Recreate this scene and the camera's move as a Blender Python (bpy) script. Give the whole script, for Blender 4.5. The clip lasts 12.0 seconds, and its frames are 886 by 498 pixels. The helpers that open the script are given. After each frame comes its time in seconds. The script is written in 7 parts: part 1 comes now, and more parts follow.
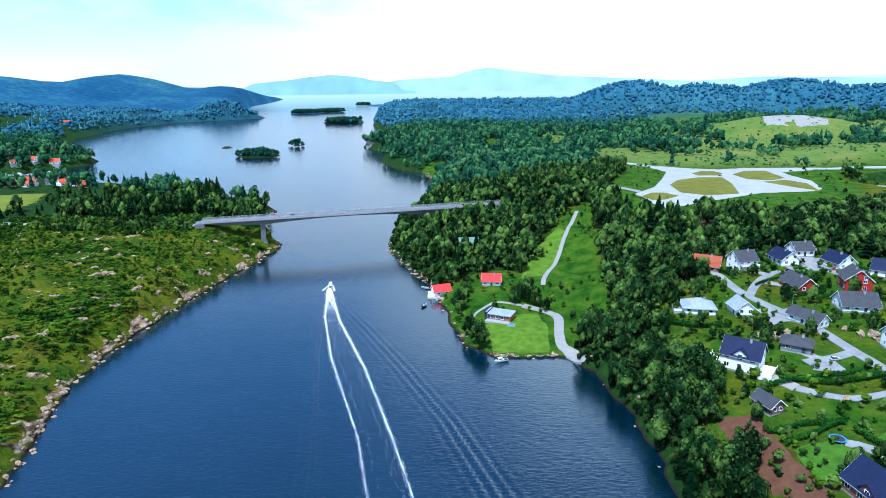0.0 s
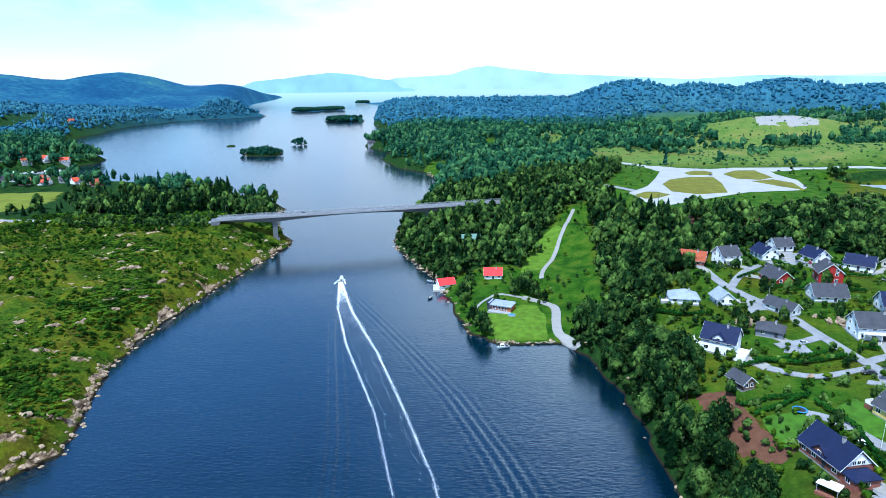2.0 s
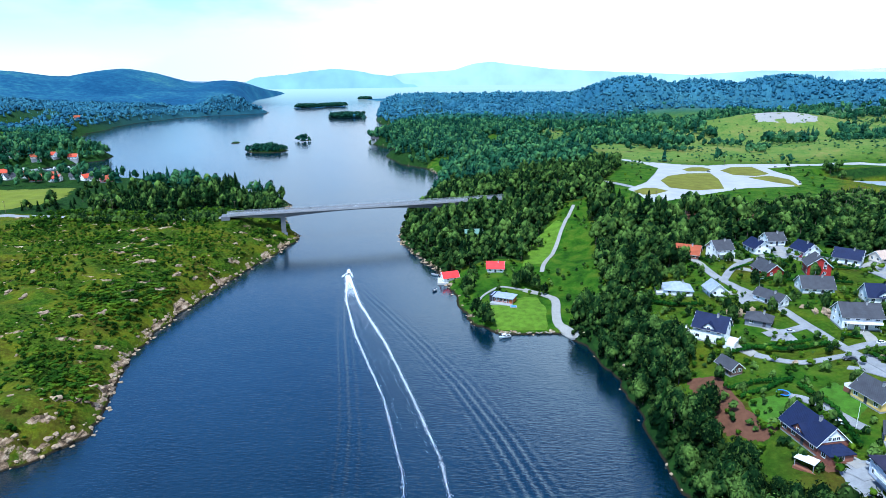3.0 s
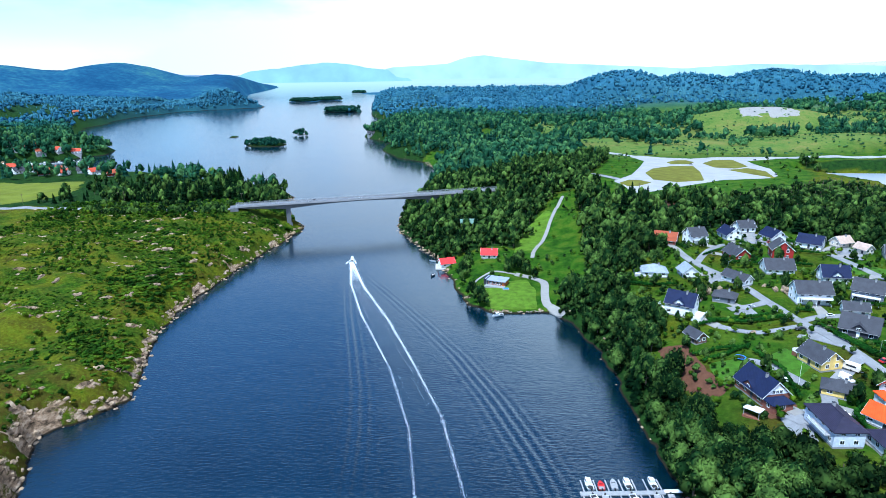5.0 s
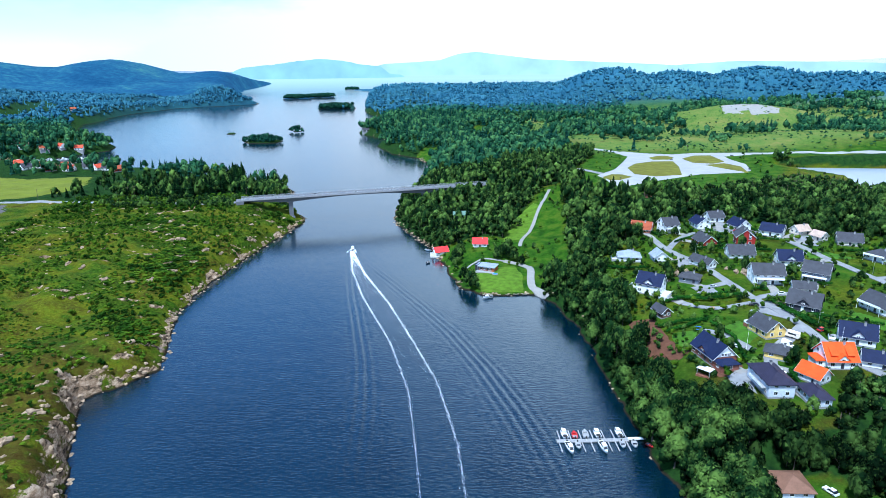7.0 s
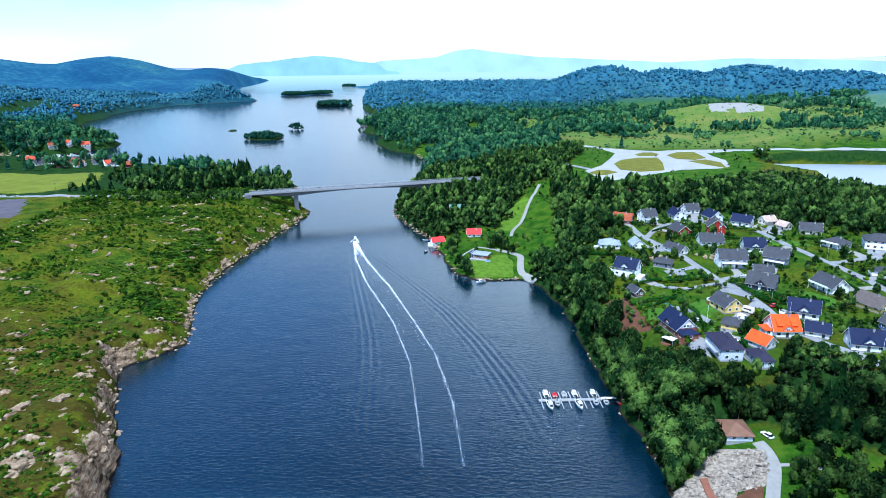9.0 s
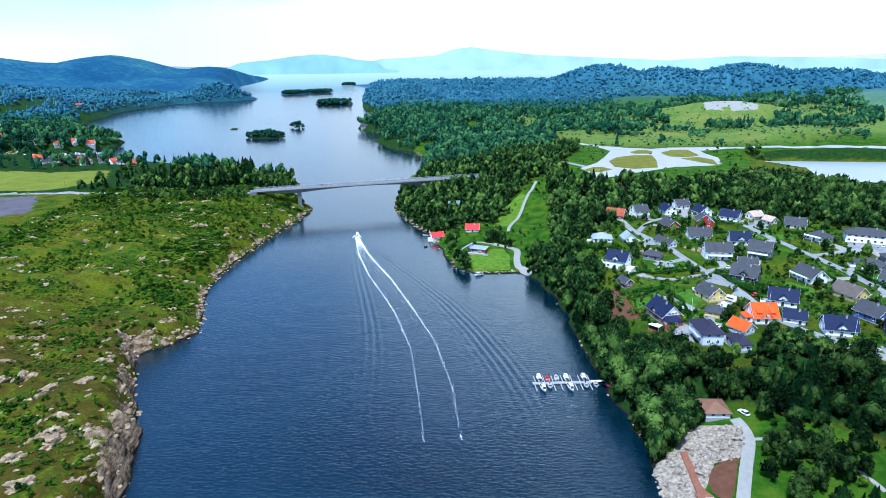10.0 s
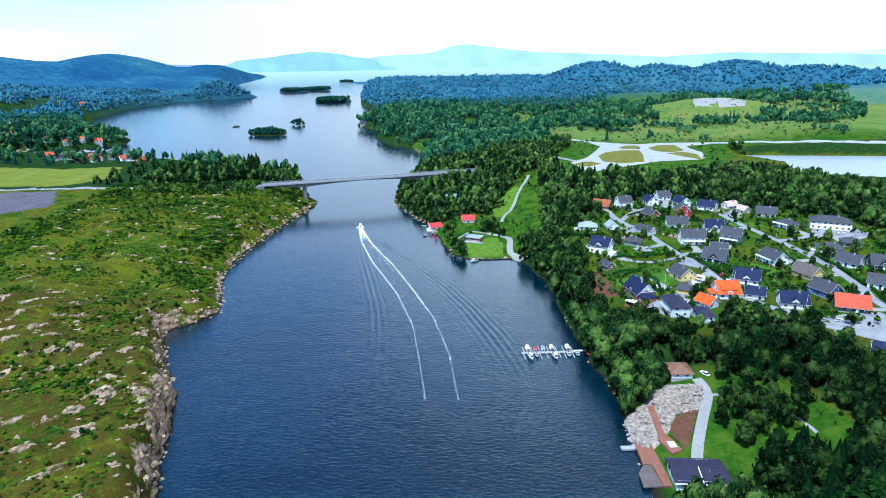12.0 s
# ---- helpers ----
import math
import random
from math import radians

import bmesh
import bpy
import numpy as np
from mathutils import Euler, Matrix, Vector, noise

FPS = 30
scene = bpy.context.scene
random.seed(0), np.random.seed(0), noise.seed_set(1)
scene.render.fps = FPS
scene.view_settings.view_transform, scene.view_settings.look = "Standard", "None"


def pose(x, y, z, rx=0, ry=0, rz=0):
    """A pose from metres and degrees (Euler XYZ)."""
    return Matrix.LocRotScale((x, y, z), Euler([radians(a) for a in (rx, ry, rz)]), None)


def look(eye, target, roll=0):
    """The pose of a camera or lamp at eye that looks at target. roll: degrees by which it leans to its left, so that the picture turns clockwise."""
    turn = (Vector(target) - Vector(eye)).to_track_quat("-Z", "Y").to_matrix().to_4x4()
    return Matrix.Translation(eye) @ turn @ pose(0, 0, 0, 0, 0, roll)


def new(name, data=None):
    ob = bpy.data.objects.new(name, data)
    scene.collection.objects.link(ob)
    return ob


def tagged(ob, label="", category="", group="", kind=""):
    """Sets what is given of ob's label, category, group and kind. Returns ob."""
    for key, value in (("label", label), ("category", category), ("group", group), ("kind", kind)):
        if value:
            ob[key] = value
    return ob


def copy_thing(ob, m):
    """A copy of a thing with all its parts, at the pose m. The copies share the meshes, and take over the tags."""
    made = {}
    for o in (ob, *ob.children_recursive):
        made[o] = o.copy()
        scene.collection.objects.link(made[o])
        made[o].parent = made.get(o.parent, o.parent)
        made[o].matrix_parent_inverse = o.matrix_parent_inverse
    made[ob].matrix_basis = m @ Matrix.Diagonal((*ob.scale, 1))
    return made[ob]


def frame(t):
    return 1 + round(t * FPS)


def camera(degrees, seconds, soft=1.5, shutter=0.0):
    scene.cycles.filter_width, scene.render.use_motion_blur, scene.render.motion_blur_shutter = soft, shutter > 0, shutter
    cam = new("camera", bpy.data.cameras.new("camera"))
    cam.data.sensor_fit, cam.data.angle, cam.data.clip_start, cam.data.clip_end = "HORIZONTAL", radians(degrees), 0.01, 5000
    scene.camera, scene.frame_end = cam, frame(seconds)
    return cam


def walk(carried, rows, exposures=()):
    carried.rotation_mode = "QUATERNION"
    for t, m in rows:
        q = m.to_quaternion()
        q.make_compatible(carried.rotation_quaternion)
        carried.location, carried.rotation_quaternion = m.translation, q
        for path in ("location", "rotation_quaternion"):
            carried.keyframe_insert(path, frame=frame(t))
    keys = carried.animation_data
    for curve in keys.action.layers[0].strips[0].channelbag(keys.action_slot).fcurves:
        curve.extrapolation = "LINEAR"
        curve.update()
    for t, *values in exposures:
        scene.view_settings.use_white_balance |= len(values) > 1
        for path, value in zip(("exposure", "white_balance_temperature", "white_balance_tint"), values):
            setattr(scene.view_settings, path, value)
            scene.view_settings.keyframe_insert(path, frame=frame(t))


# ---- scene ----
cam = camera(70, 12.0, soft=0.75)
PATH = [
    (0, (0.00, 0.00, 111.55), (-0.00, 125.67, 78.29), -0.54),
    (0.5, (-0.95, -5.32, 112.50), (-0.64, 120.38, 79.33), -0.47),
    (1, (-2.17, -10.54, 113.87), (-1.49, 115.13, 80.64), -0.42),
    (1.5, (-2.95, -16.64, 115.32), (-2.33, 108.98, 81.86), -0.45),
    (2, (-3.73, -22.10, 116.44), (-3.35, 103.44, 82.67), -0.47),
    (2.5, (-4.58, -28.78, 117.85), (-4.45, 96.64, 83.64), -0.50),
    (3, (-5.07, -34.61, 118.96), (-5.07, 90.70, 84.37), -0.52),
    (5, (-7.45, -62.71, 123.08), (-6.19, 62.23, 87.19), -0.55),
    (5.5, (-7.93, -70.71, 124.07), (-6.23, 54.17, 87.97), -0.56),
    (6, (-8.29, -78.06, 125.06), (-6.19, 46.75, 88.76), -0.54),
    (6.5, (-8.40, -86.20, 126.28), (-5.98, 38.53, 89.77), -0.56),
    (7, (-8.79, -93.87, 127.27), (-6.05, 30.82, 90.62), -0.52),
    (9, (-9.93, -126.50, 131.69), (-6.42, -2.03, 94.39), -0.44),
    (9.5, (-10.23, -134.81, 132.80), (-6.66, -10.37, 95.32), -0.48),
    (10, (-10.30, -142.56, 133.84), (-6.70, -18.19, 96.16), -0.51),
    (10.5, (-10.78, -151.16, 134.99), (-7.05, -26.87, 97.11), -0.55),
    (11, (-11.06, -159.19, 135.90), (-7.23, -34.93, 97.89), -0.58),
    (11.5, (-11.12, -167.48, 136.85), (-7.20, -43.28, 98.66), -0.62),
    (12, (-11.58, -175.41, 137.67), (-7.51, -51.25, 99.36), -0.70),
]
walk(cam, [(t, look(e, g, r)) for t, e, g, r in PATH], exposures=[(0, 0.72, 5000, 4), (12, 0.72, 5000, 4)])

# ---------------------------------------------------------------- light
SUN_ELEVATION, SUN_AZIMUTH = 62.0, 214.0      # azimuth clockwise from +y: high, from the left and behind
world = bpy.data.worlds.new("sky")
scene.world = world
world.use_nodes = True
wt = world.node_tree
wt.nodes.clear()


def wnode(kind, **values):
    n = wt.nodes.new(kind)
    for k, v in values.items():
        n.inputs[k].default_value = v
    return n


sky = wnode("ShaderNodeTexSky")
sky.sky_type = "NISHITA"
sky.sun_disc = False
sky.sun_elevation, sky.sun_rotation = radians(SUN_ELEVATION), radians(SUN_AZIMUTH)
sky.air_density, sky.dust_density, sky.ozone_density = 1.0, 0.2, 4.0
co = wnode("ShaderNodeTexCoord")
mp = wnode("ShaderNodeMapping", Scale=(1.0, 1.0, 3.2), Location=(0.35, 0.1, 0.0))
cloud = wnode("ShaderNodeTexNoise", Scale=2.3, Detail=7.0, Roughness=0.55)
wt.links.new(co.outputs["Generated"], mp.inputs["Vector"])
wt.links.new(mp.outputs["Vector"], cloud.inputs["Vector"])
sep = wt.nodes.new("ShaderNodeSeparateXYZ")
wt.links.new(co.outputs["Generated"], sep.inputs[0])


def wmath(op, a, b):
    n = wt.nodes.new("ShaderNodeMath")
    n.operation, n.use_clamp = op, op == "ADD"
    for i, v in enumerate((a, b)):
        if isinstance(v, (int, float)):
            n.inputs[i].default_value = v
        else:
            wt.links.new(v, n.inputs[i])
    return n.outputs[0]


# a white veil, closed low over the sea and to the right, broken towards the zenith and the left
lift = wmath("SUBTRACT", 0.5, wmath("MULTIPLY", sep.outputs["Z"], 2.3))
aside = wmath("MULTIPLY", sep.outputs["X"], 1.3)
veil = wmath("MULTIPLY", wmath("SUBTRACT", cloud.outputs["Fac"], 0.56), 3.0)
tot = wt.nodes.new("ShaderNodeMath")
tot.operation = "ADD"
wt.links.new(lift, tot.inputs[0])
wt.links.new(aside, tot.inputs[1])
tot2 = wt.nodes.new("ShaderNodeMath")
tot2.operation = "ADD"
wt.links.new(tot.outputs[0], tot2.inputs[0])
wt.links.new(veil, tot2.inputs[1])
cr = wt.nodes.new("ShaderNodeMapRange")
cr.inputs[1].default_value, cr.inputs[2].default_value = -0.72, -0.22
wt.links.new(tot2.outputs[0], cr.inputs["Value"])
bg_sky, bg_cloud, mixed, wout = wnode("ShaderNodeBackground", Strength=0.13), wnode("ShaderNodeBackground", Color=(1.0, 0.98, 0.97, 1), Strength=0.80), wt.nodes.new("ShaderNodeMixShader"), wt.nodes.new("ShaderNodeOutputWorld")
glow = wt.nodes.new("ShaderNodeMapRange")      # thinner, brighter cloud to the east
for k, v in zip((1, 2, 3, 4), (-0.6, 0.5, 0.58, 1.05)):
    glow.inputs[k].default_value = v
wt.links.new(sep.outputs["X"], glow.inputs[0])
wt.links.new(glow.outputs[0], bg_cloud.inputs["Strength"])
wt.links.new(sky.outputs[0], bg_sky.inputs["Color"])
wt.links.new(cr.outputs[0], mixed.inputs[0])
wt.links.new(bg_sky.outputs[0], mixed.inputs[1])
wt.links.new(bg_cloud.outputs[0], mixed.inputs[2])
wt.links.new(mixed.outputs[0], wout.inputs["Surface"])

sun = new("sun", bpy.data.lights.new("sun", "SUN"))
sun.data.energy, sun.data.angle, sun.data.color = 5.0, radians(5.0), (1.0, 0.95, 0.86)
sa, se = radians(SUN_AZIMUTH), radians(SUN_ELEVATION)
sun_way = Vector((math.sin(sa) * math.cos(se), math.cos(sa) * math.cos(se), math.sin(se)))
sun.matrix_world = look(sun_way * 400, (0, 0, 0))

# ---------------------------------------------------------------- materials


class Mat:
    """A node material under construction."""

    def __init__(self, name, rough=0.7, metal=0.0, spec=0.5):
        self.m = bpy.data.materials.new(name)
        self.m.use_nodes = True
        self.t = self.m.node_tree
        self.b = self.t.nodes["Principled BSDF"]
        self.b.inputs["Roughness"].default_value, self.b.inputs["Metallic"].default_value = rough, metal
        self.b.inputs["Specular IOR Level"].default_value = spec
        self.coord = self.t.nodes.new("ShaderNodeNewGeometry").outputs["Position"]

    def noise(self, scale, detail=4.0, rough=0.55, stretch=None):
        n = self.t.nodes.new("ShaderNodeTexNoise")
        n.inputs["Scale"].default_value, n.inputs["Detail"].default_value, n.inputs["Roughness"].default_value = scale, detail, rough
        src = self.coord
        if stretch:
            mp = self.t.nodes.new("ShaderNodeMapping")
            mp.inputs["Scale"].default_value, mp.inputs["Rotation"].default_value = stretch[:3], (0, 0, stretch[3] if len(stretch) > 3 else 0)
            self.t.links.new(src, mp.inputs["Vector"])
            src = mp.outputs["Vector"]
        self.t.links.new(src, n.inputs["Vector"])
        return n.outputs["Fac"]

    def ramp(self, fac, *stops):
        r = self.t.nodes.new("ShaderNodeValToRGB")
        els = r.color_ramp.elements
        while len(els) < len(stops):
            els.new(0.5)
        for e, (p, c) in zip(els, stops):
            e.position, e.color = p, (*c, 1)
        self.t.links.new(fac, r.inputs[0])
        return r.outputs["Color"]

    def step(self, value, a, b, lo=0.0, hi=1.0):
        r = self.t.nodes.new("ShaderNodeMapRange")
        r.interpolation_type = "SMOOTHSTEP"
        for k, v in zip((1, 2, 3, 4), (a, b, lo, hi)):
            r.inputs[k].default_value = v
        self.t.links.new(value, r.inputs[0])
        return r.outputs[0]

    def math(self, op, a, b):
        n = self.t.nodes.new("ShaderNodeMath")
        n.operation = op
        for i, v in enumerate((a, b)):
            if isinstance(v, (int, float)):
                n.inputs[i].default_value = v
            else:
                self.t.links.new(v, n.inputs[i])
        return n.outputs[0]

    def mix(self, fac, a, b, blend="MIX"):
        n = self.t.nodes.new("ShaderNodeMix")
        n.data_type, n.blend_type = "RGBA", blend
        for i, v in ((0, fac), (6, a), (7, b)):
            if isinstance(v, (int, float)):
                n.inputs[i].default_value = v
            elif isinstance(v, tuple):
                n.inputs[i].default_value = (*v, 1)
            else:
                self.t.links.new(v, n.inputs[i])
        return n.outputs[2]

    def attr(self, name):
        n = self.t.nodes.new("ShaderNodeAttribute")
        n.attribute_name = name
        return n.outputs["Fac"]

    def island(self):
        return self.t.nodes.new("ShaderNodeNewGeometry").outputs["Random Per Island"]

    def random(self):
        return self.t.nodes.new("ShaderNodeObjectInfo").outputs["Random"]

    def colour(self, c):
        if isinstance(c, tuple):
            self.b.inputs["Base Color"].default_value = (*c, 1)
        else:
            self.t.links.new(c, self.b.inputs["Base Color"])
        return self

    def bump(self, height, strength=0.4, distance=0.1):
        n = self.t.nodes.new("ShaderNodeBump")
        n.inputs["Strength"].default_value, n.inputs["Distance"].default_value = strength, distance
        self.t.links.new(height, n.inputs["Height"])
        self.t.links.new(n.outputs[0], self.b.inputs["Normal"])
        return self


def plain(name, c, rough=0.7, metal=0.0, vary=0.25, scale=1.5, bump=0.0, spec=0.4):
    """A painted or bare surface with mottling at two scales."""
    m = Mat(name, rough, metal, spec)
    d, l = tuple(v * (1 - vary) for v in c), tuple(min(1, v * (1 + vary * 0.6)) for v in c)
    col = m.mix(0.35, m.ramp(m.noise(scale), (0.3, d), (0.7, l)), m.ramp(m.noise(scale * 9), (0.3, d), (0.7, l)))
    m.colour(col)
    if bump:
        m.bump(m.noise(scale * 9), bump, 0.05)
    return m.m


def foliage(name, dark, mid, light, grain=0.3, patch=0.12):
    """Leaves: patches of different trees, and every clump a little different."""
    m = Mat(name, 0.8, 0.0, 0.02)
    tree = m.ramp(m.noise(patch, 2.0), (0.38, dark), (0.5, mid), (0.64, light))
    leaf = m.ramp(m.island(), (0.0, tuple(v * 0.5 for v in mid)), (0.6, tuple(v * 1.1 for v in mid)), (1.0, tuple(v * 1.3 for v in light)))
    m.colour(m.mix(grain, tree, leaf))
    return m.m


M = {
    "broad": foliage("broadleaf_foliage", (0.0008, 0.0035, 0.0012), (0.0085, 0.026, 0.0066), (0.104, 0.172, 0.031)),
    "conifer": foliage("conifer_needles", (0.001, 0.005, 0.0016), (0.0024, 0.010, 0.003), (0.010, 0.030, 0.005)),
    # darker copy of the broadleaf colours
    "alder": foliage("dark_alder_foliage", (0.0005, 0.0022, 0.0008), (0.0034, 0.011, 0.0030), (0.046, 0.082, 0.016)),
    # distant woods: haze painted into the leaves as bluer, paler tones
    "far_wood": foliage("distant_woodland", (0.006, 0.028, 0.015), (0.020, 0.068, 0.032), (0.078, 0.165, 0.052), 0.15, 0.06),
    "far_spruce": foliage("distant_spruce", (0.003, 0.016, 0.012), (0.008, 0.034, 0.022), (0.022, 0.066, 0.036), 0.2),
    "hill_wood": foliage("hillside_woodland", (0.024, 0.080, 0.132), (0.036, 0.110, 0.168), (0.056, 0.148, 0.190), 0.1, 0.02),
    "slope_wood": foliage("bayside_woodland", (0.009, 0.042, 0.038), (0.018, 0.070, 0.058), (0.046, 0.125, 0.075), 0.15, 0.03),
    "shrub": foliage("heath_shrubs", (0.003, 0.013, 0.0015), (0.020, 0.054, 0.004), (0.078, 0.125, 0.006), 0.2),
    "hedge": foliage("clipped_hedge", (0.006, 0.026, 0.004), (0.012, 0.05, 0.006), (0.025, 0.08, 0.008)),
    "bark": plain("bark", (0.10, 0.075, 0.055), 0.9, bump=0.5),
    # lawns by the cottages: mown lawn with sunlight put into a brighter colour
    "bright_lawn": plain("sunny_mown_lawn", (0.080, 0.145, 0.009), 0.8, vary=0.5, scale=0.3, bump=0.4, spec=0.1),
    "lawn": plain("mown_lawn", (0.050, 0.118, 0.008), 0.8, vary=0.5, scale=0.3, bump=0.4, spec=0.1),
    "field": plain("hay_meadow", (0.118, 0.138, 0.012), 0.85, vary=0.35, scale=0.06, bump=0.3, spec=0.1),
    "asphalt": plain("pale_worn_asphalt", (0.20, 0.202, 0.21), 0.85, vary=0.35, scale=0.22),
    "verge": plain("dry_verge_grass", (0.115, 0.115, 0.014), 0.9, vary=0.45, scale=0.12, bump=0.4, spec=0.1),
    "junction": plain("bleached_road_surface", (0.27, 0.27, 0.28), 0.8, vary=0.2, scale=0.1),
    "dark_asphalt": plain("dark_gravel_yard", (0.07, 0.06, 0.075), 0.9, vary=0.3, scale=0.15),
    "gravel": plain("gravel_path", (0.23, 0.22, 0.205), 0.9, vary=0.2, scale=0.5),
    "earth": plain("bare_red_earth", (0.095, 0.044, 0.026), 0.95, vary=0.4, scale=0.4, bump=0.6, spec=0.1),
    "rock": plain("grey_gneiss", (0.29, 0.21, 0.135), 0.85, vary=0.7, scale=0.8, bump=0.8, spec=0.3),
    "pale_rock": plain("pale_bare_rock", (0.27, 0.225, 0.180), 0.85, vary=0.9, scale=0.9, bump=0.8, spec=0.3),
    "concrete": plain("bridge_concrete", (0.115, 0.12, 0.135), 0.8, vary=0.2, scale=0.4),
    "steel": plain("galvanised_steel", (0.5, 0.52, 0.54), 0.45, 0.8, vary=0.1),
    "deck_wood": plain("weathered_decking", (0.19, 0.075, 0.045), 0.7, vary=0.3, scale=1.0),
    "cedar": plain("oiled_cedar", (0.34, 0.095, 0.022), 0.6, vary=0.3, scale=1.0),
    "grey_wood": plain("silvered_planks", (0.27, 0.27, 0.275), 0.75, vary=0.25, scale=1.2),
    "gelcoat": plain("white_gelcoat", (0.68, 0.69, 0.70), 0.3, vary=0.12),
    "red_hull": plain("red_hull", (0.42, 0.02, 0.02), 0.3, vary=0.1),
    "blue_hull": plain("dark_blue_hull", (0.03, 0.05, 0.10), 0.3, vary=0.1),
    "rubber": plain("black_rubber", (0.02, 0.02, 0.02), 0.8, vary=0.2),
    "blue_tarp": plain("blue_tarpaulin", (0.03, 0.18, 0.60), 0.5, vary=0.2),
    "stone_wall": plain("dry_stone", (0.40, 0.38, 0.36), 0.9, vary=0.4, scale=1.5, bump=0.7),
}
WALLS = {"white": (0.80, 0.81, 0.82), "cream": (0.70, 0.62, 0.52), "red": (0.30, 0.022, 0.018), "brick": (0.22, 0.085, 0.06), "grey": (0.16, 0.175, 0.215), "dark": (0.035, 0.037, 0.05), "yellow": (0.72, 0.52, 0.16), "pale": (0.55, 0.60, 0.68), "blue": (0.06, 0.11, 0.30), "barn": (0.16, 0.085, 0.07)}
ROOFS = {"slate": (0.046, 0.047, 0.056), "navy": (0.009, 0.014, 0.045), "rust": (0.26, 0.062, 0.026), "pale": (0.24, 0.27, 0.33), "violet": (0.022, 0.020, 0.040), "orange": (0.62, 0.072, 0.008), "brown": (0.10, 0.080, 0.072), "clay": (0.40, 0.30, 0.24), "tomato": (0.42, 0.065, 0.03), "umber": (0.16, 0.085, 0.055), "crimson": (0.62, 0.035, 0.035), "green": (0.12, 0.2, 0.16)}


def boards(name, c):
    """Painted timber cladding with horizontal boards."""
    m = Mat(name, 0.6, 0.0, 0.3)
    d = tuple(v * 0.82 for v in c)
    m.colour(m.ramp(m.noise(1.2), (0.3, d), (0.6, c)))
    w = m.t.nodes.new("ShaderNodeTexWave")
    w.bands_direction = "Z"
    w.inputs["Scale"].default_value, w.inputs["Distortion"].default_value = 2.2, 0.3
    m.t.links.new(m.coord, w.inputs["Vector"])
    return m.bump(w.outputs["Fac"], 0.35, 0.03).m


def roof_tiles(name, c):
    """Concrete or clay roof tiles: courses in relief, weathered in patches."""
    m = Mat(name, 0.7, 0.0, 0.18)
    d, l = tuple(v * 0.7 for v in c), tuple(min(1, v * 1.25) for v in c)
    m.colour(m.mix(0.4, m.ramp(m.noise(0.5), (0.3, d), (0.7, l)), m.ramp(m.noise(7.0), (0.3, d), (0.7, l))))
    w = m.t.nodes.new("ShaderNodeTexWave")
    w.bands_direction = "Z"
    w.inputs["Scale"].default_value = 1.6
    m.t.links.new(m.coord, w.inputs["Vector"])
    return m.bump(w.outputs["Fac"], 0.6, 0.06).m


for k, c in WALLS.items():
    M["wall_" + k] = boards(k + "_cladding", c)
for k, c in ROOFS.items():
    M["roof_" + k] = roof_tiles(k + "_roof_tiles", c)
M["trim"] = plain("white_trim", (0.82, 0.83, 0.84), 0.5, vary=0.06)
M["plinth"] = plain("rendered_plinth", (0.26, 0.26, 0.27), 0.85, vary=0.15)
gl = Mat("window_glass", 0.05, 0.0, 0.8)
M["glass"] = gl.colour((0.015, 0.02, 0.03)).m

# water: deep fjord, small wind ripples over longer swell
wm = Mat("fjord_water", 0.14, 0.0, 0.5)
wm.b.inputs["IOR"].default_value = 1.85
wm.b.inputs["Specular Tint"].default_value = (0.68, 0.88, 1.0, 1)
wm.colour(wm.ramp(wm.noise(0.012, 3.0), (0.35, (0.0010, 0.0065, 0.0125)), (0.65, (0.0016, 0.0105, 0.021))))
rip = wm.math("ADD", wm.noise(0.36, 3.0, 0.6, (1.0, 2.4, 1.0, 0.3)), wm.math("MULTIPLY", wm.noise(0.05, 2.0, 0.5, (1.0, 1.6, 1.0, -0.2)), 0.8))
wm.bump(rip, 0.5, 0.6)
wsep = wm.t.nodes.new("ShaderNodeSeparateXYZ")
wm.t.links.new(wm.coord, wsep.inputs[0])
wm.t.links.new(wm.step(wsep.outputs["Y"], -40.0, 300.0, 0.40, 1.0), wm.b.inputs["Specular IOR Level"])
calm = wm.step(wsep.outputs["Y"], -60.0, 300.0, 0.66, 0.09)      # calmer water in the open sound
for n in wm.t.nodes:
    if n.type == "BUMP":
        wm.t.links.new(calm, n.inputs["Strength"])
M["water"] = wm.m
M["foam"] = plain("churned_foam", (0.80, 0.85, 0.9), 0.8, vary=0.15, scale=2.0)
lw = Mat("lake_water", 0.4, 0.0, 0.5)
lw.colour((0.20, 0.23, 0.26))
lw.b.inputs["IOR"].default_value = 2.2
lw.bump(lw.noise(0.8, 3.0), 0.02, 0.1)
M["lake"] = lw.m

# ground: heath and grass, bare rock where it is steep or at the water, dirt and shade-loving floor under trees
gm = Mat("heath_ground", 0.95, 0.0, 0.03)
heath = gm.ramp(gm.noise(0.045, 5.0, 0.62), (0.33, (0.005, 0.024, 0.002)), (0.44, (0.038, 0.085, 0.004)), (0.56, (0.150, 0.148, 0.006)), (0.66, (0.060, 0.036, 0.009)))
tuft = gm.ramp(gm.noise(0.7, 5.0, 0.7), (0.38, (0.0016, 0.007, 0.001)), (0.53, (0.026, 0.058, 0.003)), (0.70, (0.105, 0.125, 0.010)))
gplace = gm.t.nodes.new("ShaderNodeSeparateXYZ")
gm.t.links.new(gm.coord, gplace.inputs[0])
browner = gm.step(gplace.outputs["Y"], 120.0, 190.0, 1.0, 0.3)      # drier heath in the south
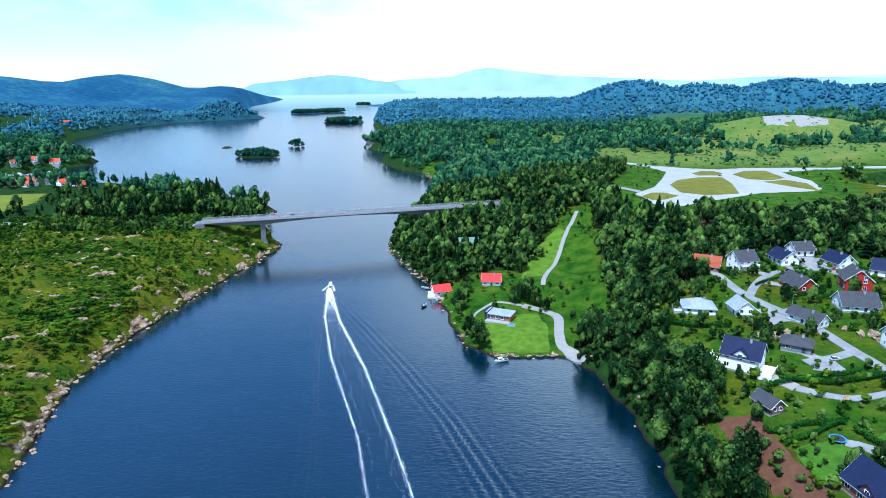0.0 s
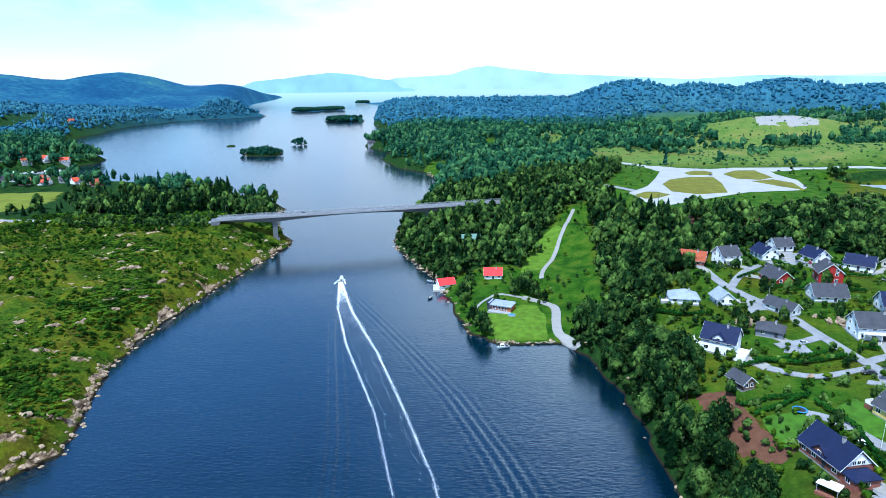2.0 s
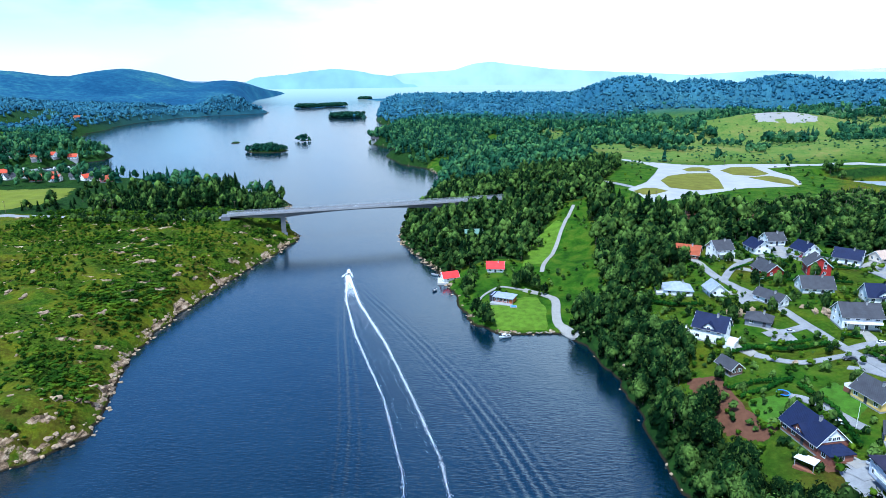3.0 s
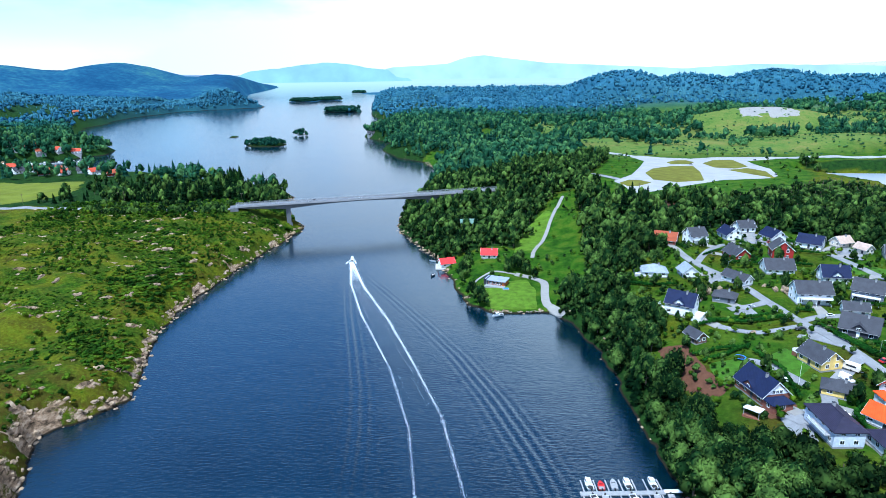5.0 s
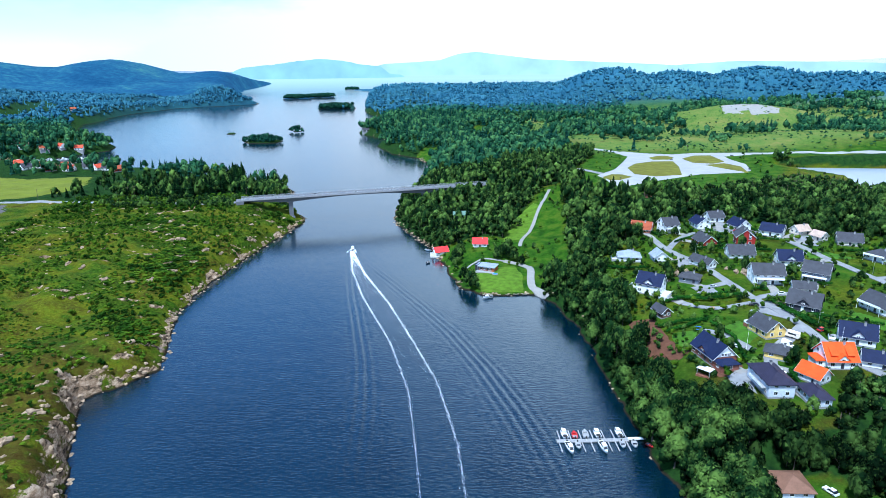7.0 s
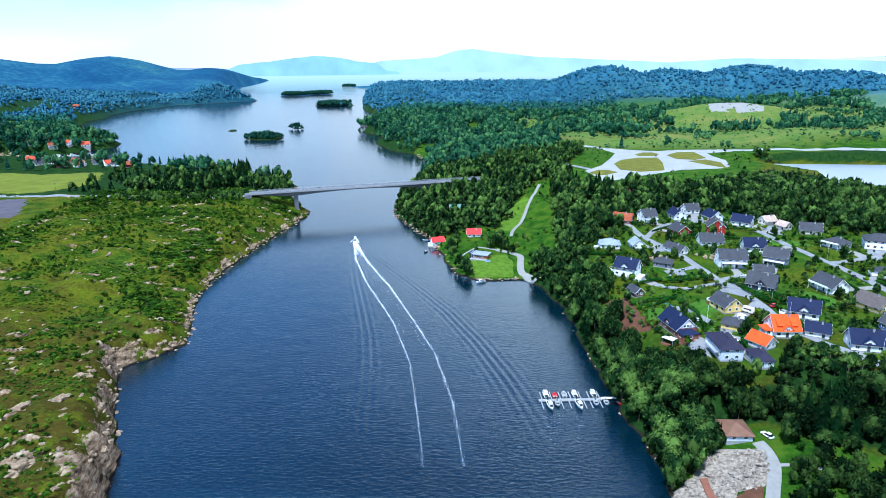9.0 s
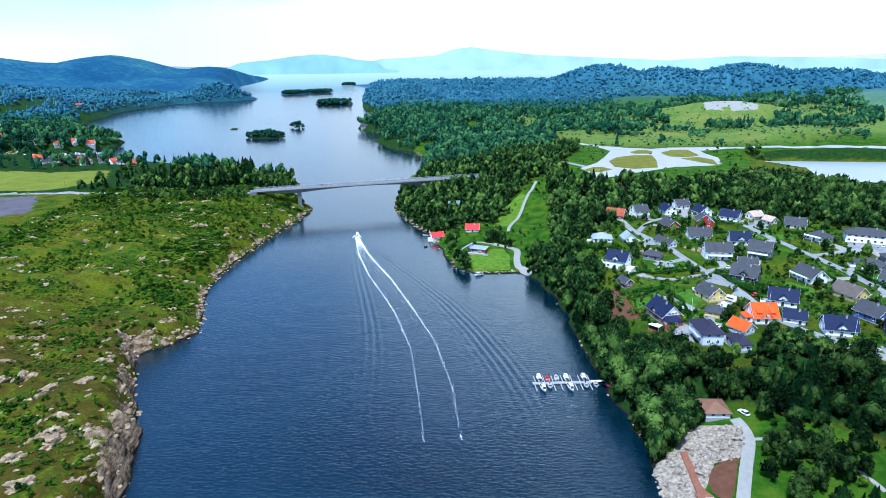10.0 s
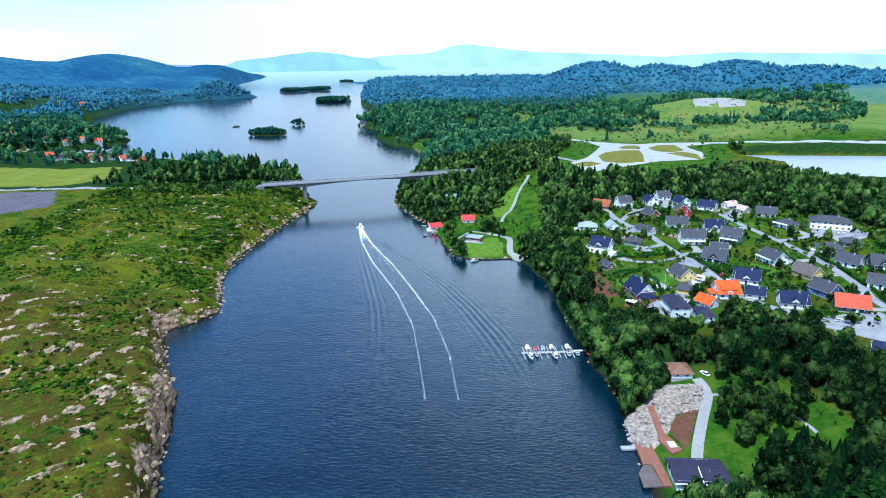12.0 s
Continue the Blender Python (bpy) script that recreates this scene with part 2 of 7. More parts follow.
heath = gm.mix(gm.math("MULTIPLY", browner, gm.step(gm.noise(0.10, 6.0, 0.7), 0.43, 0.57)), heath, (0.060, 0.034, 0.008))
heath = gm.mix(0.55, heath, tuft)
heath = gm.mix(gm.math("MULTIPLY", gm.step(gplace.outputs["Y"], 120.0, 190.0, 0.75, 0.12), gm.step(gm.noise(0.17, 7.0, 0.72), 0.42, 0.58)), heath, (0.050, 0.034, 0.007))
floor_ = gm.ramp(gm.noise(0.3, 5.0), (0.3, (0.006, 0.018, 0.005)), (0.7, (0.02, 0.05, 0.008)))
grass = gm.ramp(gm.noise(0.12, 5.0), (0.3, (0.008, 0.034, 0.004)), (0.5, (0.030, 0.082, 0.005)), (0.68, (0.070, 0.110, 0.009)))
rock = gm.ramp(gm.noise(0.3, 8.0, 0.72, (1.0, 0.45, 1.6, 0.9)), (0.38, (0.022, 0.017, 0.011)), (0.50, (0.20, 0.135, 0.085)), (0.66, (0.46, 0.36, 0.26)))
base = gm.mix(gm.attr("wood"), heath, floor_)
grass = gm.mix(0.22, grass, tuft)
base = gm.mix(gm.attr("meadow"), base, grass)
# open meadow beyond the junction, its grass colour paled for mid-distance haze
base = gm.mix(gm.attr("pasture"), base, gm.ramp(gm.mix(0.45, gm.noise(0.02, 6.0, 0.7), gm.noise(0.18, 6.0, 0.75)), (0.36, (0.040, 0.095, 0.018)), (0.48, (0.095, 0.145, 0.028)), (0.56, (0.135, 0.150, 0.036)), (0.66, (0.19, 0.155, 0.060))))
# far ground: bluish ramps put the distance haze into the base colour
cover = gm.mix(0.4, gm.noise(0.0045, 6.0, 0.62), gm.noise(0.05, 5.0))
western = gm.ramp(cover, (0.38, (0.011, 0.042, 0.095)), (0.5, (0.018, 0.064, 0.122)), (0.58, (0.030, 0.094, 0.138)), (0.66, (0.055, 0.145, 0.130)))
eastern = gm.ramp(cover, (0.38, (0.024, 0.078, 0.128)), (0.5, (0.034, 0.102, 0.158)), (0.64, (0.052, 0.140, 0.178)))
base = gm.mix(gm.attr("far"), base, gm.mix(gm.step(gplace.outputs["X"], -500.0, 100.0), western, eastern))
crag = gm.step(gm.math("ADD", gm.attr("rock"), gm.math("MULTIPLY", gm.math("SUBTRACT", gm.noise(0.2, 8.0, 0.72, (1.0, 0.5, 1.0, 0.9)), 0.5), 2.8)), 0.62, 0.78)
base = gm.mix(crag, base, rock)
gsep = gm.t.nodes.new("ShaderNodeSeparateXYZ")
gm.t.links.new(gm.coord, gsep.inputs[0])
base = gm.mix(gm.step(gsep.outputs["Z"], 0.35, 1.0), (0.018, 0.015, 0.010), base)      # dark weed of the tidal zone
gm.colour(base)
gm.bump(gm.math("ADD", gm.noise(0.9, 6.0, 0.7), gm.math("MULTIPLY", gm.noise(0.2, 6.0, 0.7), 2.0)), 0.8, 0.6)
M["ground"] = gm.m

# ---------------------------------------------------------------- building blocks


def mesh(name, verts, faces, mat, smooth=False):
    me = bpy.data.meshes.new(name)
    me.from_pydata([tuple(v) for v in verts], [], [tuple(f) for f in faces])
    me.materials.append(mat)
    if smooth:
        me.shade_smooth()
    me.update()
    return me


def soup(name, v, f, mat, smooth=False):
    """A large triangle mesh from arrays."""
    v, f = np.asarray(v, np.float32), np.asarray(f, np.int32)
    me = bpy.data.meshes.new(name)
    me.vertices.add(len(v))
    me.vertices.foreach_set("co", v.ravel())
    me.loops.add(f.size)
    me.loops.foreach_set("vertex_index", f.ravel())
    me.polygons.add(len(f))
    n = f.shape[1]
    me.polygons.foreach_set("loop_start", np.arange(0, f.size, n, dtype=np.int32))
    me.polygons.foreach_set("use_smooth", np.full(len(f), smooth))
    me.materials.append(mat)
    me.update(calc_edges=True)
    return me


def thing(name, label, category, group="", at=None):
    e = new(name)
    e.empty_display_size = 0.5
    if at is not None:
        e.matrix_world = at
    return tagged(e, label, category, group)


def part(name, me, parent, label="", at=None):
    ob = new(name, me)
    ob.parent = parent
    if at is not None:
        ob.matrix_basis = at
    return tagged(ob, label)


class Shape:
    """Gathers boxes, prisms and tubes into one mesh."""

    def __init__(self):
        self.v, self.f = [], []

    def add(self, verts, faces):
        o = len(self.v)
        self.v += [tuple(p) for p in verts]
        self.f += [tuple(i + o for i in q) for q in faces]
        return self

    def box(self, x0, x1, y0, y1, z0, z1, rz=0.0, about=(0, 0)):
        p = [(x, y, z) for z in (z0, z1) for x, y in ((x0, y0), (x1, y0), (x1, y1), (x0, y1))]
        if rz:
            c, s = math.cos(rz), math.sin(rz)
            p = [(about[0] + (x - about[0]) * c - (y - about[1]) * s, about[1] + (x - about[0]) * s + (y - about[1]) * c, z) for x, y, z in p]
        return self.add(p, [(3, 2, 1, 0), (4, 5, 6, 7), (0, 1, 5, 4), (1, 2, 6, 5), (2, 3, 7, 6), (3, 0, 4, 7)])

    def prism(self, poly, z0, z1):
        n = len(poly)
        p = [(x, y, z0) for x, y in poly] + [(x, y, z1) for x, y in poly]
        return self.add(p, [tuple(range(n - 1, -1, -1)), tuple(range(n, 2 * n))] + [(i, (i + 1) % n, n + (i + 1) % n, n + i) for i in range(n)])

    def tube(self, a, b, ra, rb, n=6):
        a, b = Vector(a), Vector(b)
        q = (b - a).to_track_quat("Z", "Y")
        p = [a + q @ Vector((ra * math.cos(k * 2 * math.pi / n), ra * math.sin(k * 2 * math.pi / n), 0)) for k in range(n)]
        p += [b + q @ Vector((rb * math.cos(k * 2 * math.pi / n), rb * math.sin(k * 2 * math.pi / n), 0)) for k in range(n)]
        return self.add(p, [tuple(range(n - 1, -1, -1)), tuple(range(n, 2 * n))] + [(i, (i + 1) % n, n + (i + 1) % n, n + i) for i in range(n)])

    def slab(self, quad, thick):
        """A plate of four corners, thickened downwards along its normal."""
        a, b, c, d = (Vector(q) for q in quad)
        n = (b - a).cross(d - a).normalized() * thick
        p = [a, b, c, d, a - n, b - n, c - n, d - n]
        return self.add(p, [(0, 1, 2, 3), (7, 6, 5, 4), (0, 4, 5, 1), (1, 5, 6, 2), (2, 6, 7, 3), (3, 7, 4, 0)])

    def done(self, name, mat, smooth=False):
        return mesh(name, self.v, self.f, mat, smooth)


# ---------------------------------------------------------------- lie of the land
WEST = [(-4400, -160), (-50, -160), (-62, -40), (-70, -15), (-78, 2), (-84, 24), (-92, 52), (-104, 77), (-115, 104), (-104, 112), (-98, 122), (-100.5, 135), (-108.5, 160), (-111, 185), (-109.5, 210), (-106, 234), (-99.5, 266), (-92.5, 304), (-87, 331), (-97, 352), (-108, 380), (-113, 400), (-115, 431), (-136, 448), (-190, 480), (-270, 540), (-350, 575), (-420, 575), (-520, 590), (-505, 615), (-454, 622), (-425, 632), (-408, 665), (-390, 700), (-400, 735), (-468, 777), (-564, 946), (-609, 1048), (-637, 1287), (-600, 1480), (-444, 1619), (-560, 1720), (-709, 2362), (-720, 3000), (-1100, 3300), (-4400, 3600)]
EAST = [(4400, -160), (46, -160), (45, -40), (47, -3), (49, 14), (51, 26), (52, 44), (50, 68), (50, 109), (50, 150), (46, 176), (40, 187), (16, 187), (8, 197), (3, 211), (1, 230), (-6, 262), (-16, 288), (-28, 320), (-30, 356), (-19, 401), (-12, 461), (-5, 558), (-16, 603), (-47, 640), (-69, 713), (-62, 776), (-112, 873), (-88, 938), (-86, 1097), (-137, 1287), (-181, 1762), (-186, 2211), (-290, 2427), (-131, 2600), (300, 2700), (900, 2600), (4400, 2700)]
ISLANDS = [(-224, 775, 30, 17), (-205, 898, 13, 11), (-396, 1890, 45, 60), (-335, 1950, 48, 50), (-215, 1420, 45, 38), (-262, 1310, 22, 5), (-300, 2481, 30, 40), (-318, 830, 10, 6), (-297, 880, 7, 16), (-309, 806, 9, 2.5), (-287, 822, 11, 2.2), (-262, 838, 10, 2.2), (-145, 870, 12, 4), (-120, 890, 9, 5)]
LAGOON = [(270, 1930), (330, 2060), (500, 2230), (480, 2100), (390, 1990)]
LAKE = [(256, 403), (246, 392), (258, 360), (275, 338), (262, 300), (300, 286), (420, 290), (520, 320), (480, 366), (375, 385), (300, 396)]
POND = [(600, 745), (640, 790), (650, 860), (690, 890), (760, 800), (720, 740)]
LAKE_Z = 19.0
HEIGHTS = [(62, 0, 4), (72, 44, 9), (78, 30, 8), (75, 93, 15.6), (79, 72, 16), (98, 80, 17.6), (72, 127, 15.6), (74, 145, 17.6), (80, 180, 18), (95, 218, 20), (110, 110, 18.5), (120, 175, 19.5), (142, 202, 21), (165, 145, 20), (165, 100, 19.5), (140, 60, 18), (71, 71, 15.0), (80, 65, 15.5), (88, 61, 15.5), (130, 30, 15), (185, 150, 22), (205, 210, 30), (160, 255, 25), (105, 272, 22), (70, 305, 12), (73, 46, 12.0), (82, 49, 11.0)]
HEIGHTS += [(45, 256, 7), (20, 248, 6), (20, 206, 3.2), (40, 215, 3.6), (12, 308, 7), (12, 335, 12), (50, 365, 16), (110, 335, 24), (160, 380, 26), (300, 425, 27), (250, 300, 22), (160, 510, 28), (240, 510, 27), (350, 480, 34), (410, 760, 40), (70, 910, 12), (0, 640, 8), (220, 1000, 18)]
HEIGHTS += [(-158, 186, 14), (-135, 245, 13.5), (-121, 150, 10), (-118, 85, 11), (-104, 40, 13), (-96, 8, 13), (-255, 325, 14), (-122, 320, 15.5), (-300, 400, 12), (-170, 400, 10), (-330, 500, 5), (-105, 322, 9), (-200, 90, 18), (-260, 200, 17), (-290, 290, 13)]
# broad hills: place, height, breadth and depth
HILLS = [(-1450, 2080, 106, 320, 420), (-1110, 2300, 106, 240, 420), (-870, 2450, 62, 200, 380), (-2000, 1900, 100, 500, 500), (-780, 1150, 22, 160, 200), (-1000, 900, 36, 300, 260), (-620, 620, 14, 140, 120), (-560, 1640, 26, 60, 60)]
HILLS += [(420, 1420, 66, 130, 260), (560, 1370, 60, 140, 260), (700, 1300, 68, 130, 260), (850, 1240, 58, 160, 260), (1050, 1150, 50, 250, 300), (60, 1700, 18, 160, 400), (500, 520, 14, 140, 90), (375, 690, 20, 120, 55)]


# houses: place, turn, length, width, storeys, wall, roof and roof form
HOUSES = [
    (94.8, 218.7, -30, 11, 8.5, 1, "brick", "rust", "gable"), (106.8, 217.0, 10, 9, 8.5, 2, "white", "slate", "gable"),
    (124.4, 222.5, -86, 10.5, 8, 1.5, "white", "navy", "gable"), (134.5, 230.1, 6, 9, 7.5, 1.5, "white", "slate", "gable"),
    (139.8, 215.0, -80, 10, 8.2, 1.5, "white", "navy", "gable"), (149.7, 203.2, -42, 11, 8.5, 1.5, "white", "navy", "gable"),
    (162.2, 202.8, 15, 8, 6.5, 1, "cream", "clay", "gable"), (165.0, 192.9, -72, 6.5, 5.5, 1, "cream", "clay", "gable"),
    (172.8, 184.6, -23, 11, 8.5, 1, "cream", "slate", "gable"), (115.5, 195.7, -84, 11.5, 8, 1, "red", "slate", "gable"),
    (131.2, 192.0, -106, 9.5, 9, 2, "red", "slate", "gable"), (122.1, 176.8, -9, 12, 9, 1, "white", "slate", "gable"),
    (136.3, 165.5, -12, 10.5, 8.5, 1.5, "white", "navy", "dormer"), (102.8, 167.5, -64, 11.5, 5.5, 1, "white", "slate", "gable"),
    (77.1, 181.1, -11, 11, 9, 1, "white", "pale", "hip"), (89.0, 178.2, -90, 7.5, 7, 1, "white", "pale", "gable"),
]
HOUSES += [
    (74.1, 144.5, -38, 10.5, 8.5, 2, "white", "navy", "dormer"), (92.0, 152.9, -32, 8.5, 7.5, 1, "grey", "slate", "hip"),
    (118.2, 148.1, -9, 13, 9, 2, "white", "slate", "gable"), (136.1, 146.1, -40, 10.5, 9, 2, "grey", "slate", "gable"),
    (126.0, 136.9, -18, 8.5, 5.5, 1, "white", "slate", "gable"), (117.3, 121.0, -40, 11.5, 9, 1.5, "dark", "slate", "dormer"),
    (75.2, 93.5, -80, 13, 9, 1.5, "brick", "navy", "dormer"), (96.3, 105.0, -78, 10, 8, 1.5, "yellow", "slate", "gable"),
    (92.6, 90.5, -34, 8.5, 7, 1, "yellow", "slate", "hip"), (81.9, 74.8, 88, 14, 8.0, 2, "pale", "violet", "hip"),
    (89.2, 67.6, 88, 9.5, 5.6, 1.5, "pale", "violet", "hip"), (104.8, 84.4, -4, 9.6, 9.4, 1.5, "white", "orange", "dormer"),
    (94.0, 76.2, -62, 7.5, 6.5, 1, "white", "orange", "gable"), (118.7, 96.6, -28, 11, 8.5, 1.5, "white", "navy", "dormer"),
    (124.1, 73.3, -16, 11, 8.5, 1.5, "white", "navy", "dormer"), (115.5, 83.2, -28, 8, 6.5, 1, "white", "navy", "gable"),
]
HOUSES += [
    (144.8, 99.7, -70, 11.5, 8.5, 1, "yellow", "brown", "gable"), (141.2, 118.3, -78, 12, 9, 1.5, "white", "slate", "gable"),
    (172.2, 163.5, -64, 10.5, 9, 1.5, "white", "slate", "hip"), (190.0, 157.2, -26, 21, 10.5, 2, "white", "slate", "hip"),
    (170.9, 126.9, -20, 12, 9, 1, "pale", "slate", "hip"), (167.5, 107.7, -55, 10.5, 8.5, 1.5, "white", "slate", "gable"),
    (178.1, 104.0, -16, 10.5, 8.5, 1.5, "dark", "slate", "dormer"), (141.4, 82.2, -70, 10.5, 8.5, 1.5, "blue", "slate", "gable"),
    (141.4, 67.2, -24, 12.5, 10, 1, "dark", "tomato", "gable"), (164.2, 84.4, -36, 10, 8, 1.5, "white", "slate", "gable"),
    (132.1, 35.0, -35, 10, 9, 1, "brick", "navy", "gable"), (184.0, 132.0, -20, 9, 8, 1, "grey", "slate", "hip"),
]


def edge_distance(poly, x, y):
    """Distance to a closed outline, positive inside."""
    best, inside = np.full(x.shape, 1e9), np.zeros(x.shape, bool)
    for (ax, ay), (bx, by) in zip(poly, poly[1:] + poly[:1]):
        dx, dy = bx - ax, by - ay
        t = np.clip(((x - ax) * dx + (y - ay) * dy) / (dx * dx + dy * dy), 0, 1)
        best = np.minimum(best, np.hypot(x - ax - t * dx, y - ay - t * dy))
        if dy:
            inside ^= ((ay > y) != (by > y)) & (x < dx * (y - ay) / dy + ax)
    return np.where(inside, best, -best)


def wobble(x, y, size, seed=0.0):
    """Smooth irregular variation between about -1 and 1."""
    a, b = x / size + seed, y / size - seed * 1.7
    return (np.sin(a * 1.9 + 1.3 * np.sin(b * 1.1 + seed)) + np.sin(b * 2.3 + 1.1 * np.sin(a * 1.7)) + np.sin((a + b) * 1.37 + 2.0 * np.sin(b * 0.7 - a * 0.5))) / 3


def shore(x, y):
    """Distance inland from the nearest sea edge."""
    d = np.maximum(edge_distance(WEST, x, y), edge_distance(EAST, x, y))
    d = np.minimum(d, -edge_distance(LAGOON, x, y))
    for cx, cy, rx, ry in ISLANDS:
        q = np.hypot((x - cx) / rx, (y - cy) / ry)
        d = np.maximum(d, (1 - q) * min(rx, ry))
    return d + np.where(np.abs(d) < 60, 1.3 * wobble(x, y, 7.0, 0.4) + 0.7 * wobble(x, y, 2.6, 2.0), 0)


def strata(x, y):
    """Bands where bare ledges break through the western heath."""
    u, v = 0.64 * x + 0.77 * y, -0.77 * x + 0.64 * y
    s = wobble(u / 2.6, v, 2.6, 3.3) + 0.45 * wobble(x, y, 19.0, 6.0)
    return np.clip((s - np.where(y < 112, 0.40, 0.62)) * 4, 0, 1) * np.clip((-x - 75) / 12, 0, 1)


def bare_z(x, y):
    """Height of the untouched land above the sea."""
    x, y = np.atleast_1d(np.asarray(x, float)), np.atleast_1d(np.asarray(y, float))
    d = shore(x, y)
    num, den = np.zeros(x.shape), np.zeros(x.shape)
    for hx, hy, hz in HEIGHTS:
        w = 1 / ((x - hx) ** 2 + (y - hy) ** 2 + 60) ** 1.6
        num += w * hz
        den += w
    far = np.clip((np.hypot(x, y - 250) - 350) / 500, 0, 1)
    top = (num / den) * (1 - far) + 14 * far
    rise = np.zeros(x.shape)
    for hx, hy, hz, a, b in HILLS:
        rise = np.maximum(rise, hz * np.exp(-((x - hx) / a) ** 2 - ((y - hy) / b) ** 2))
    top = top + rise
    small = (x > -390) & (x < -190) & (y > 740) & (y < 910) | (x < -180) & (x > -460) & (y > 1250) & (y < 2550)
    top = np.where(small, 5.0, top)
    steep = np.where(x < -40, np.where(y < 112, 3.0, 9.0), np.where(y < 190, 9.0, 14.0))
    steep = np.where((x > 40) & (x < 110) & (y < 56), 30.0, steep)
    z = top * (1 - np.exp(-np.maximum(d, 0) / steep))
    west = np.clip((-x - 95) / 30, 0, 1) * np.clip((300 - y) / 60, 0, 1)
    rough = np.clip(d / 25, 0, 1) * (0.5 + west)
    z = z + rough * (1.5 * wobble(x, y, 17.0) + 0.8 * wobble(x, y, 6.5, 1.0) + 0.35 * wobble(x, y, 2.9, 3.0)) * np.where((x > 55) & (y < 240) & (x < 210), 0.35, 1.0)
    # ledges and crags of the western bank, boldest in the south
    crag_ = np.clip((-x - 60) / 20, 0, 1) * np.clip(d / 2.5, 0, 1) * np.clip((34 - d) / 14, 0, 1) * np.where(y < 112, 1.0, 0.45)
    tall = 1.9 + 0.5 * wobble(x, y, 23.0, 7.0)
    tilted = z + 0.8 * wobble(x, y, 9.0, 4.0)
    q = tilted / tall
    led = (np.floor(q) + np.clip((q - np.floor(q)) * 3.2 - 1.1, 0, 1)) * tall
    z = z + crag_ * (0.75 * (led - z) + 0.9 * np.abs(wobble(x, y, 5.2, 6.0)) - 0.35)
    z = z + 1.0 * strata(x, y) * np.clip(d / 5, 0, 1) * (y < 345)
    z = np.where(d > 0, np.maximum(z, 0.15 + 0.05 * d), z)
    z = z + far * np.clip(d / 80, 0, 1) * np.where(x < -700, 15, 6) * wobble(x, y, np.where(x < -700, 170.0, 120.0), 5.0)
    # level ground at the interchange, the road and the lake
    lev = np.clip(2.1 - 0.95 * np.hypot((x - 172) / 68, (y - 376) / 68), 0, 1) * np.clip(d / 30, 0, 1)
    z = z * (1 - lev) + 26 * lev
    for pool in (LAKE, POND):
        k = edge_distance(pool, x, y)
        z = np.where(k > -14, np.minimum(z, LAKE_Z + np.clip(-k * 0.9, -2.0, 10)), z)
    lawn = np.clip(1.5 - np.hypot((x - 25) / 15, (y - 204) / 18), 0, 1)
    z = np.where(d > 0, z * (1 - lawn) + lawn * np.minimum(3.0, 0.9 + d * 0.13), z)
    return np.where(d > 0, z + 0.1, np.maximum(d * 0.7, -7))


# level ground under every house
PADS = []
for row in HOUSES:
    u, v = 0.42 * row[3] * math.cos(math.radians(row[2])), 0.42 * row[3] * math.sin(math.radians(row[2]))
    PADS.append((row[0], row[1], 0.36 * math.hypot(row[3], row[4]), float(np.mean(bare_z([row[0] - u, row[0], row[0] + u], [row[1] - v, row[1], row[1] + v])))))


def ground_z(x, y):
    """Height of the land, with its building plots."""
    x, y = np.atleast_1d(np.asarray(x, float)), np.atleast_1d(np.asarray(y, float))
    z = bare_z(x, y)
    for px, py, r, h in PADS:
        near_ = np.abs(x - px) + np.abs(y - py) < 2 * r + 10
        if near_.any():
            w = np.clip((r + 4.5 - np.hypot(x[near_] - px, y[near_] - py)) / 4, 0, 1)
            w = w * w * (3 - 2 * w)
            z[near_] = z[near_] * (1 - w) + h * w
    return z


def gz(x, y):
    return float(ground_z(x, y)[0])


def line(lo, hi, step, out, ratio):
    """Grid lines: fine between lo and hi, wider and wider out to the limits."""
    mid = list(np.arange(lo, hi + 0.01, step))
    a, s = [], step
    while (a[-1] if a else lo) > out[0]:
        s = min(s * ratio, 70)
        a.append((a[-1] if a else lo) - s)
    b, s = [], step
    while (b[-1] if b else hi) < out[1]:
        s = min(s * ratio, 70)
        b.append((b[-1] if b else hi) + s)
    return np.array(a[::-1] + mid + b)


# clearings in the woods: outline, in plan
VILLAGE = [(63, 78), (70, 66), (84, 58), (94, 62), (100, 72), (110, 74), (118, 68), (128, 46), (150, 24), (250, 20), (250, 130), (205, 165), (178, 190), (160, 212), (140, 238), (104, 232), (86, 205), (66, 190), (62, 165), (64, 132), (59, 126), (59, 94)]
GARDEN = [(40, -14), (42, 12), (49, 26), (53, 32), (60, 36), (66, 42), (71, 48), (82, 47), (92, 39), (103, 28), (106, 10), (99, -2), (84, 6), (70, -8)]
COTTAGES = [(-4, 243), (4, 196), (20, 186), (42, 187), (46, 200), (60, 196), (64, 250), (80, 330), (66, 328), (34, 256), (26, 262), (8, 258)]
HEATH = [(-60, -150), (-400, -150), (-400, 335), (-125, 335), (-86, 345), (-80, 300)]
WEST_FIELD = [(-420, 470), (-286, 452), (-262, 384), (-286, 354), (-420, 350)]
YARD = [(-420, 326), (-276, 322), (-254, 276), (-272, 258), (-420, 230)]
INTERCHANGE = [(92, 296), (90, 350), (132, 450), (430, 470), (520, 420), (260, 410), (235, 350), (205, 308), (150, 288), (120, 286)]
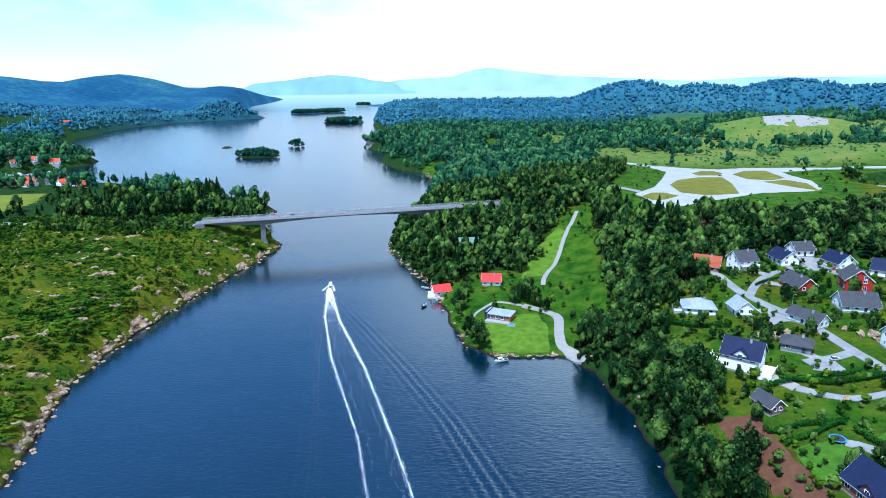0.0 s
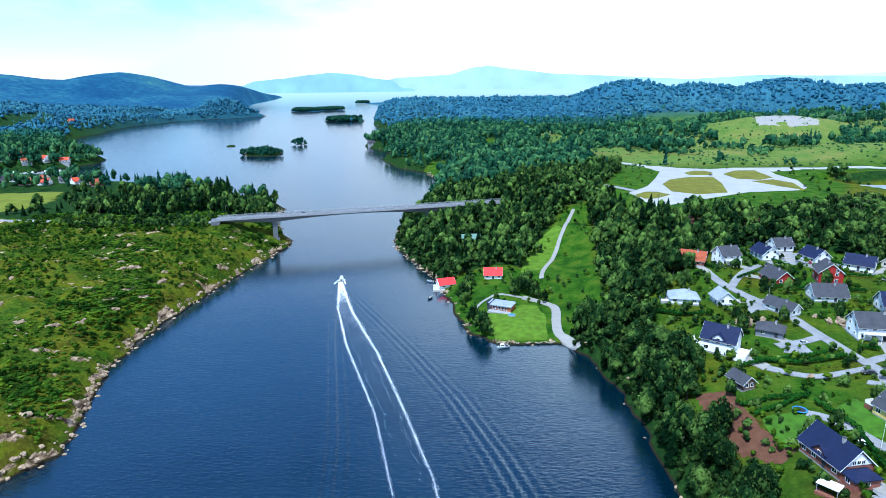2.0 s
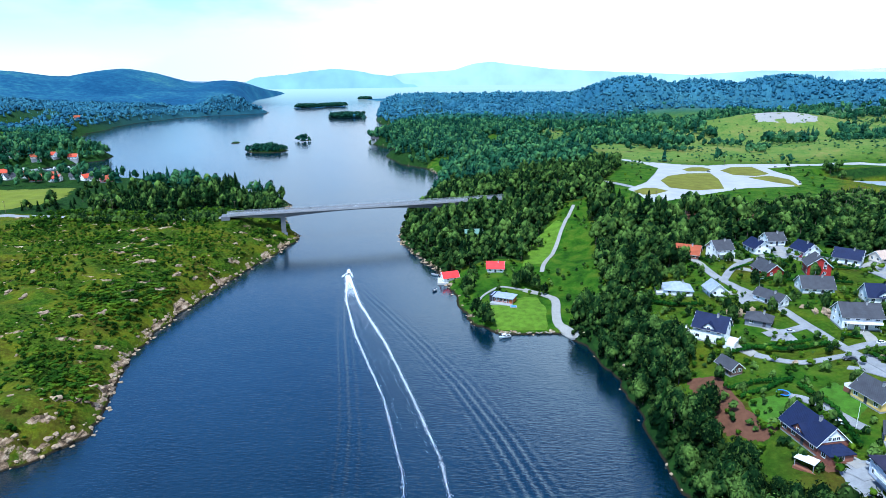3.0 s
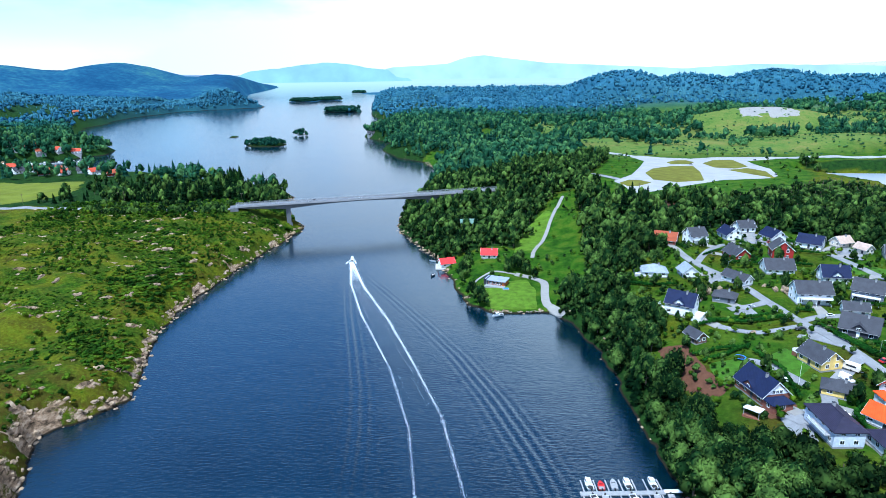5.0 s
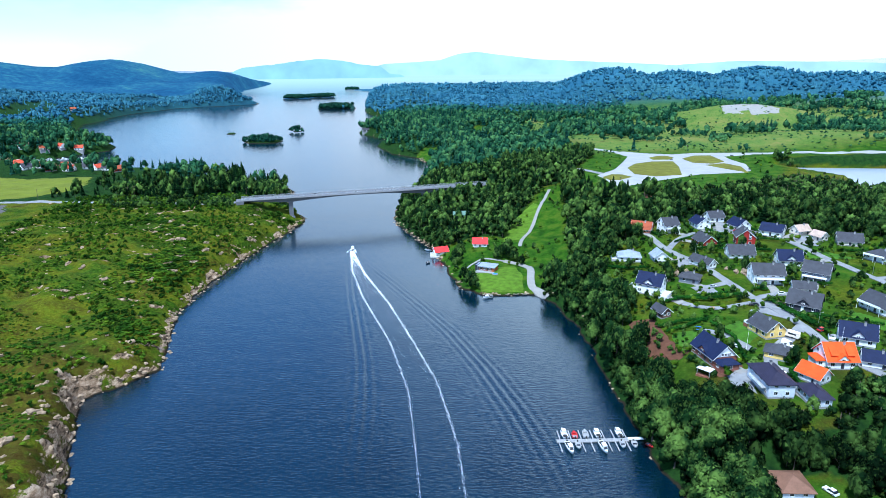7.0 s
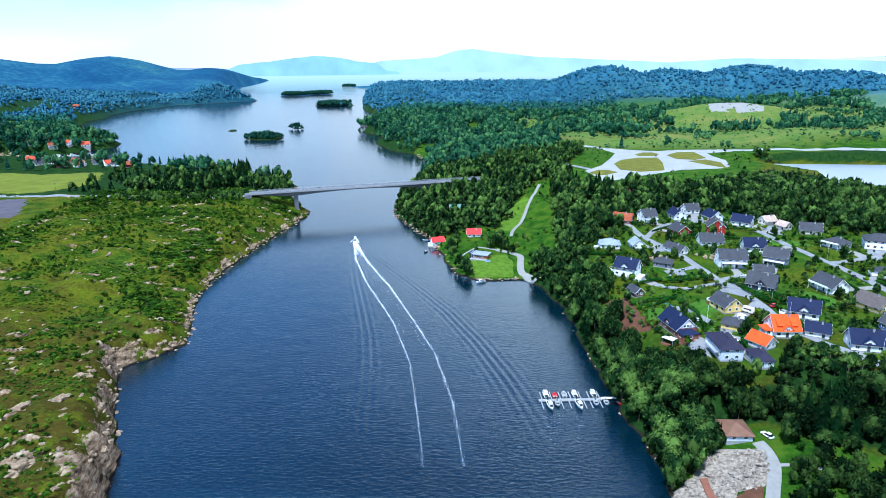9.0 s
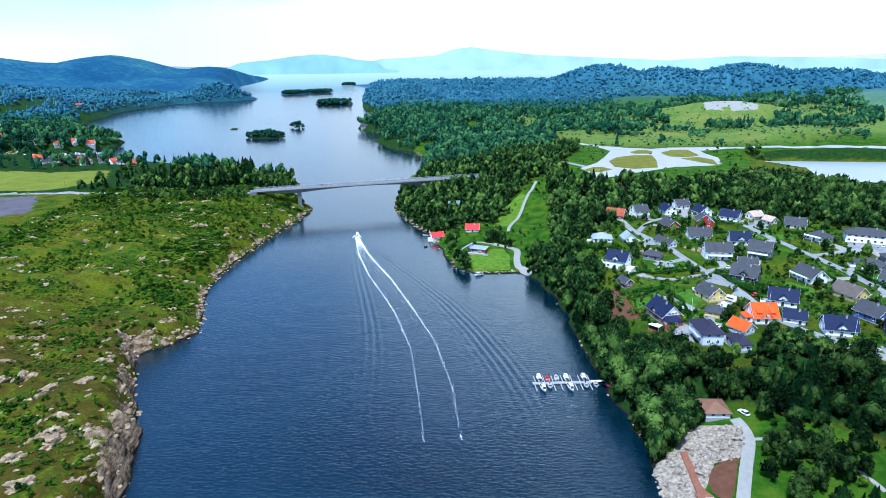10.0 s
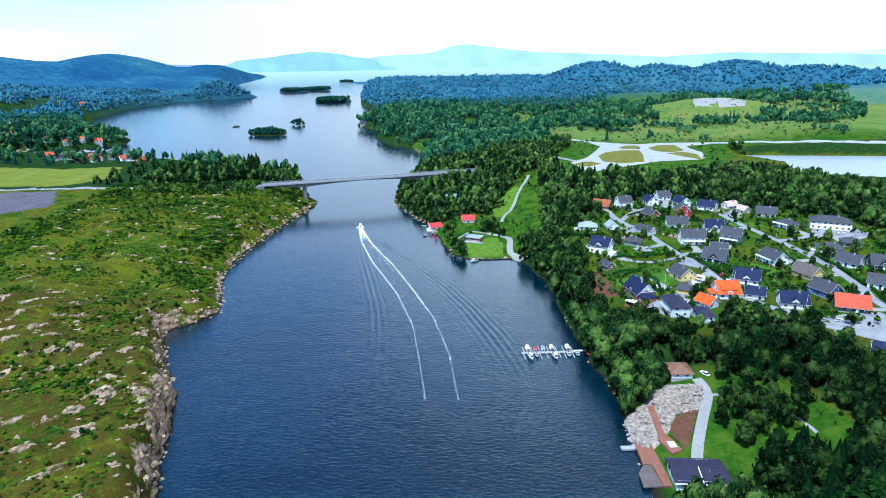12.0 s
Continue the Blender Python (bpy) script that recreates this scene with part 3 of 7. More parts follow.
MEADOWS = [[(30, 505), (26, 530), (52, 536), (60, 512)], [(100, 690), (110, 730), (150, 735), (140, 690)], [(170, 790), (180, 850), (230, 850), (220, 790)], [(120, 470), (124, 500), (146, 505), (142, 474)], [(255, 880), (260, 930), (330, 930), (320, 880)], [(20, 860), (24, 900), (58, 905), (50, 862)], [(-540, 800), (-560, 860), (-620, 850), (-600, 790)], [(150, 470), (175, 520), (260, 560), (330, 540), (520, 560), (620, 520), (470, 430), (300, 440)], [(270, 640), (330, 800), (500, 820), (640, 700), (420, 640)], [(-25, 575), (-10, 640), (12, 625), (2, 570)], [(44, 700), (62, 820), (82, 800), (66, 715)], [(66, 590), (74, 650), (118, 640), (112, 590)], [(150, 960), (170, 1080), (235, 1060), (220, 960)], [(320, 960), (350, 1090), (470, 1090), (450, 960)]]
LAKESIDE = [(196, 306), (232, 328), (256, 302), (300, 282), (280, 338), (250, 392), (225, 362)]
GLADE = [(3, 293), (23, 293), (22, 305), (4, 305)]
ROADSIDE = [(56, 357), (84, 362), (94, 372), (64, 368)]
CLEARINGS = [GLADE, ROADSIDE, LAKESIDE, VILLAGE, GARDEN, COTTAGES, HEATH, WEST_FIELD, YARD, INTERCHANGE, LAKE, POND] + MEADOWS


def in_clearing(x, y, margin=0.0):
    r = np.zeros(np.shape(x), bool)
    for c in CLEARINGS:
        r |= edge_distance(c, x, y) > -margin
    return r


gx, gy = line(-215, 220, 1.6, (-4300, 4300), 1.06), line(-70, 400, 1.6, (-150, 4850), 1.045)
X, Y = np.meshgrid(gx, gy)
Zg = ground_z(X.ravel(), Y.ravel()).reshape(X.shape)
nx = len(gx)
idx = np.arange(len(gx) * len(gy)).reshape(X.shape)
quads = np.stack([idx[:-1, :-1], idx[:-1, 1:], idx[1:, 1:], idx[1:, :-1]], -1).reshape(-1, 4)
ground_mesh = soup("ground", np.stack([X.ravel(), Y.ravel(), Zg.ravel()], 1), quads, M["ground"], True)
D = shore(X.ravel(), Y.ravel())
sl = np.hypot(*np.gradient(Zg, gy, gx)).ravel()
xr, yr = X.ravel(), Y.ravel()
wood = (~in_clearing(xr, yr, 2.0)).astype(float)
mead = np.zeros(len(xr))
for c in MEADOWS + [COTTAGES, INTERCHANGE, VILLAGE, GARDEN]:
    full = 1.0 if c is not VILLAGE else np.clip(0.62 + 0.6 * wobble(xr, yr, 11.0, 3.0), 0.1, 1)
    mead = np.maximum(mead, full * np.clip(edge_distance(c, xr, yr) / 4 + 0.6, 0, 1))
westward = np.clip(-xr / 40, 0, 1)
rocky = np.clip(1.05 - np.abs(D - 0.9) / np.where(yr < 112, 1.5 + 0.9 * westward, 1.5), 0, 1) + np.clip((sl - 0.55) * 0.9, 0, 0.75) * np.where(yr < 112, 0.3 + 0.7 * westward, 0.2)
open_land = np.clip((xr - 90) / 60, 0, 1) * np.clip((yr - 430) / 40, 0, 1) * np.clip((1000 - yr) / 80, 0, 1)
mead = np.maximum(mead, 0.85 * open_land)
heathy = np.clip(edge_distance(HEATH, xr, yr) / 10, 0, 1)
rocky = rocky * np.clip(0.66 + 0.75 * wobble(xr, yr, 8.0, 5.0) + 0.35 * wobble(xr, yr, 3.1, 8.0), 0.05, 1.3)
rocky = np.minimum(rocky, 0.82) + 0.75 * heathy * strata(xr, yr) + heathy * (0.10 + 0.14 * wobble(xr, yr, 24.0, 2.0)) - 0.25 * (xr > 40) * (D > 6)
rocky = np.where((xr > 30) & (yr < 185) & (yr > 46), 0.25 * rocky, rocky)
# share of the painted haze colour, growing with distance
haze_tint = np.clip((np.hypot(xr, yr - 200) - np.where(xr > 0, 850, 1050)) / np.where(xr > 0, 350, 700), 0, 1)
for name, values in (("wood", wood), ("meadow", mead), ("pasture", 0.9 * open_land), ("rock", rocky), ("far", haze_tint)):
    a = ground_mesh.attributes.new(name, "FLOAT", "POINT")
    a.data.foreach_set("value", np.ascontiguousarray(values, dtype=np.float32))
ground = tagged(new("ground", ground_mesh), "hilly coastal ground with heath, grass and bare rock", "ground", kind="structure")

# the sea, with the boat's wake raised in the channel
BOAT = (-49.0, 262.0)


def wake_left(y):
    return np.interp(y, [40, 56, 82, 104, 140, 187, 225, 258], [-9, -10, -12, -14, -21.5, -36, -45, -49.4])


def wake_right(y):
    return np.interp(y, [40, 50, 75, 110, 140, 180, 222, 258], [1.5, 1, 0, -5, -13, -24.5, -39, -48.4])


def wake_waves(x, y):
    """Height of the water: the two fans of the wake."""
    fade = np.clip((y - 45) / 50, 0, 1) * np.clip((250 - y) / 25, 0, 1)
    age = np.clip((258 - y) / 180, 0, 1)
    right = np.interp(y, [40, 76, 91, 119, 149, 179, 208, 240, 258], [27, 20.9, 17.9, 10.7, 0.7, -12.3, -25.7, -41, -48])
    left = np.interp(y, [50, 101, 126, 154, 190, 230, 258], [-26, -27.8, -30.3, -34.9, -41.2, -47, -50])
    z = np.zeros(np.shape(x))
    for middle, amp, breadth in ((right, 0.25, 4.6), (left, 0.20, 3.4)):
        q = x - middle
        z = z + amp * np.exp(-(q / (breadth * (0.5 + 0.9 * age))) ** 2) * np.cos(2.3 * q / (0.75 + 0.3 * age)) * fade
    return z


wx, wy = line(-58, 40, 0.75, (-4400, 4400), 1.35), line(40, 262, 1.5, (-150, 4900), 1.3)
XW, YW = np.meshgrid(wx, wy)
zw = wake_waves(XW, YW)
# towards the horizon the sheet lifts a little, to meet the hazy skyline within the far limit of sight
far_out = np.clip((np.hypot(XW, YW) - 2300) / 1480, 0, 2)
zw += 38 * far_out ** 2
iw = np.arange(XW.size).reshape(XW.shape)
wq = np.stack([iw[:-1, :-1], iw[:-1, 1:], iw[1:, 1:], iw[1:, :-1]], -1).reshape(-1, 4)
tagged(new("water", soup("water", np.stack([XW.ravel(), YW.ravel(), zw.ravel()], 1), wq, M["water"], True)), "dark blue rippled fjord water with a boat's wake", "water", kind="structure")
for pool in (LAKE, POND):
    lk = Shape().prism(pool, LAKE_Z - 0.4, LAKE_Z + 0.25)
    tagged(new("lake_water", lk.done("lake_water", M["lake"])), "bright still lake water behind the woods", "water", kind="structure")


def drape(name, outline, mat, label, lift=0.12, step=2.5, kind="structure", category="ground"):
    """A patch of surface that follows the land inside an outline."""
    xs, ys = [p[0] for p in outline], [p[1] for p in outline]
    a = np.arange(min(xs) - step, max(xs) + step, step)
    b = np.arange(min(ys) - step, max(ys) + step, step)
    PX, PY = np.meshgrid(a, b)
    inside = edge_distance(outline, PX, PY)
    PZ = ground_z(PX.ravel(), PY.ravel()).reshape(PX.shape) + lift
    PZ = np.where(inside < 0, PZ - np.minimum(0.6, -inside * 0.4), PZ)
    i2 = np.arange(PX.size).reshape(PX.shape)
    q = np.stack([i2[:-1, :-1], i2[:-1, 1:], i2[1:, 1:], i2[1:, :-1]], -1).reshape(-1, 4)
    keep = (inside.ravel()[q] > -step * 0.7).any(1)
    return tagged(new(name, soup(name, np.stack([PX.ravel(), PY.ravel(), PZ.ravel()], 1), q[keep], mat, True)), label, category, kind=kind)


def strip(name, points, width, mat, label, lift=0.2, level=None, kind="structure", category="road"):
    """A road or path of some width along a bent line, laid over the land."""
    pts = [Vector((*p[:2], 0)) for p in points]
    fine = []
    n = len(pts)
    for i in range(n - 1):
        p0, p1, p2, p3 = pts[max(i - 1, 0)], pts[i], pts[i + 1], pts[min(i + 2, n - 1)]
        k = max(2, int((p2 - p1).length / 2.0))
        for j in range(k):
            t = j / k
            fine.append(0.5 * (2 * p1 + (p2 - p0) * t + (2 * p0 - 5 * p1 + 4 * p2 - p3) * t * t + (3 * p1 - p0 - 3 * p2 + p3) * t ** 3))
    fine.append(pts[-1])
    m, sides = 5, []
    for i, p in enumerate(fine):
        w = fine[min(i + 1, len(fine) - 1)] - fine[max(i - 1, 0)]
        sides.append(Vector((-w.y, w.x, 0)).normalized())
    flat = np.array([(p + s * ((j / (m - 1) - 0.5) * width))[:2] for p, s in zip(fine, sides) for j in range(m)])
    zs = ground_z(flat[:, 0], flat[:, 1]).reshape(-1, m) if level is None else np.full((len(fine), m), float(level))
    zs = np.maximum(zs, zs[:, m // 2 : m // 2 + 1] - 0.6) + lift
    rows = []
    for row, z in zip(flat.reshape(-1, m, 2), zs):
        line_ = [(q[0], q[1], h) for q, h in zip(row, z)]
        rows.append([(*line_[0][:2], line_[0][2] - 0.7)] + line_ + [(*line_[-1][:2], line_[-1][2] - 0.7)])
    c = m + 2
    v = [q for r in rows for q in r]
    f = [(i * c + j, i * c + j + 1, (i + 1) * c + j + 1, (i + 1) * c + j) for i in range(len(rows) - 1) for j in range(c - 1)]
    return tagged(new(name, mesh(name, v, f, mat)), label, category, kind=kind)


ROADS = [
    ("road", [(96, 206), (98, 190), (102, 171), (106, 142), (108, 119), (109, 101), (112, 83), (120, 67), (126, 56), (140, 44), (165, 30)], 2.5),
    ("road", [(98, 192), (106, 203), (116, 212), (124, 214), (132, 212)], 2.2),
    ("road", [(146, 210), (152, 190), (155, 166), (157, 147), (160, 124), (159, 103), (157, 83), (155, 66), (158, 40)], 2.7),
    ("road", [(157, 144), (170, 147), (184, 149), (198, 158)], 2.4),
    ("road", [(82, 134), (92, 128), (108, 130)], 1.9),
    ("road", [(108, 106), (98, 98), (91, 92), (88, 86), (84, 83), (76, 80)], 2.8),
    ("road", [(88, 96), (84, 108), (80, 112)], 2.2),
    ("road", [(106, 150), (98, 147), (90, 145)], 2.2),
    ("road", [(107, 133), (116, 136), (126, 134)], 2.2),
    ("road", [(108, 112), (104, 118), (100, 122)], 1.8),
    ("path", [(77, 42), (77, 34), (71, 23), (65, 12), (61, 3)], 3.0),
    ("path", [(75, 33), (81, 33), (88, 29), (93, 20), (95, 8)], 1.0),
    ("path", [(70, 324), (59, 295), (49, 268), (43, 254), (40, 242)], 1.9),
    ("path", [(30, 226), (37, 222), (41, 214), (39, 199), (39, 191), (44, 181)], 3.4),
    ("path", [(30, 226), (20, 228), (12, 221), (10, 212)], 1.1),
    ("road", [(-420, 336), (-323, 336), (-280, 334), (-220, 331), (-170, 326), (-124, 319)], 4.7),
    ("road", [(66, 371), (84, 374), (98, 364), (108, 346), (112, 326)], 4.7),
]
for kind_, pts_, w_ in ROADS:
    if kind_ == "road":
        strip("road", pts_, w_ * (1.25 if w_ < 3 else 1.0), M["asphalt"], "pale grey worn asphalt lane between the houses", category="road")
    else:
        strip("path", pts_, w_, M["gravel"], "pale gravel path through the grass", category="path")

# ---------------------------------------------------------------- interchange: one paved junction with grass islands
JUNCTION = [(104.8, 338.3), (122.4, 360.6), (138, 393), (150, 421), (146, 446), (155, 450), (168, 438), (188, 430), (207.4, 436), (250, 434), (250, 424), (223, 416), (221, 396), (222, 379), (212, 350), (203, 342), (172, 338), (157, 329), (139, 318), (123, 309), (108, 303)]
drape("junction", JUNCTION, M["junction"], "pale worn asphalt of a wide road junction", 0.22, 2.0, category="road")
for isle in [
    [(163.7, 412.0), (172.9, 420.9), (180.4, 420.5), (182.1, 410.9), (174.8, 402.3), (163.9, 402.9)],
    [(133.4, 366.2), (144.0, 383.4), (160.1, 393.1), (174.3, 392.4), (169.4, 368.7), (158.7, 335.7), (140.7, 331.2), (130.2, 340.7)],
    [(106.7, 331.1), (114.1, 339.6), (120.3, 339.3), (124.3, 330.2), (114.0, 320.6), (108.1, 320.8)],
    [(187.3, 405.4), (201.7, 420.6), (214.8, 419.8), (211.3, 389.1), (199.1, 380.4), (187.5, 385.7)],
    [(191.8, 374.0), (207.6, 380.0), (212.5, 366.4), (205.8, 342.6), (199.4, 354.6)],
]:
    drape("traffic_island", isle, M["verge"], "yellow-green rough grass island in the junction", 0.5, 1.2)
for pts_, w_ in [([(240, 430), (300, 422), (380, 404), (480, 384), (600, 360)], 8.0), ([(150, 444), (140, 462), (128, 474)], 6.0)]:
    strip("road", pts_, w_, M["junction"], "pale concrete-grey road across the meadow", lift=0.25, category="road")
    ROADS.append(("road", pts_, w_))

for name, poly, mat, label in [
    ("lawn", [(12, 199), (16, 213), (24, 217), (34, 219), (36, 206), (34, 189), (17, 189)], "bright_lawn", "bright green mown lawn beside the water"),
    ("lawn", [(33, 252), (35, 268), (44, 288), (57, 304), (60, 298), (50, 269), (43, 254)], "bright_lawn", "bright green mown grass slope by the path"),
    ("lawn", [(68, 100), (70, 112), (80, 114), (81, 103), (76, 100)], "lawn", "mown lawn beside the brick house"),
    ("lawn", [(88, 100), (86, 112), (93, 116), (97, 106)], "lawn", "small green garden lawn"),
    ("lawn", [(128, 108), (130, 122), (138, 110), (134, 100)], "lawn", "garden lawn between houses"),
    ("lawn", [(162, 106), (164, 120), (182, 118), (186, 96)], "lawn", "garden lawn between houses"),
    ("lawn", [(148, 170), (150, 182), (160, 178), (166, 168)], "lawn", "garden lawn between houses"),
    ("hay_field", [(p[0], p[1]) for p in WEST_FIELD], "field", "yellow-green hay field behind the heath"),
    ("gravel_yard", YARD, "dark_asphalt", "dark gravel yard beside the road"),
    ("bare_earth", [(112, 262), (118, 284), (156, 286), (150, 262)], "earth", "bare reddish earth cleared at the wood's edge"),
    ("bare_earth", [(60, 104), (61, 128), (69, 125), (68, 108), (71, 99), (66, 95)], "earth", "bare reddish earth and roots on the slope"),
    ("parking", [(103, 120), (108, 126), (114, 118), (108, 113)], "asphalt", "pale parking court between houses"),
    ("parking", [(176, 144), (180, 158), (202, 160), (206, 146), (192, 138)], "asphalt", "pale parking court before the long house"),
    ("parking", [(126, 52), (130, 62), (150, 64), (158, 52), (140, 46)], "asphalt", "pale paved yard round the hall"),
    ("parking", [(73, 76), (75, 84), (84, 86), (87, 80), (80, 81), (77, 72)], "asphalt", "pale turning place before the grey bungalow"),
    ("parking", [(134, 206), (132, 216), (138, 226), (146, 222), (144, 206)], "asphalt", "pale forecourt between white houses"),
    ("parking", [(134, 232), (139, 230), (134, 216), (129, 217)], "asphalt", "pale paved court between white houses"),
    ("parking", [(105, 130), (114, 130), (109, 123), (103, 121)], "asphalt", "pale paved court before the dark house"),
    ("parking", [(157, 200), (164, 200), (166, 193), (160, 185), (154, 190)], "asphalt", "pale paved court before two garages"),
    ("parking", [(93, 168), (98, 180), (105, 179), (101, 170)], "asphalt", "pale paved court beside the lane"),
    ("parking", [(90, 141), (95, 149), (98, 146), (98, 140)], "asphalt", "grey paved drive beside the bungalow"),
    ("bare_earth", [(71, 87), (73, 82), (81, 87), (81, 91)], "earth", "bare brown earth below the brick house"),
    ("gravel_pit", [(336, 664), (345, 690), (372, 698), (398, 686), (404, 662), (370, 652)], "gravel", "pale gravel pit in the far meadow"),
]:
    drape(name, poly, M[mat], label, 0.6 if name in ("hay_field", "gravel_yard") else 0.13 if "lawn" in name else 0.1, 1.4 if name not in ("hay_field", "gravel_yard", "gravel_pit") else 3.0)

# ---------------------------------------------------------------- bridge
BR_A, BR_B, BR_Z = Vector((-124, 318.5, 17.3)), Vector((66, 371, 17.3)), 17.3
br_way = (BR_B - BR_A)
BR_LEN = br_way.length
br_turn = math.degrees(math.atan2(br_way.y, br_way.x))
bridge = thing("bridge", "long grey concrete road bridge across the fjord narrows", "bridge", at=pose(*BR_A, 0, 0, br_turn))
W2 = 3.7


def soffit(s):
    """Depth of the girder along the bridge: deep at the piers, slim at midspan."""
    a, b = 30.0, 118.0
    if a <= s <= b:
        q = abs((s - (a + b) / 2) / ((b - a) / 2))
        return 1.0 + 2.0 * q * q
    q = min(1.0, (a - s) / 28 if s < a else (s - b) / 40)
    return 3.0 - 2.0 * q


deck = Shape().box(0, BR_LEN, -W2, W2, -0.45, 0.0)
part("deck", deck.done("deck", M["concrete"]), bridge)
gsh = Shape()
n_ = 60
prof = [(BR_LEN * k / n_, soffit(BR_LEN * k / n_)) for k in range(n_ + 1)]
gv = [(s, y, z) for s, d in prof for y, z in ((-2.2, -0.45), (-1.9, -0.45 - d), (1.9, -0.45 - d), (2.2, -0.45))]
gsh.add(gv, [(i * 4 + a, i * 4 + b, i * 4 + 4 + b, i * 4 + 4 + a) for i in range(n_) for a, b in ((0, 1), (1, 2), (2, 3))] + [(3, 2, 1, 0), tuple(n_ * 4 + k for k in range(4))])
part("girder", gsh.done("girder", M["concrete"]), bridge, "haunched concrete box girder")
part("carriageway", Shape().box(0, BR_LEN, -2.9, 2.9, 0.004, 0.06).done("carriageway", M["concrete"]), bridge, "worn grey asphalt carriageway")
for sgn in (-1, 1):
    part("kerb", Shape().box(0, BR_LEN, sgn * W2 - 0.18, sgn * W2 + 0.18, -0.55, 0.35).done("kerb", M["plinth"]), bridge)
    rails = Shape()
    for h in (0.75, 1.15):
        rails.box(0, BR_LEN, sgn * W2 - 0.06, sgn * W2 + 0.06, h - 0.06, h + 0.06)
    part("guard_rail", rails.done("guard_rail", M["steel"]), bridge, "galvanised steel guard rail")
post = Shape().box(-0.06, 0.06, -0.06, 0.06, 0.3, 1.2).done("rail_post", M["steel"])
for k in range(int(BR_LEN / 4)):
    for sgn in (-1, 1):
        part("rail_post", post, bridge, at=pose(2 + k * 4, sgn * W2, 0))
for s, foot in ((30.0, 4.0), (118.0, -3.0)):
    p = Shape()
    p.prism([(s - 1.3, -1.9), (s + 1.3, -1.9), (s + 1.3, 1.9), (s - 1.3, 1.9)], foot - BR_Z, -0.45 - soffit(s) + 0.1)
    p.box(s - 2.0, s + 2.0, -2.6, 2.6, foot - BR_Z - 1.5, foot - BR_Z + 0.5)
    part("pier", p.done("pier", M["concrete"]), bridge, "pale concrete pier on the rocks")
for s0, s1 in ((-3.0, 1.5), (BR_LEN - 1.5, BR_LEN + 3.0)):
    part("abutment", Shape().box(s0, s1, -4.2, 4.2, -6.0, -0.5).done("abutment", M["concrete"]), bridge)


# ---------------------------------------------------------------- houses
PLAN, HOUSE = 1 / 1.3, 0.83      # the plan is drawn smaller than life; see the last lines


def ring(sx, sy):
    return [(-sx, -sy), (sx, -sy), (sx, sy), (-sx, sy)]


def make_window(parent, x, y, z, w, h, face):
    """A framed window on a wall. face: degrees of the wall's outward normal round z."""
    f = Shape()
    f.box(-w / 2 - 0.1, w / 2 + 0.1, -0.07, 0.03, -h / 2 - 0.1, -h / 2).box(-w / 2 - 0.1, w / 2 + 0.1, -0.07, 0.03, h / 2, h / 2 + 0.1)
    f.box(-w / 2 - 0.1, -w / 2, -0.07, 0.03, -h / 2, h / 2).box(w / 2, w / 2 + 0.1, -0.07, 0.03, -h / 2, h / 2)
    f.box(-0.03, 0.03, -0.06, 0.02, -h / 2, h / 2)
    ob = part("window", f.done("window_frame", M["trim"]), parent, at=pose(x, y, z, 0, 0, face + 90))
    part("pane", Shape().box(-w / 2, w / 2, -0.03, 0.0, -h / 2, h / 2).done("pane", M["glass"]), ob)


LOOKS = {"white": "white timber", "cream": "cream rendered", "red": "dark red timber", "brick": "brown brick", "grey": "blue-grey timber", "dark": "black-stained timber", "yellow": "yellow timber", "pale": "pale blue-grey", "blue": "blue timber", "barn": "brown timber"}
TOPS = {"slate": "dark grey tiled", "navy": "dark blue tiled", "rust": "rust-red tiled", "pale": "pale grey metal", "violet": "dark violet-grey tiled", "orange": "bright orange tiled", "brown": "dark brown tiled", "clay": "pale clay tiled", "tomato": "red tiled", "umber": "brown tiled", "crimson": "bright red metal", "green": "grey-green felt"}
FOOT, DRIVES = [], []


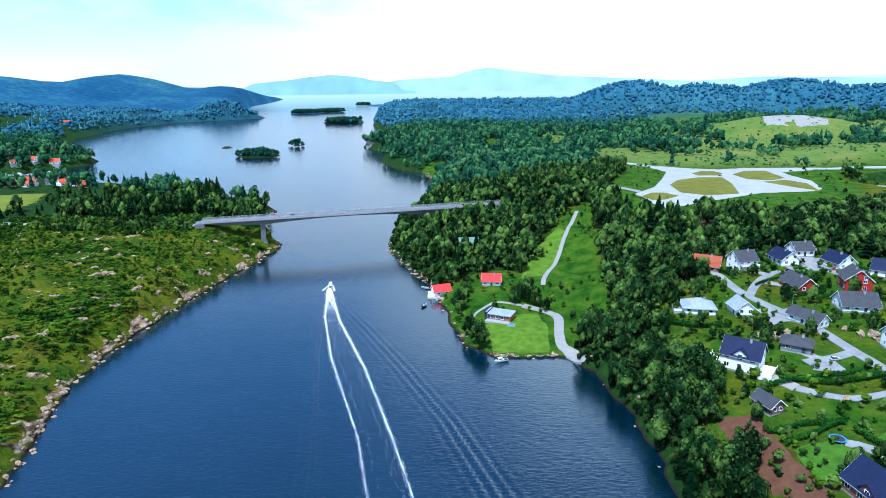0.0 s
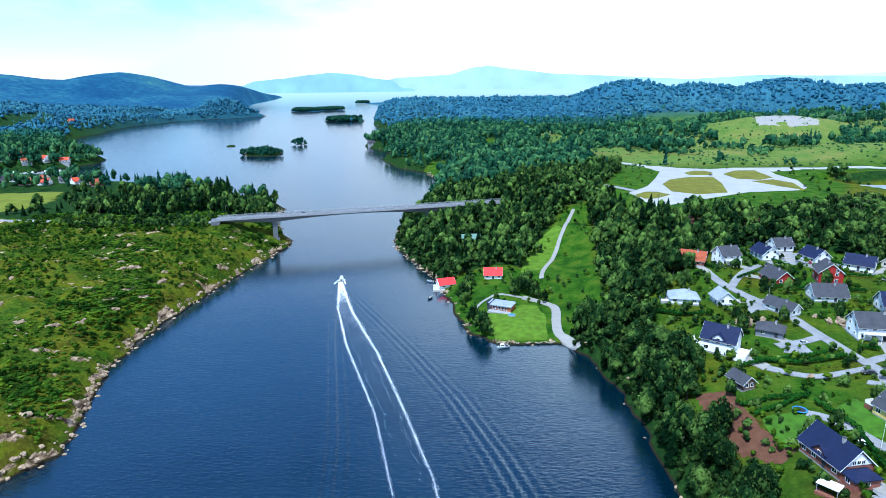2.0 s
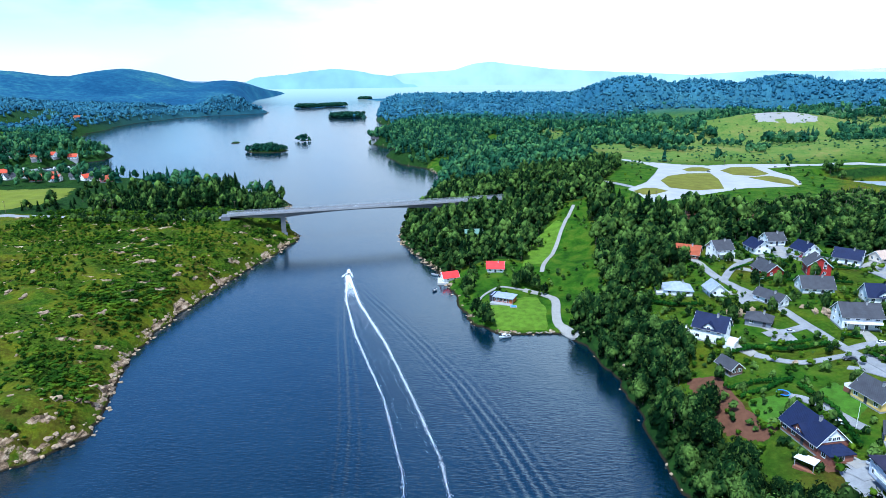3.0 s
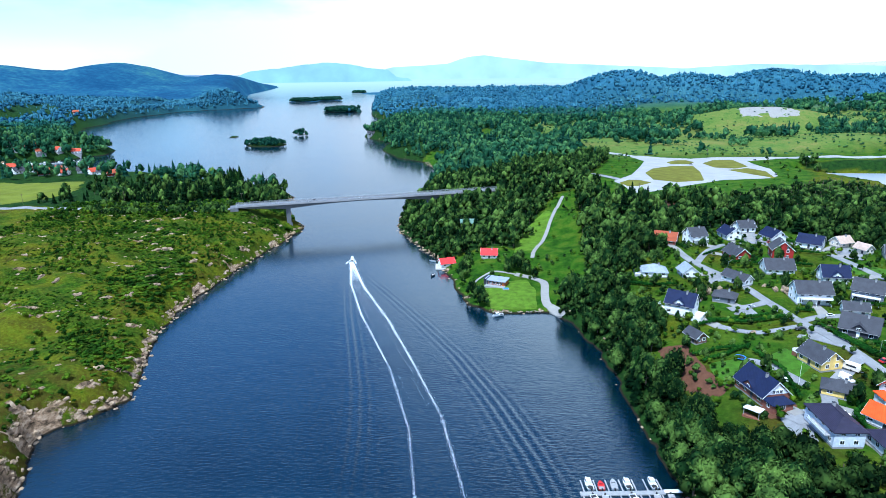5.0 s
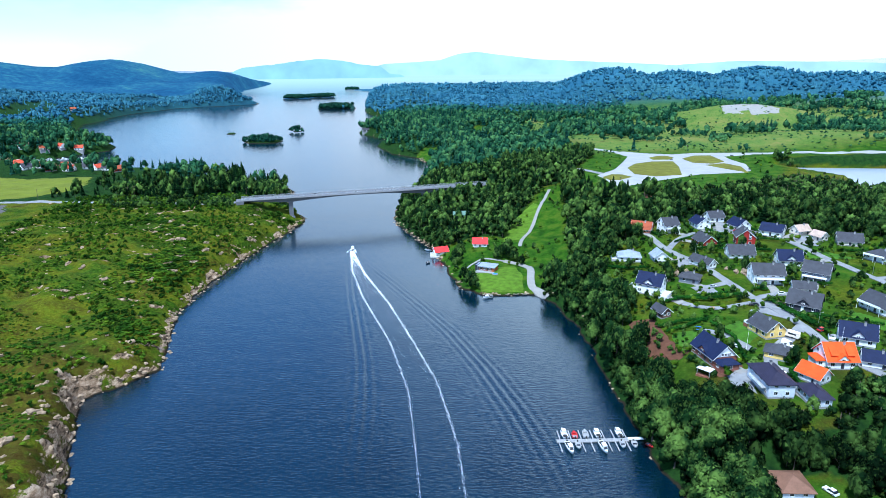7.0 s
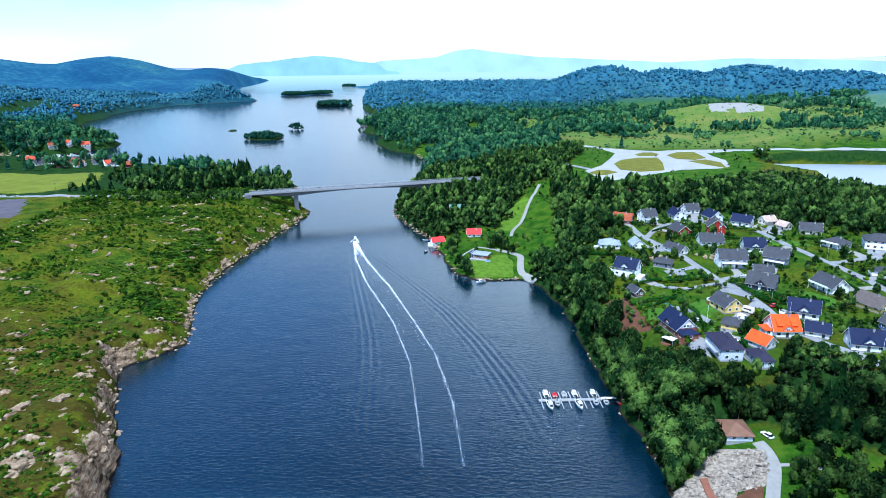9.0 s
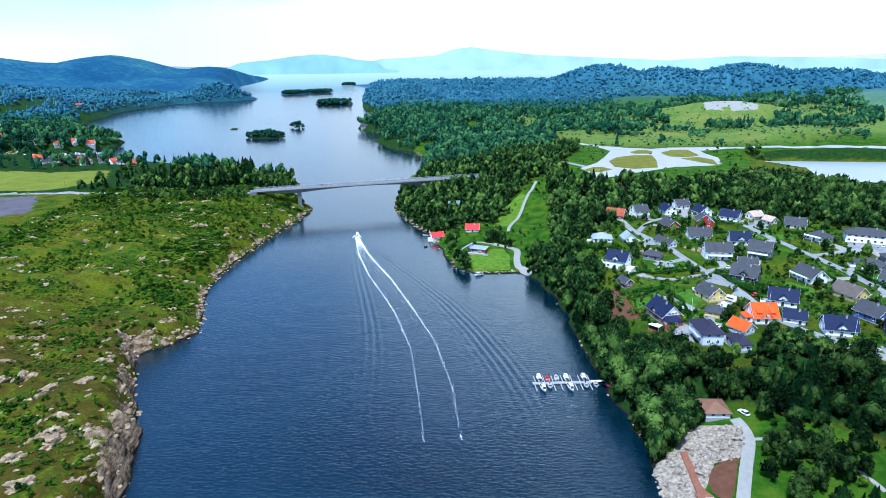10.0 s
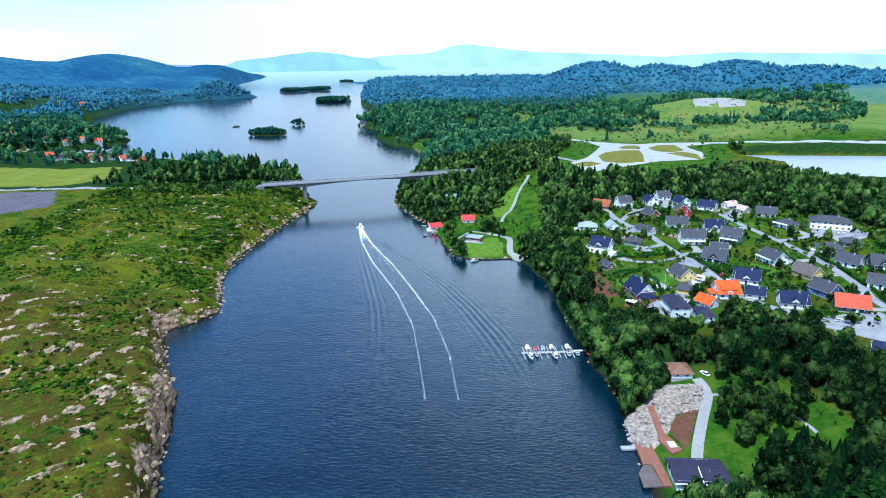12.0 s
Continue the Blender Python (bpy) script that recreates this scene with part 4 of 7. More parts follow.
def make_house(x, y, turn, length, width, storeys, wall, roof, shape, small=False, name="house", group="houses of the village", balcony=False):
    """A timber house: plinth, walls, roof with eaves, chimney, windows and door."""
    hl, hw = length / 2 * HOUSE, width / 2 * HOUSE
    corners = [(x + u * math.cos(radians(turn)) - v * math.sin(radians(turn)), y + u * math.sin(radians(turn)) + v * math.cos(radians(turn))) for u, v in ring(hl, hw)] + [(x, y)]
    zs = ground_z([c[0] for c in corners], [c[1] for c in corners])
    z0 = float(np.mean(zs)) + 0.25
    drop = float(z0 - zs.min()) / HOUSE + 0.8
    FOOT.append((x, y, max(hl, hw) + 1.2))
    hl, hw = length / 2, width / 2
    kind_word = {"gable": "gabled", "hip": "hipped", "dormer": "gabled, dormered"}[shape]
    h = thing(name, f"{LOOKS[wall]} {name.replace('_', ' ')} with a {TOPS[roof]} {kind_word} roof", "house" if name == "house" else name.replace("_", " "), group, pose(x, y, z0, 0, 0, turn) @ Matrix.Scale(HOUSE, 4))
    eave = {1: 2.5, 1.5: 3.1, 2: 4.9}[storeys]
    slope = radians({"gable": 39, "dormer": 43, "hip": 27}[shape])
    ridge = eave + hw * math.tan(slope)
    part("plinth", Shape().box(-hl + 0.06, hl - 0.06, -hw + 0.06, hw - 0.06, -drop, 0.25).done("plinth", M["plinth"]), h)
    body = Shape()
    if shape == "hip":
        body.box(-hl, hl, -hw, hw, 0.25, eave)
    else:
        v = [(sx * hl, sy * hw, z) for sx in (-1, 1) for sy, z in ((-1, 0.25), (1, 0.25), (1, eave), (-1, eave))]
        v += [(-hl, 0, ridge), (hl, 0, ridge)]
        body.add(v, [(0, 3, 8, 2, 1), (4, 5, 6, 9, 7), (0, 4, 7, 3), (1, 2, 6, 5), (0, 1, 5, 4), (3, 7, 9, 8), (2, 8, 9, 6)])
    part("wall", body.done("wall", M["wall_" + wall]), h)
    over, th = 0.55, 0.22
    rmat = M["roof_" + roof]
    if shape == "hip":
        e, k = eave - over * math.tan(slope) + 0.05, max(hl - hw, 0.4)
        top = eave + hw * math.tan(slope) + 0.12
        a = [(-hl - over, -hw - over, e), (hl + over, -hw - over, e), (hl + over, hw + over, e), (-hl - over, hw + over, e), (-k, 0, top), (k, 0, top)]
        low_ = [(p[0], p[1], p[2] - th) for p in a[:4]]
        part("roof", Shape().add(a + low_, [(0, 1, 5, 4), (2, 3, 4, 5), (1, 2, 5), (3, 0, 4), (0, 6, 7, 1), (1, 7, 8, 2), (2, 8, 9, 3), (3, 9, 6, 0), (9, 8, 7, 6)]).done("roof", rmat), h)
        ridge = top
        rc = Shape().box(-k, k, -0.12, 0.12, top - 0.04, top + 0.1)
        part("ridge_cap", rc.done("ridge_cap", rmat), h)
    else:
        ez = eave - over * math.tan(slope) + 0.1
        rz = ridge + 0.14
        for sgn in (-1, 1):
            q = [(-hl - over, sgn * (hw + over), ez), (hl + over, sgn * (hw + over), ez), (hl + over, 0, rz), (-hl - over, 0, rz)]
            if sgn > 0:
                q = [q[1], q[0], q[3], q[2]]
            part("roof", Shape().slab(q, th).done("roof", rmat), h)
            part("gutter", Shape().box(-hl - over, hl + over, sgn * (hw + over) - 0.07, sgn * (hw + over) + 0.07, ez - 0.24, ez - 0.10).done("gutter", M["plinth"]), h)
        for sx in (-1, 1):
            bb = Shape()
            xx = sx * (hl + over)
            for sgn in (-1, 1):
                v = [(xx - 0.03, sgn * (hw + over), ez - 0.26), (xx - 0.03, sgn * (hw + over), ez - 0.02), (xx - 0.03, 0, rz - 0.02), (xx - 0.03, 0, rz - 0.26)]
                v += [(p[0] + 0.06, p[1], p[2]) for p in v]
                bb.add(v, [(0, 1, 2, 3), (7, 6, 5, 4), (0, 4, 5, 1), (1, 5, 6, 2), (2, 6, 7, 3), (3, 7, 4, 0)])
            part("bargeboard", bb.done("bargeboard", M["trim"] if wall != "dark" else M["wall_dark"]), h)
        if shape == "dormer":
            away = (math.sin(radians(turn)) * 0 - math.cos(radians(turn)))    # which long side faces -y
            sgn = -1 if away < 0 else 1
            dw, dz, dy = min(1.9, hl * 0.36), eave + 0.3, hw + 0.12
            tip = dz + dw * 0.85
            v = [(-dw, sgn * dy, eave - 0.8), (dw, sgn * dy, eave - 0.8), (dw, sgn * dy, dz), (0, sgn * dy, tip), (-dw, sgn * dy, dz)]
            v += [(p[0], 0.0, p[2]) for p in v]
            part("dormer_wall", Shape().add(v, [(0, 1, 2, 3, 4), (1, 6, 7, 2), (0, 4, 9, 5)]).done("dormer_wall", M["wall_" + wall]), h)
            for s2 in (-1, 1):
                q = [(s2 * (dw + 0.35), sgn * (dy + 0.35), dz - 0.25), (0, sgn * (dy + 0.35), tip + 0.08), (0, 0, tip + 0.08), (s2 * (dw + 0.35), 0, dz - 0.25)]
                if s2 * sgn > 0:
                    q = q[::-1]
                part("dormer_roof", Shape().slab(q, 0.18).done("dormer_roof", rmat), h)
            make_window(h, 0, sgn * dy, dz - 0.4, 1.1, 1.2, 90 * sgn)
    if not small:
        cx = hl * 0.35
        ch = Shape().box(cx - 0.32, cx + 0.32, -0.9, -0.26, eave, ridge + 0.75)
        c = part("chimney", ch.done("chimney", M["plinth"]), h)
        part("chimney_cap", Shape().box(cx - 0.4, cx + 0.4, -0.98, -0.18, ridge + 0.75, ridge + 0.87).done("chimney_cap", M["roof_slate"]), c)
    rows = [1.6] + ([4.2] if storeys == 2 else [])
    count = max(2, int(length / 3.0))
    for sgn in (-1, 1):
        for k in range(count):
            px = -hl + (k + 0.5) * length / count
            for zc in rows:
                if k == count // 2 and zc < 2 and sgn < 0:
                    d = Shape().box(px - 0.5, px + 0.5, sgn * hw - 0.06, sgn * hw + 0.06, 0.25, 2.3)
                    part("door", d.done("door", M["wall_dark"] if wall != "dark" else M["trim"]), h)
                else:
                    make_window(h, px, sgn * hw, zc, 1.25, 1.15, 90 * sgn)
    for sx in (-1, 1):
        for zc in rows + ([eave + 0.9] if shape != "hip" and storeys != 1 else []):
            for py in (-width * 0.22, width * 0.22):
                if zc < eave or abs(py) < hw * 0.6:
                    make_window(h, sx * hl, py, zc, 1.1, 1.15, 0 if sx > 0 else 180)
    if balcony:
        b = part("balcony", Shape().box(-hl * 0.9, hl * 0.9, -hw - 2.0, -hw + 0.02, 2.55, 2.75).done("balcony", M["grey_wood"]), h)
        rl = Shape().box(-hl * 0.9, hl * 0.9, -hw - 2.0, -hw - 1.94, 2.75, 3.6)
        part("railing", rl.done("railing", M["trim"]), b)
        for px in (-hl * 0.85, 0, hl * 0.85):
            part("post", Shape().box(px - 0.07, px + 0.07, -hw - 1.95, -hw - 1.81, -drop, 2.55).done("post", M["trim"]), b)
    return h


def add_terrace(h, x0, x1, y0, y1, z, mat="gelcoat", rail=True):
    """A raised terrace with a railing against a house."""
    t = part("terrace", Shape().box(x0, x1, y0, y1, z - 3.0, z).done("terrace", M[mat]), h)
    if rail:
        r = Shape().box(x0, x1, y0, y0 + 0.06, z, z + 0.9).box(x0, x0 + 0.06, y0, y1, z, z + 0.9).box(x1 - 0.06, x1, y0, y1, z, z + 0.9)
        part("railing", r.done("railing", M["trim"]), t)


def add_wing(h, x0, x1, y0, y1, eave, wall, roof):
    """A low hip-roofed wing against a house."""
    part("wing_wall", Shape().box(x0, x1, y0, y1, -1.5, eave).done("wing_wall", M["wall_" + wall]), h)
    a, b, c, d, e = x0 - 0.4, x1 + 0.4, y0 - 0.4, y1 + 0.4, eave - 0.1
    k, m, t = min(b - a, d - c) / 2, (c + d) / 2, eave + min(b - a, d - c) * 0.28
    r0, r1 = ((a + k, m, t), (b - k + 0.02, m, t)) if b - a >= d - c else (((a + b) / 2, c + k, t), ((a + b) / 2, d - k, t))
    v = [(a, c, e), (b, c, e), (b, d, e), (a, d, e), r0, r1] + [(a, c, e - 0.2), (b, c, e - 0.2), (b, d, e - 0.2), (a, d, e - 0.2)]
    f = [(0, 1, 5, 4), (2, 3, 4, 5), (1, 2, 5), (3, 0, 4)] if b - a >= d - c else [(1, 2, 5, 4), (3, 0, 4, 5), (0, 1, 4), (2, 3, 5)]
    part("wing_roof", Shape().add(v, f + [(0, 6, 7, 1), (1, 7, 8, 2), (2, 8, 9, 3), (3, 9, 6, 0), (9, 8, 7, 6)]).done("wing_roof", M["roof_" + roof]), h)
    make_window(h, x1, (y0 + y1) / 2, 1.4, 1.2, 1.1, 0)
    make_window(h, (x0 + x1) / 2, y0, 1.4, 1.2, 1.1, -90)


for i, row in enumerate(HOUSES):
    made_ = make_house(*row, small=row[3] < 8, balcony=i in (1, 18, 19, 33, 34))
    if i == 16:
        add_terrace(made_, -9.5, -5.3, -3.5, 3.5, 0.9)
        add_terrace(made_, 5.3, 9.0, -5.5, 3.0, 0.9)
    elif i == 22:
        add_wing(made_, 6.4, 10.6, -4.2, 2.4, 2.5, "brick", "navy")
        part("gable_panel", Shape().add([(6.56, -3.9, 3.3), (6.56, 3.9, 3.3), (6.56, 0, 6.7), (6.50, -3.9, 3.3), (6.50, 3.9, 3.3), (6.50, 0, 6.7)], [(0, 1, 2), (5, 4, 3), (0, 3, 4, 1), (1, 4, 5, 2), (2, 5, 3, 0)]).done("gable_panel", M["trim"]), made_, "white boarded gable")
        for py in (-1.2, 0, 1.2):
            make_window(made_, 6.58, py, 4.1, 0.9, 0.9, 0)
        add_terrace(made_, -8.5, -6.52, -3, 2.5, 0.4, "grey_wood")
    elif i == 27:
        for px in (-2.6, 2.6):
            part("roof_dormer", Shape().slab([(px - 1.1, -4.3, 4.6), (px + 1.1, -4.3, 4.6), (px + 1.1, -0.6, 7.0), (px - 1.1, -0.6, 7.0)], 0.9).done("roof_dormer", M["roof_orange"]), made_)
        add_wing(made_, -7.6, -4.82, -3.0, 2.0, 2.5, "white", "orange")
    elif i == 25:
        b_rail = part("balcony", Shape().box(-5.5, 3.0, 4.02, 5.6, 2.5, 2.7).done("balcony", M["grey_wood"]), made_)
        part("railing", Shape().box(-5.5, 3.0, 5.54, 5.6, 2.7, 3.55).done("railing", M["trim"]), b_rail)
    elif i in (14, 29, 36):
        add_terrace(made_, -row[3] / 2 - 3, -row[3] / 2 - 0.02, -3, 2.5, 0.4, "grey_wood")
    elif i == 23:
        add_terrace(made_, -8.5, -5.05, -3, 3, 1.2, "deck_wood")
make_house(72.9, 46.4, -94, 8.8, 8.0, 1, "pale", "umber", "hip", True, "garage", "outbuildings")
make_house(72.0, 127.1, -72, 6.5, 4.6, 1, "barn", "slate", "gable", True, "shed", "outbuildings")
make_house(19.7, 247.0, -5, 9, 7, 1, "white", "crimson", "gable", False, "cottage", "cottages by the water")
make_house(12.7, 305.7, 6, 11, 6, 1, "dark", "green", "gable", True, "cottage", "cottages by the water")

# drives from the lanes to the houses
for row in HOUSES:
    best = None
    for kind_, pts_, w_ in ROADS:
        if kind_ == "road" and w_ < 3:
            for (ax, ay), (bx, by) in zip(pts_, pts_[1:]):
                t = min(1.0, max(0.0, ((row[0] - ax) * (bx - ax) + (row[1] - ay) * (by - ay)) / ((bx - ax) ** 2 + (by - ay) ** 2)))
                q = (ax + t * (bx - ax), ay + t * (by - ay))
                d = math.hypot(q[0] - row[0], q[1] - row[1])
                if best is None or d < best[0]:
                    best = (d, q)
    if 4 < best[0] < 19:
        end = 0.36 * row[4] / best[0]
        q0, q1 = best[1], (row[0] + (best[1][0] - row[0]) * end, row[1] + (best[1][1] - row[1]) * end)
        DRIVES.append(("road", [q0, ((q0[0] + q1[0]) / 2 + 0.6, (q0[1] + q1[1]) / 2 - 0.4), q1], 2.6))
for kind_, pts_, w_ in DRIVES:
    strip("driveway", pts_, w_ + 0.6, M["gravel"], "pale gravel drive up to a house", lift=0.16, category="drive")
ROADS += DRIVES

# ---------------------------------------------------------------- trees
rng = np.random.default_rng(7)
_bm = bmesh.new()
bmesh.ops.create_icosphere(_bm, subdivisions=1, radius=1.0)
_bm.verts.ensure_lookup_table()
ICO_V = np.array([v.co[:] for v in _bm.verts])
ICO_F = np.array([[v.index for v in f.verts] for f in _bm.faces])
_bm.free()
_bm = bmesh.new()
bmesh.ops.create_icosphere(_bm, subdivisions=2, radius=1.0)
ICO2_V = np.array([v.co[:] for v in _bm.verts])
ICO2_F = np.array([[v.index for v in f.verts] for f in _bm.faces])
_bm.free()


def unit(v):
    return v / (np.linalg.norm(v, axis=1, keepdims=True) + 1e-9)


def crown_shape(lobes, leaves, leaf, seed, core=0.82):
    """An uneven broadleaf crown of unit radius: rounded boughs under many loose leaf clumps."""
    g = np.random.default_rng(seed)
    V, F, n = [], [], 0
    spots = []
    lean = g.uniform(-0.15, 0.15, 2)
    for k in range(lobes):
        a = 2.4 * k + g.uniform(-0.4, 0.4)
        if k == 0:
            c, r = np.array([lean[0], lean[1], 1.3]), 0.6 if lobes > 1 else 0.72
        else:
            up = k / lobes
            d = (0.72 - 0.42 * up) * g.uniform(0.85, 1.15)
            c, r = np.array([d * math.cos(a) + lean[0] * up, d * math.sin(a) + lean[1] * up, 0.5 + 0.85 * up + g.uniform(-0.1, 0.15)]), g.uniform(0.30, 0.50)
        spots.append((c, r))
        V.append(c + ICO_V * r * core * (1 + g.uniform(-0.22, 0.22, (12, 1))))
        F.append(ICO_F + n)
        n += 12
    per = max(1, leaves // lobes)
    for c, r in spots:
        d = unit(g.normal(size=(per, 3)) + [0, 0, 0.45])
        p = c + d * r * g.uniform(0.82, 1.1, (per, 1))
        s = leaf * g.uniform(0.6, 1.3, (per, 1))
        a = unit(np.cross(d, g.normal(size=(per, 3))) + 0.3 * g.normal(size=(per, 3)))
        b = unit(np.cross(d, a) + 0.3 * g.normal(size=(per, 3)))
        q = np.stack([p + a * s, p - a * s * 0.6 + b * s * 0.8, p - a * s * 0.5 - b * s * 0.9], 1).reshape(-1, 3)
        V.append(q)
        F.append(np.arange(per * 3).reshape(-1, 3) + n)
        n += per * 3
    return np.concatenate(V), np.concatenate(F)


def conifer_shape(rings_, arms, seed):
    """A spruce of unit height: tiers of drooping, ragged boughs round a slim core."""
    g = np.random.default_rng(seed)
    V, F, n = [], [], 0
    for k in range(rings_):
        t = k / rings_
        z, r = 0.10 + 0.86 * t, (0.235 * (1 - t) ** 0.85 + 0.012) * g.uniform(0.85, 1.1)
        ph = g.uniform(0, 6.28)
        for j in range(arms):
            a, w = ph + 2 * math.pi * (j + g.uniform(-0.25, 0.25)) / arms, 1.25 * math.pi / arms
            rr = r * g.uniform(0.7, 1.15)
            q = [(0, 0, z + 0.11), (rr * 0.75 * math.cos(a - w), rr * 0.75 * math.sin(a - w), z), (rr * math.cos(a), rr * math.sin(a), z - 0.035), (rr * 0.75 * math.cos(a + w), rr * 0.75 * math.sin(a + w), z)]
            V.append(np.array(q))
            F.append(np.array([(0, 1, 2), (0, 2, 3)]) + n)
            n += 4
    core = np.array([(0.13 * math.cos(a), 0.13 * math.sin(a), 0.1) for a in np.linspace(0, 6.28, 6)[:-1]] + [(0, 0, 1.0)])
    V.append(core)
    F.append(np.array([(i, (i + 1) % 5, 5) for i in range(5)]) + n)
    return np.concatenate(V), np.concatenate(F)


def scatter(name, shapes, places, scales, mat, label, category, seed=1, smooth=False):
    """Many plants or stones joined into one mesh."""
    g = np.random.default_rng(seed)
    V, F, n = [], [], 0
    pick = g.integers(0, len(shapes), len(places))
    turn = g.uniform(0, 6.283, len(places))
    for k, (sv, sf) in enumerate(shapes):
        m = np.where(pick == k)[0]
        if not len(m):
            continue
        c, s = np.cos(turn[m])[:, None], np.sin(turn[m])[:, None]
        x, y, z = (sv[None, :, i] * scales[m, i : i + 1] for i in range(3))
        P = np.stack([x * c - y * s + places[m, 0:1], x * s + y * c + places[m, 1:2], z + places[m, 2:3]], -1).reshape(-1, 3)
        V.append(P)
        F.append((sf[None] + (np.arange(len(m)) * len(sv))[:, None, None] + n).reshape(-1, sf.shape[1]))
        n += len(P)
    if V:
        return tagged(new(name, soup(name, np.concatenate(V), np.concatenate(F), mat, smooth)), label, category, kind="stuff")


def jitter(x0, x1, y0, y1, step, g):
    a, b = np.meshgrid(np.arange(x0, x1, step), np.arange(y0, y1, step))
    p = np.stack([a.ravel(), b.ravel()], 1)
    return p + g.uniform(-0.48, 0.48, p.shape) * step


def off_roads(p, margin):
    """Keeps plants off lanes, houses and yards."""
    keep = np.ones(len(p), bool)
    for kind_, pts_, w_ in ROADS:
        for (ax, ay), (bx, by) in zip(pts_, pts_[1:]):
            dx, dy = bx - ax, by - ay
            t = np.clip(((p[:, 0] - ax) * dx + (p[:, 1] - ay) * dy) / (dx * dx + dy * dy), 0, 1)
            keep &= np.hypot(p[:, 0] - ax - t * dx, p[:, 1] - ay - t * dy) > w_ / 2 + margin
    for hx, hy, r in FOOT:
        keep &= np.hypot(p[:, 0] - hx, p[:, 1] - hy) > r + margin * 0.3
    a, b = np.array(BR_A[:2]), np.array(BR_B[:2])
    t = np.clip(((p - a) @ (b - a)) / ((b - a) @ (b - a)), 0, 1)
    keep &= np.hypot(*(p - a - t[:, None] * (b - a)).T) > 5 + margin
    return keep


def with_z(p):
    return np.column_stack([p, ground_z(p[:, 0], p[:, 1])])


MID_B = [crown_shape(10, 270, 0.13, 20 + k, 0.80) for k in range(6)]
LOW_B = [crown_shape(6, 84, 0.2, 120 + k, 0.86) for k in range(5)]
MID_C = [conifer_shape(8, 8, 40 + k) for k in range(4)]
FAR_B = [crown_shape(3, 24, 0.34, 60 + k, 0.95) for k in range(5)]
FAR_C = [conifer_shape(4, 6, 70 + k) for k in range(3)]
VFAR = [crown_shape(1, 5, 0.6, 80 + k, 0.9) for k in range(4)] + [(v * [2.6, 2.6, 2.2], f) for v, f in (conifer_shape(2, 5, 170 + k) for k in range(3))]

near = np.concatenate([jitter(-300, 270, -85, 440, 4.5, rng), jitter(46, 130, -70, 82, 6.0, rng)])
d_ = shore(near[:, 0], near[:, 1])
keep = (d_ > np.where(near[:, 0] > 0, 0.8, 4.0)) & ~in_clearing(near[:, 0], near[:, 1]) & off_roads(near, 2.0)
keep &= ~((near[:, 0] < -60) & (near[:, 1] < 346)) & ~((near[:, 0] < -262) & (near[:, 1] < 470))
keep &= ~((near[:, 0] < -60) & (wobble(near[:, 0], near[:, 1], 15.0, 9.0) < -0.28))
keep &= ~((near[:, 0] < -212) & (rng.uniform(size=len(near)) < 0.82))
keep &= ~((near[:, 0] > 60) & (near[:, 0] < 115) & (np.abs(near[:, 1] - 272) < 14) & (near[:, 0] > 108))
near = near[keep]
# darker spruce stands: the western point, behind the village, the south-east corner
wx_, wy_ = near[:, 0], near[:, 1]
spruce_share = np.where(wx_ < -60, 0.42, 0.0) + np.where((wx_ > 90) & (wy_ > 225) & (wy_ < 330), 0.25, 0) + np.where((wx_ > 75) & (wy_ < 4), 0.6, 0) + np.where((wx_ > 84) & (wx_ < 102) & (wy_ > 30) & (wy_ < 54), 0.3, 0) + np.where((wx_ < 40) & (wy_ > 260), 0.12, 0) + 0.15 * wobble(wx_, wy_, 22.0, 4.0)
spruce = rng.uniform(size=len(near)) < spruce_share
# a stretch of the eastern bank and the garden's edge, tree by tree
chosen = ((wx_ > 48) & (wx_ < 66) & (wy_ > 40) & (wy_ < 150)) | ((wx_ > 78) & (wx_ < 120) & (wy_ > -20) & (wy_ < 52))
chosen &= np.cumsum(chosen) <= 290


def make_tree(kind_, seed, label, leaf="broad"):
    g = np.random.default_rng(seed)
    t = thing("spruce_tree" if kind_ == "spruce" else "birch_tree", label, "tree", "trees of the eastern bank")
    tr = Shape()
    if kind_ == "spruce":
        tr.tube((0, 0, -0.8), (0, 0, 5.2), 0.20, 0.05)
        part("trunk", tr.done("trunk", M["bark"]), t)
        v, f = conifer_shape(12, 13, seed)
        part("crown", soup("crown", v * [9.5, 9.5, 9.5], f, M["conifer"]), t)
    else:
        tr.tube((0, 0, -0.8), (g.uniform(-0.2, 0.2), g.uniform(-0.2, 0.2), 3.4), 0.19, 0.10)
        for k in range(4):
            a = k * 1.57 + g.uniform(-0.4, 0.4)
            tr.tube((0, 0, 1.6 + 0.4 * k), (1.5 * math.cos(a), 1.5 * math.sin(a), 3.4 + 0.5 * k), 0.09, 0.03, 5)
        part("trunk", tr.done("trunk", M["bark"]), t)
        v, f = crown_shape(14, 760, 0.10, seed, 0.80)
        part("crown", soup("crown", v * [3.1, 3.1, 4.2], f, M[leaf], True), t)
    return t


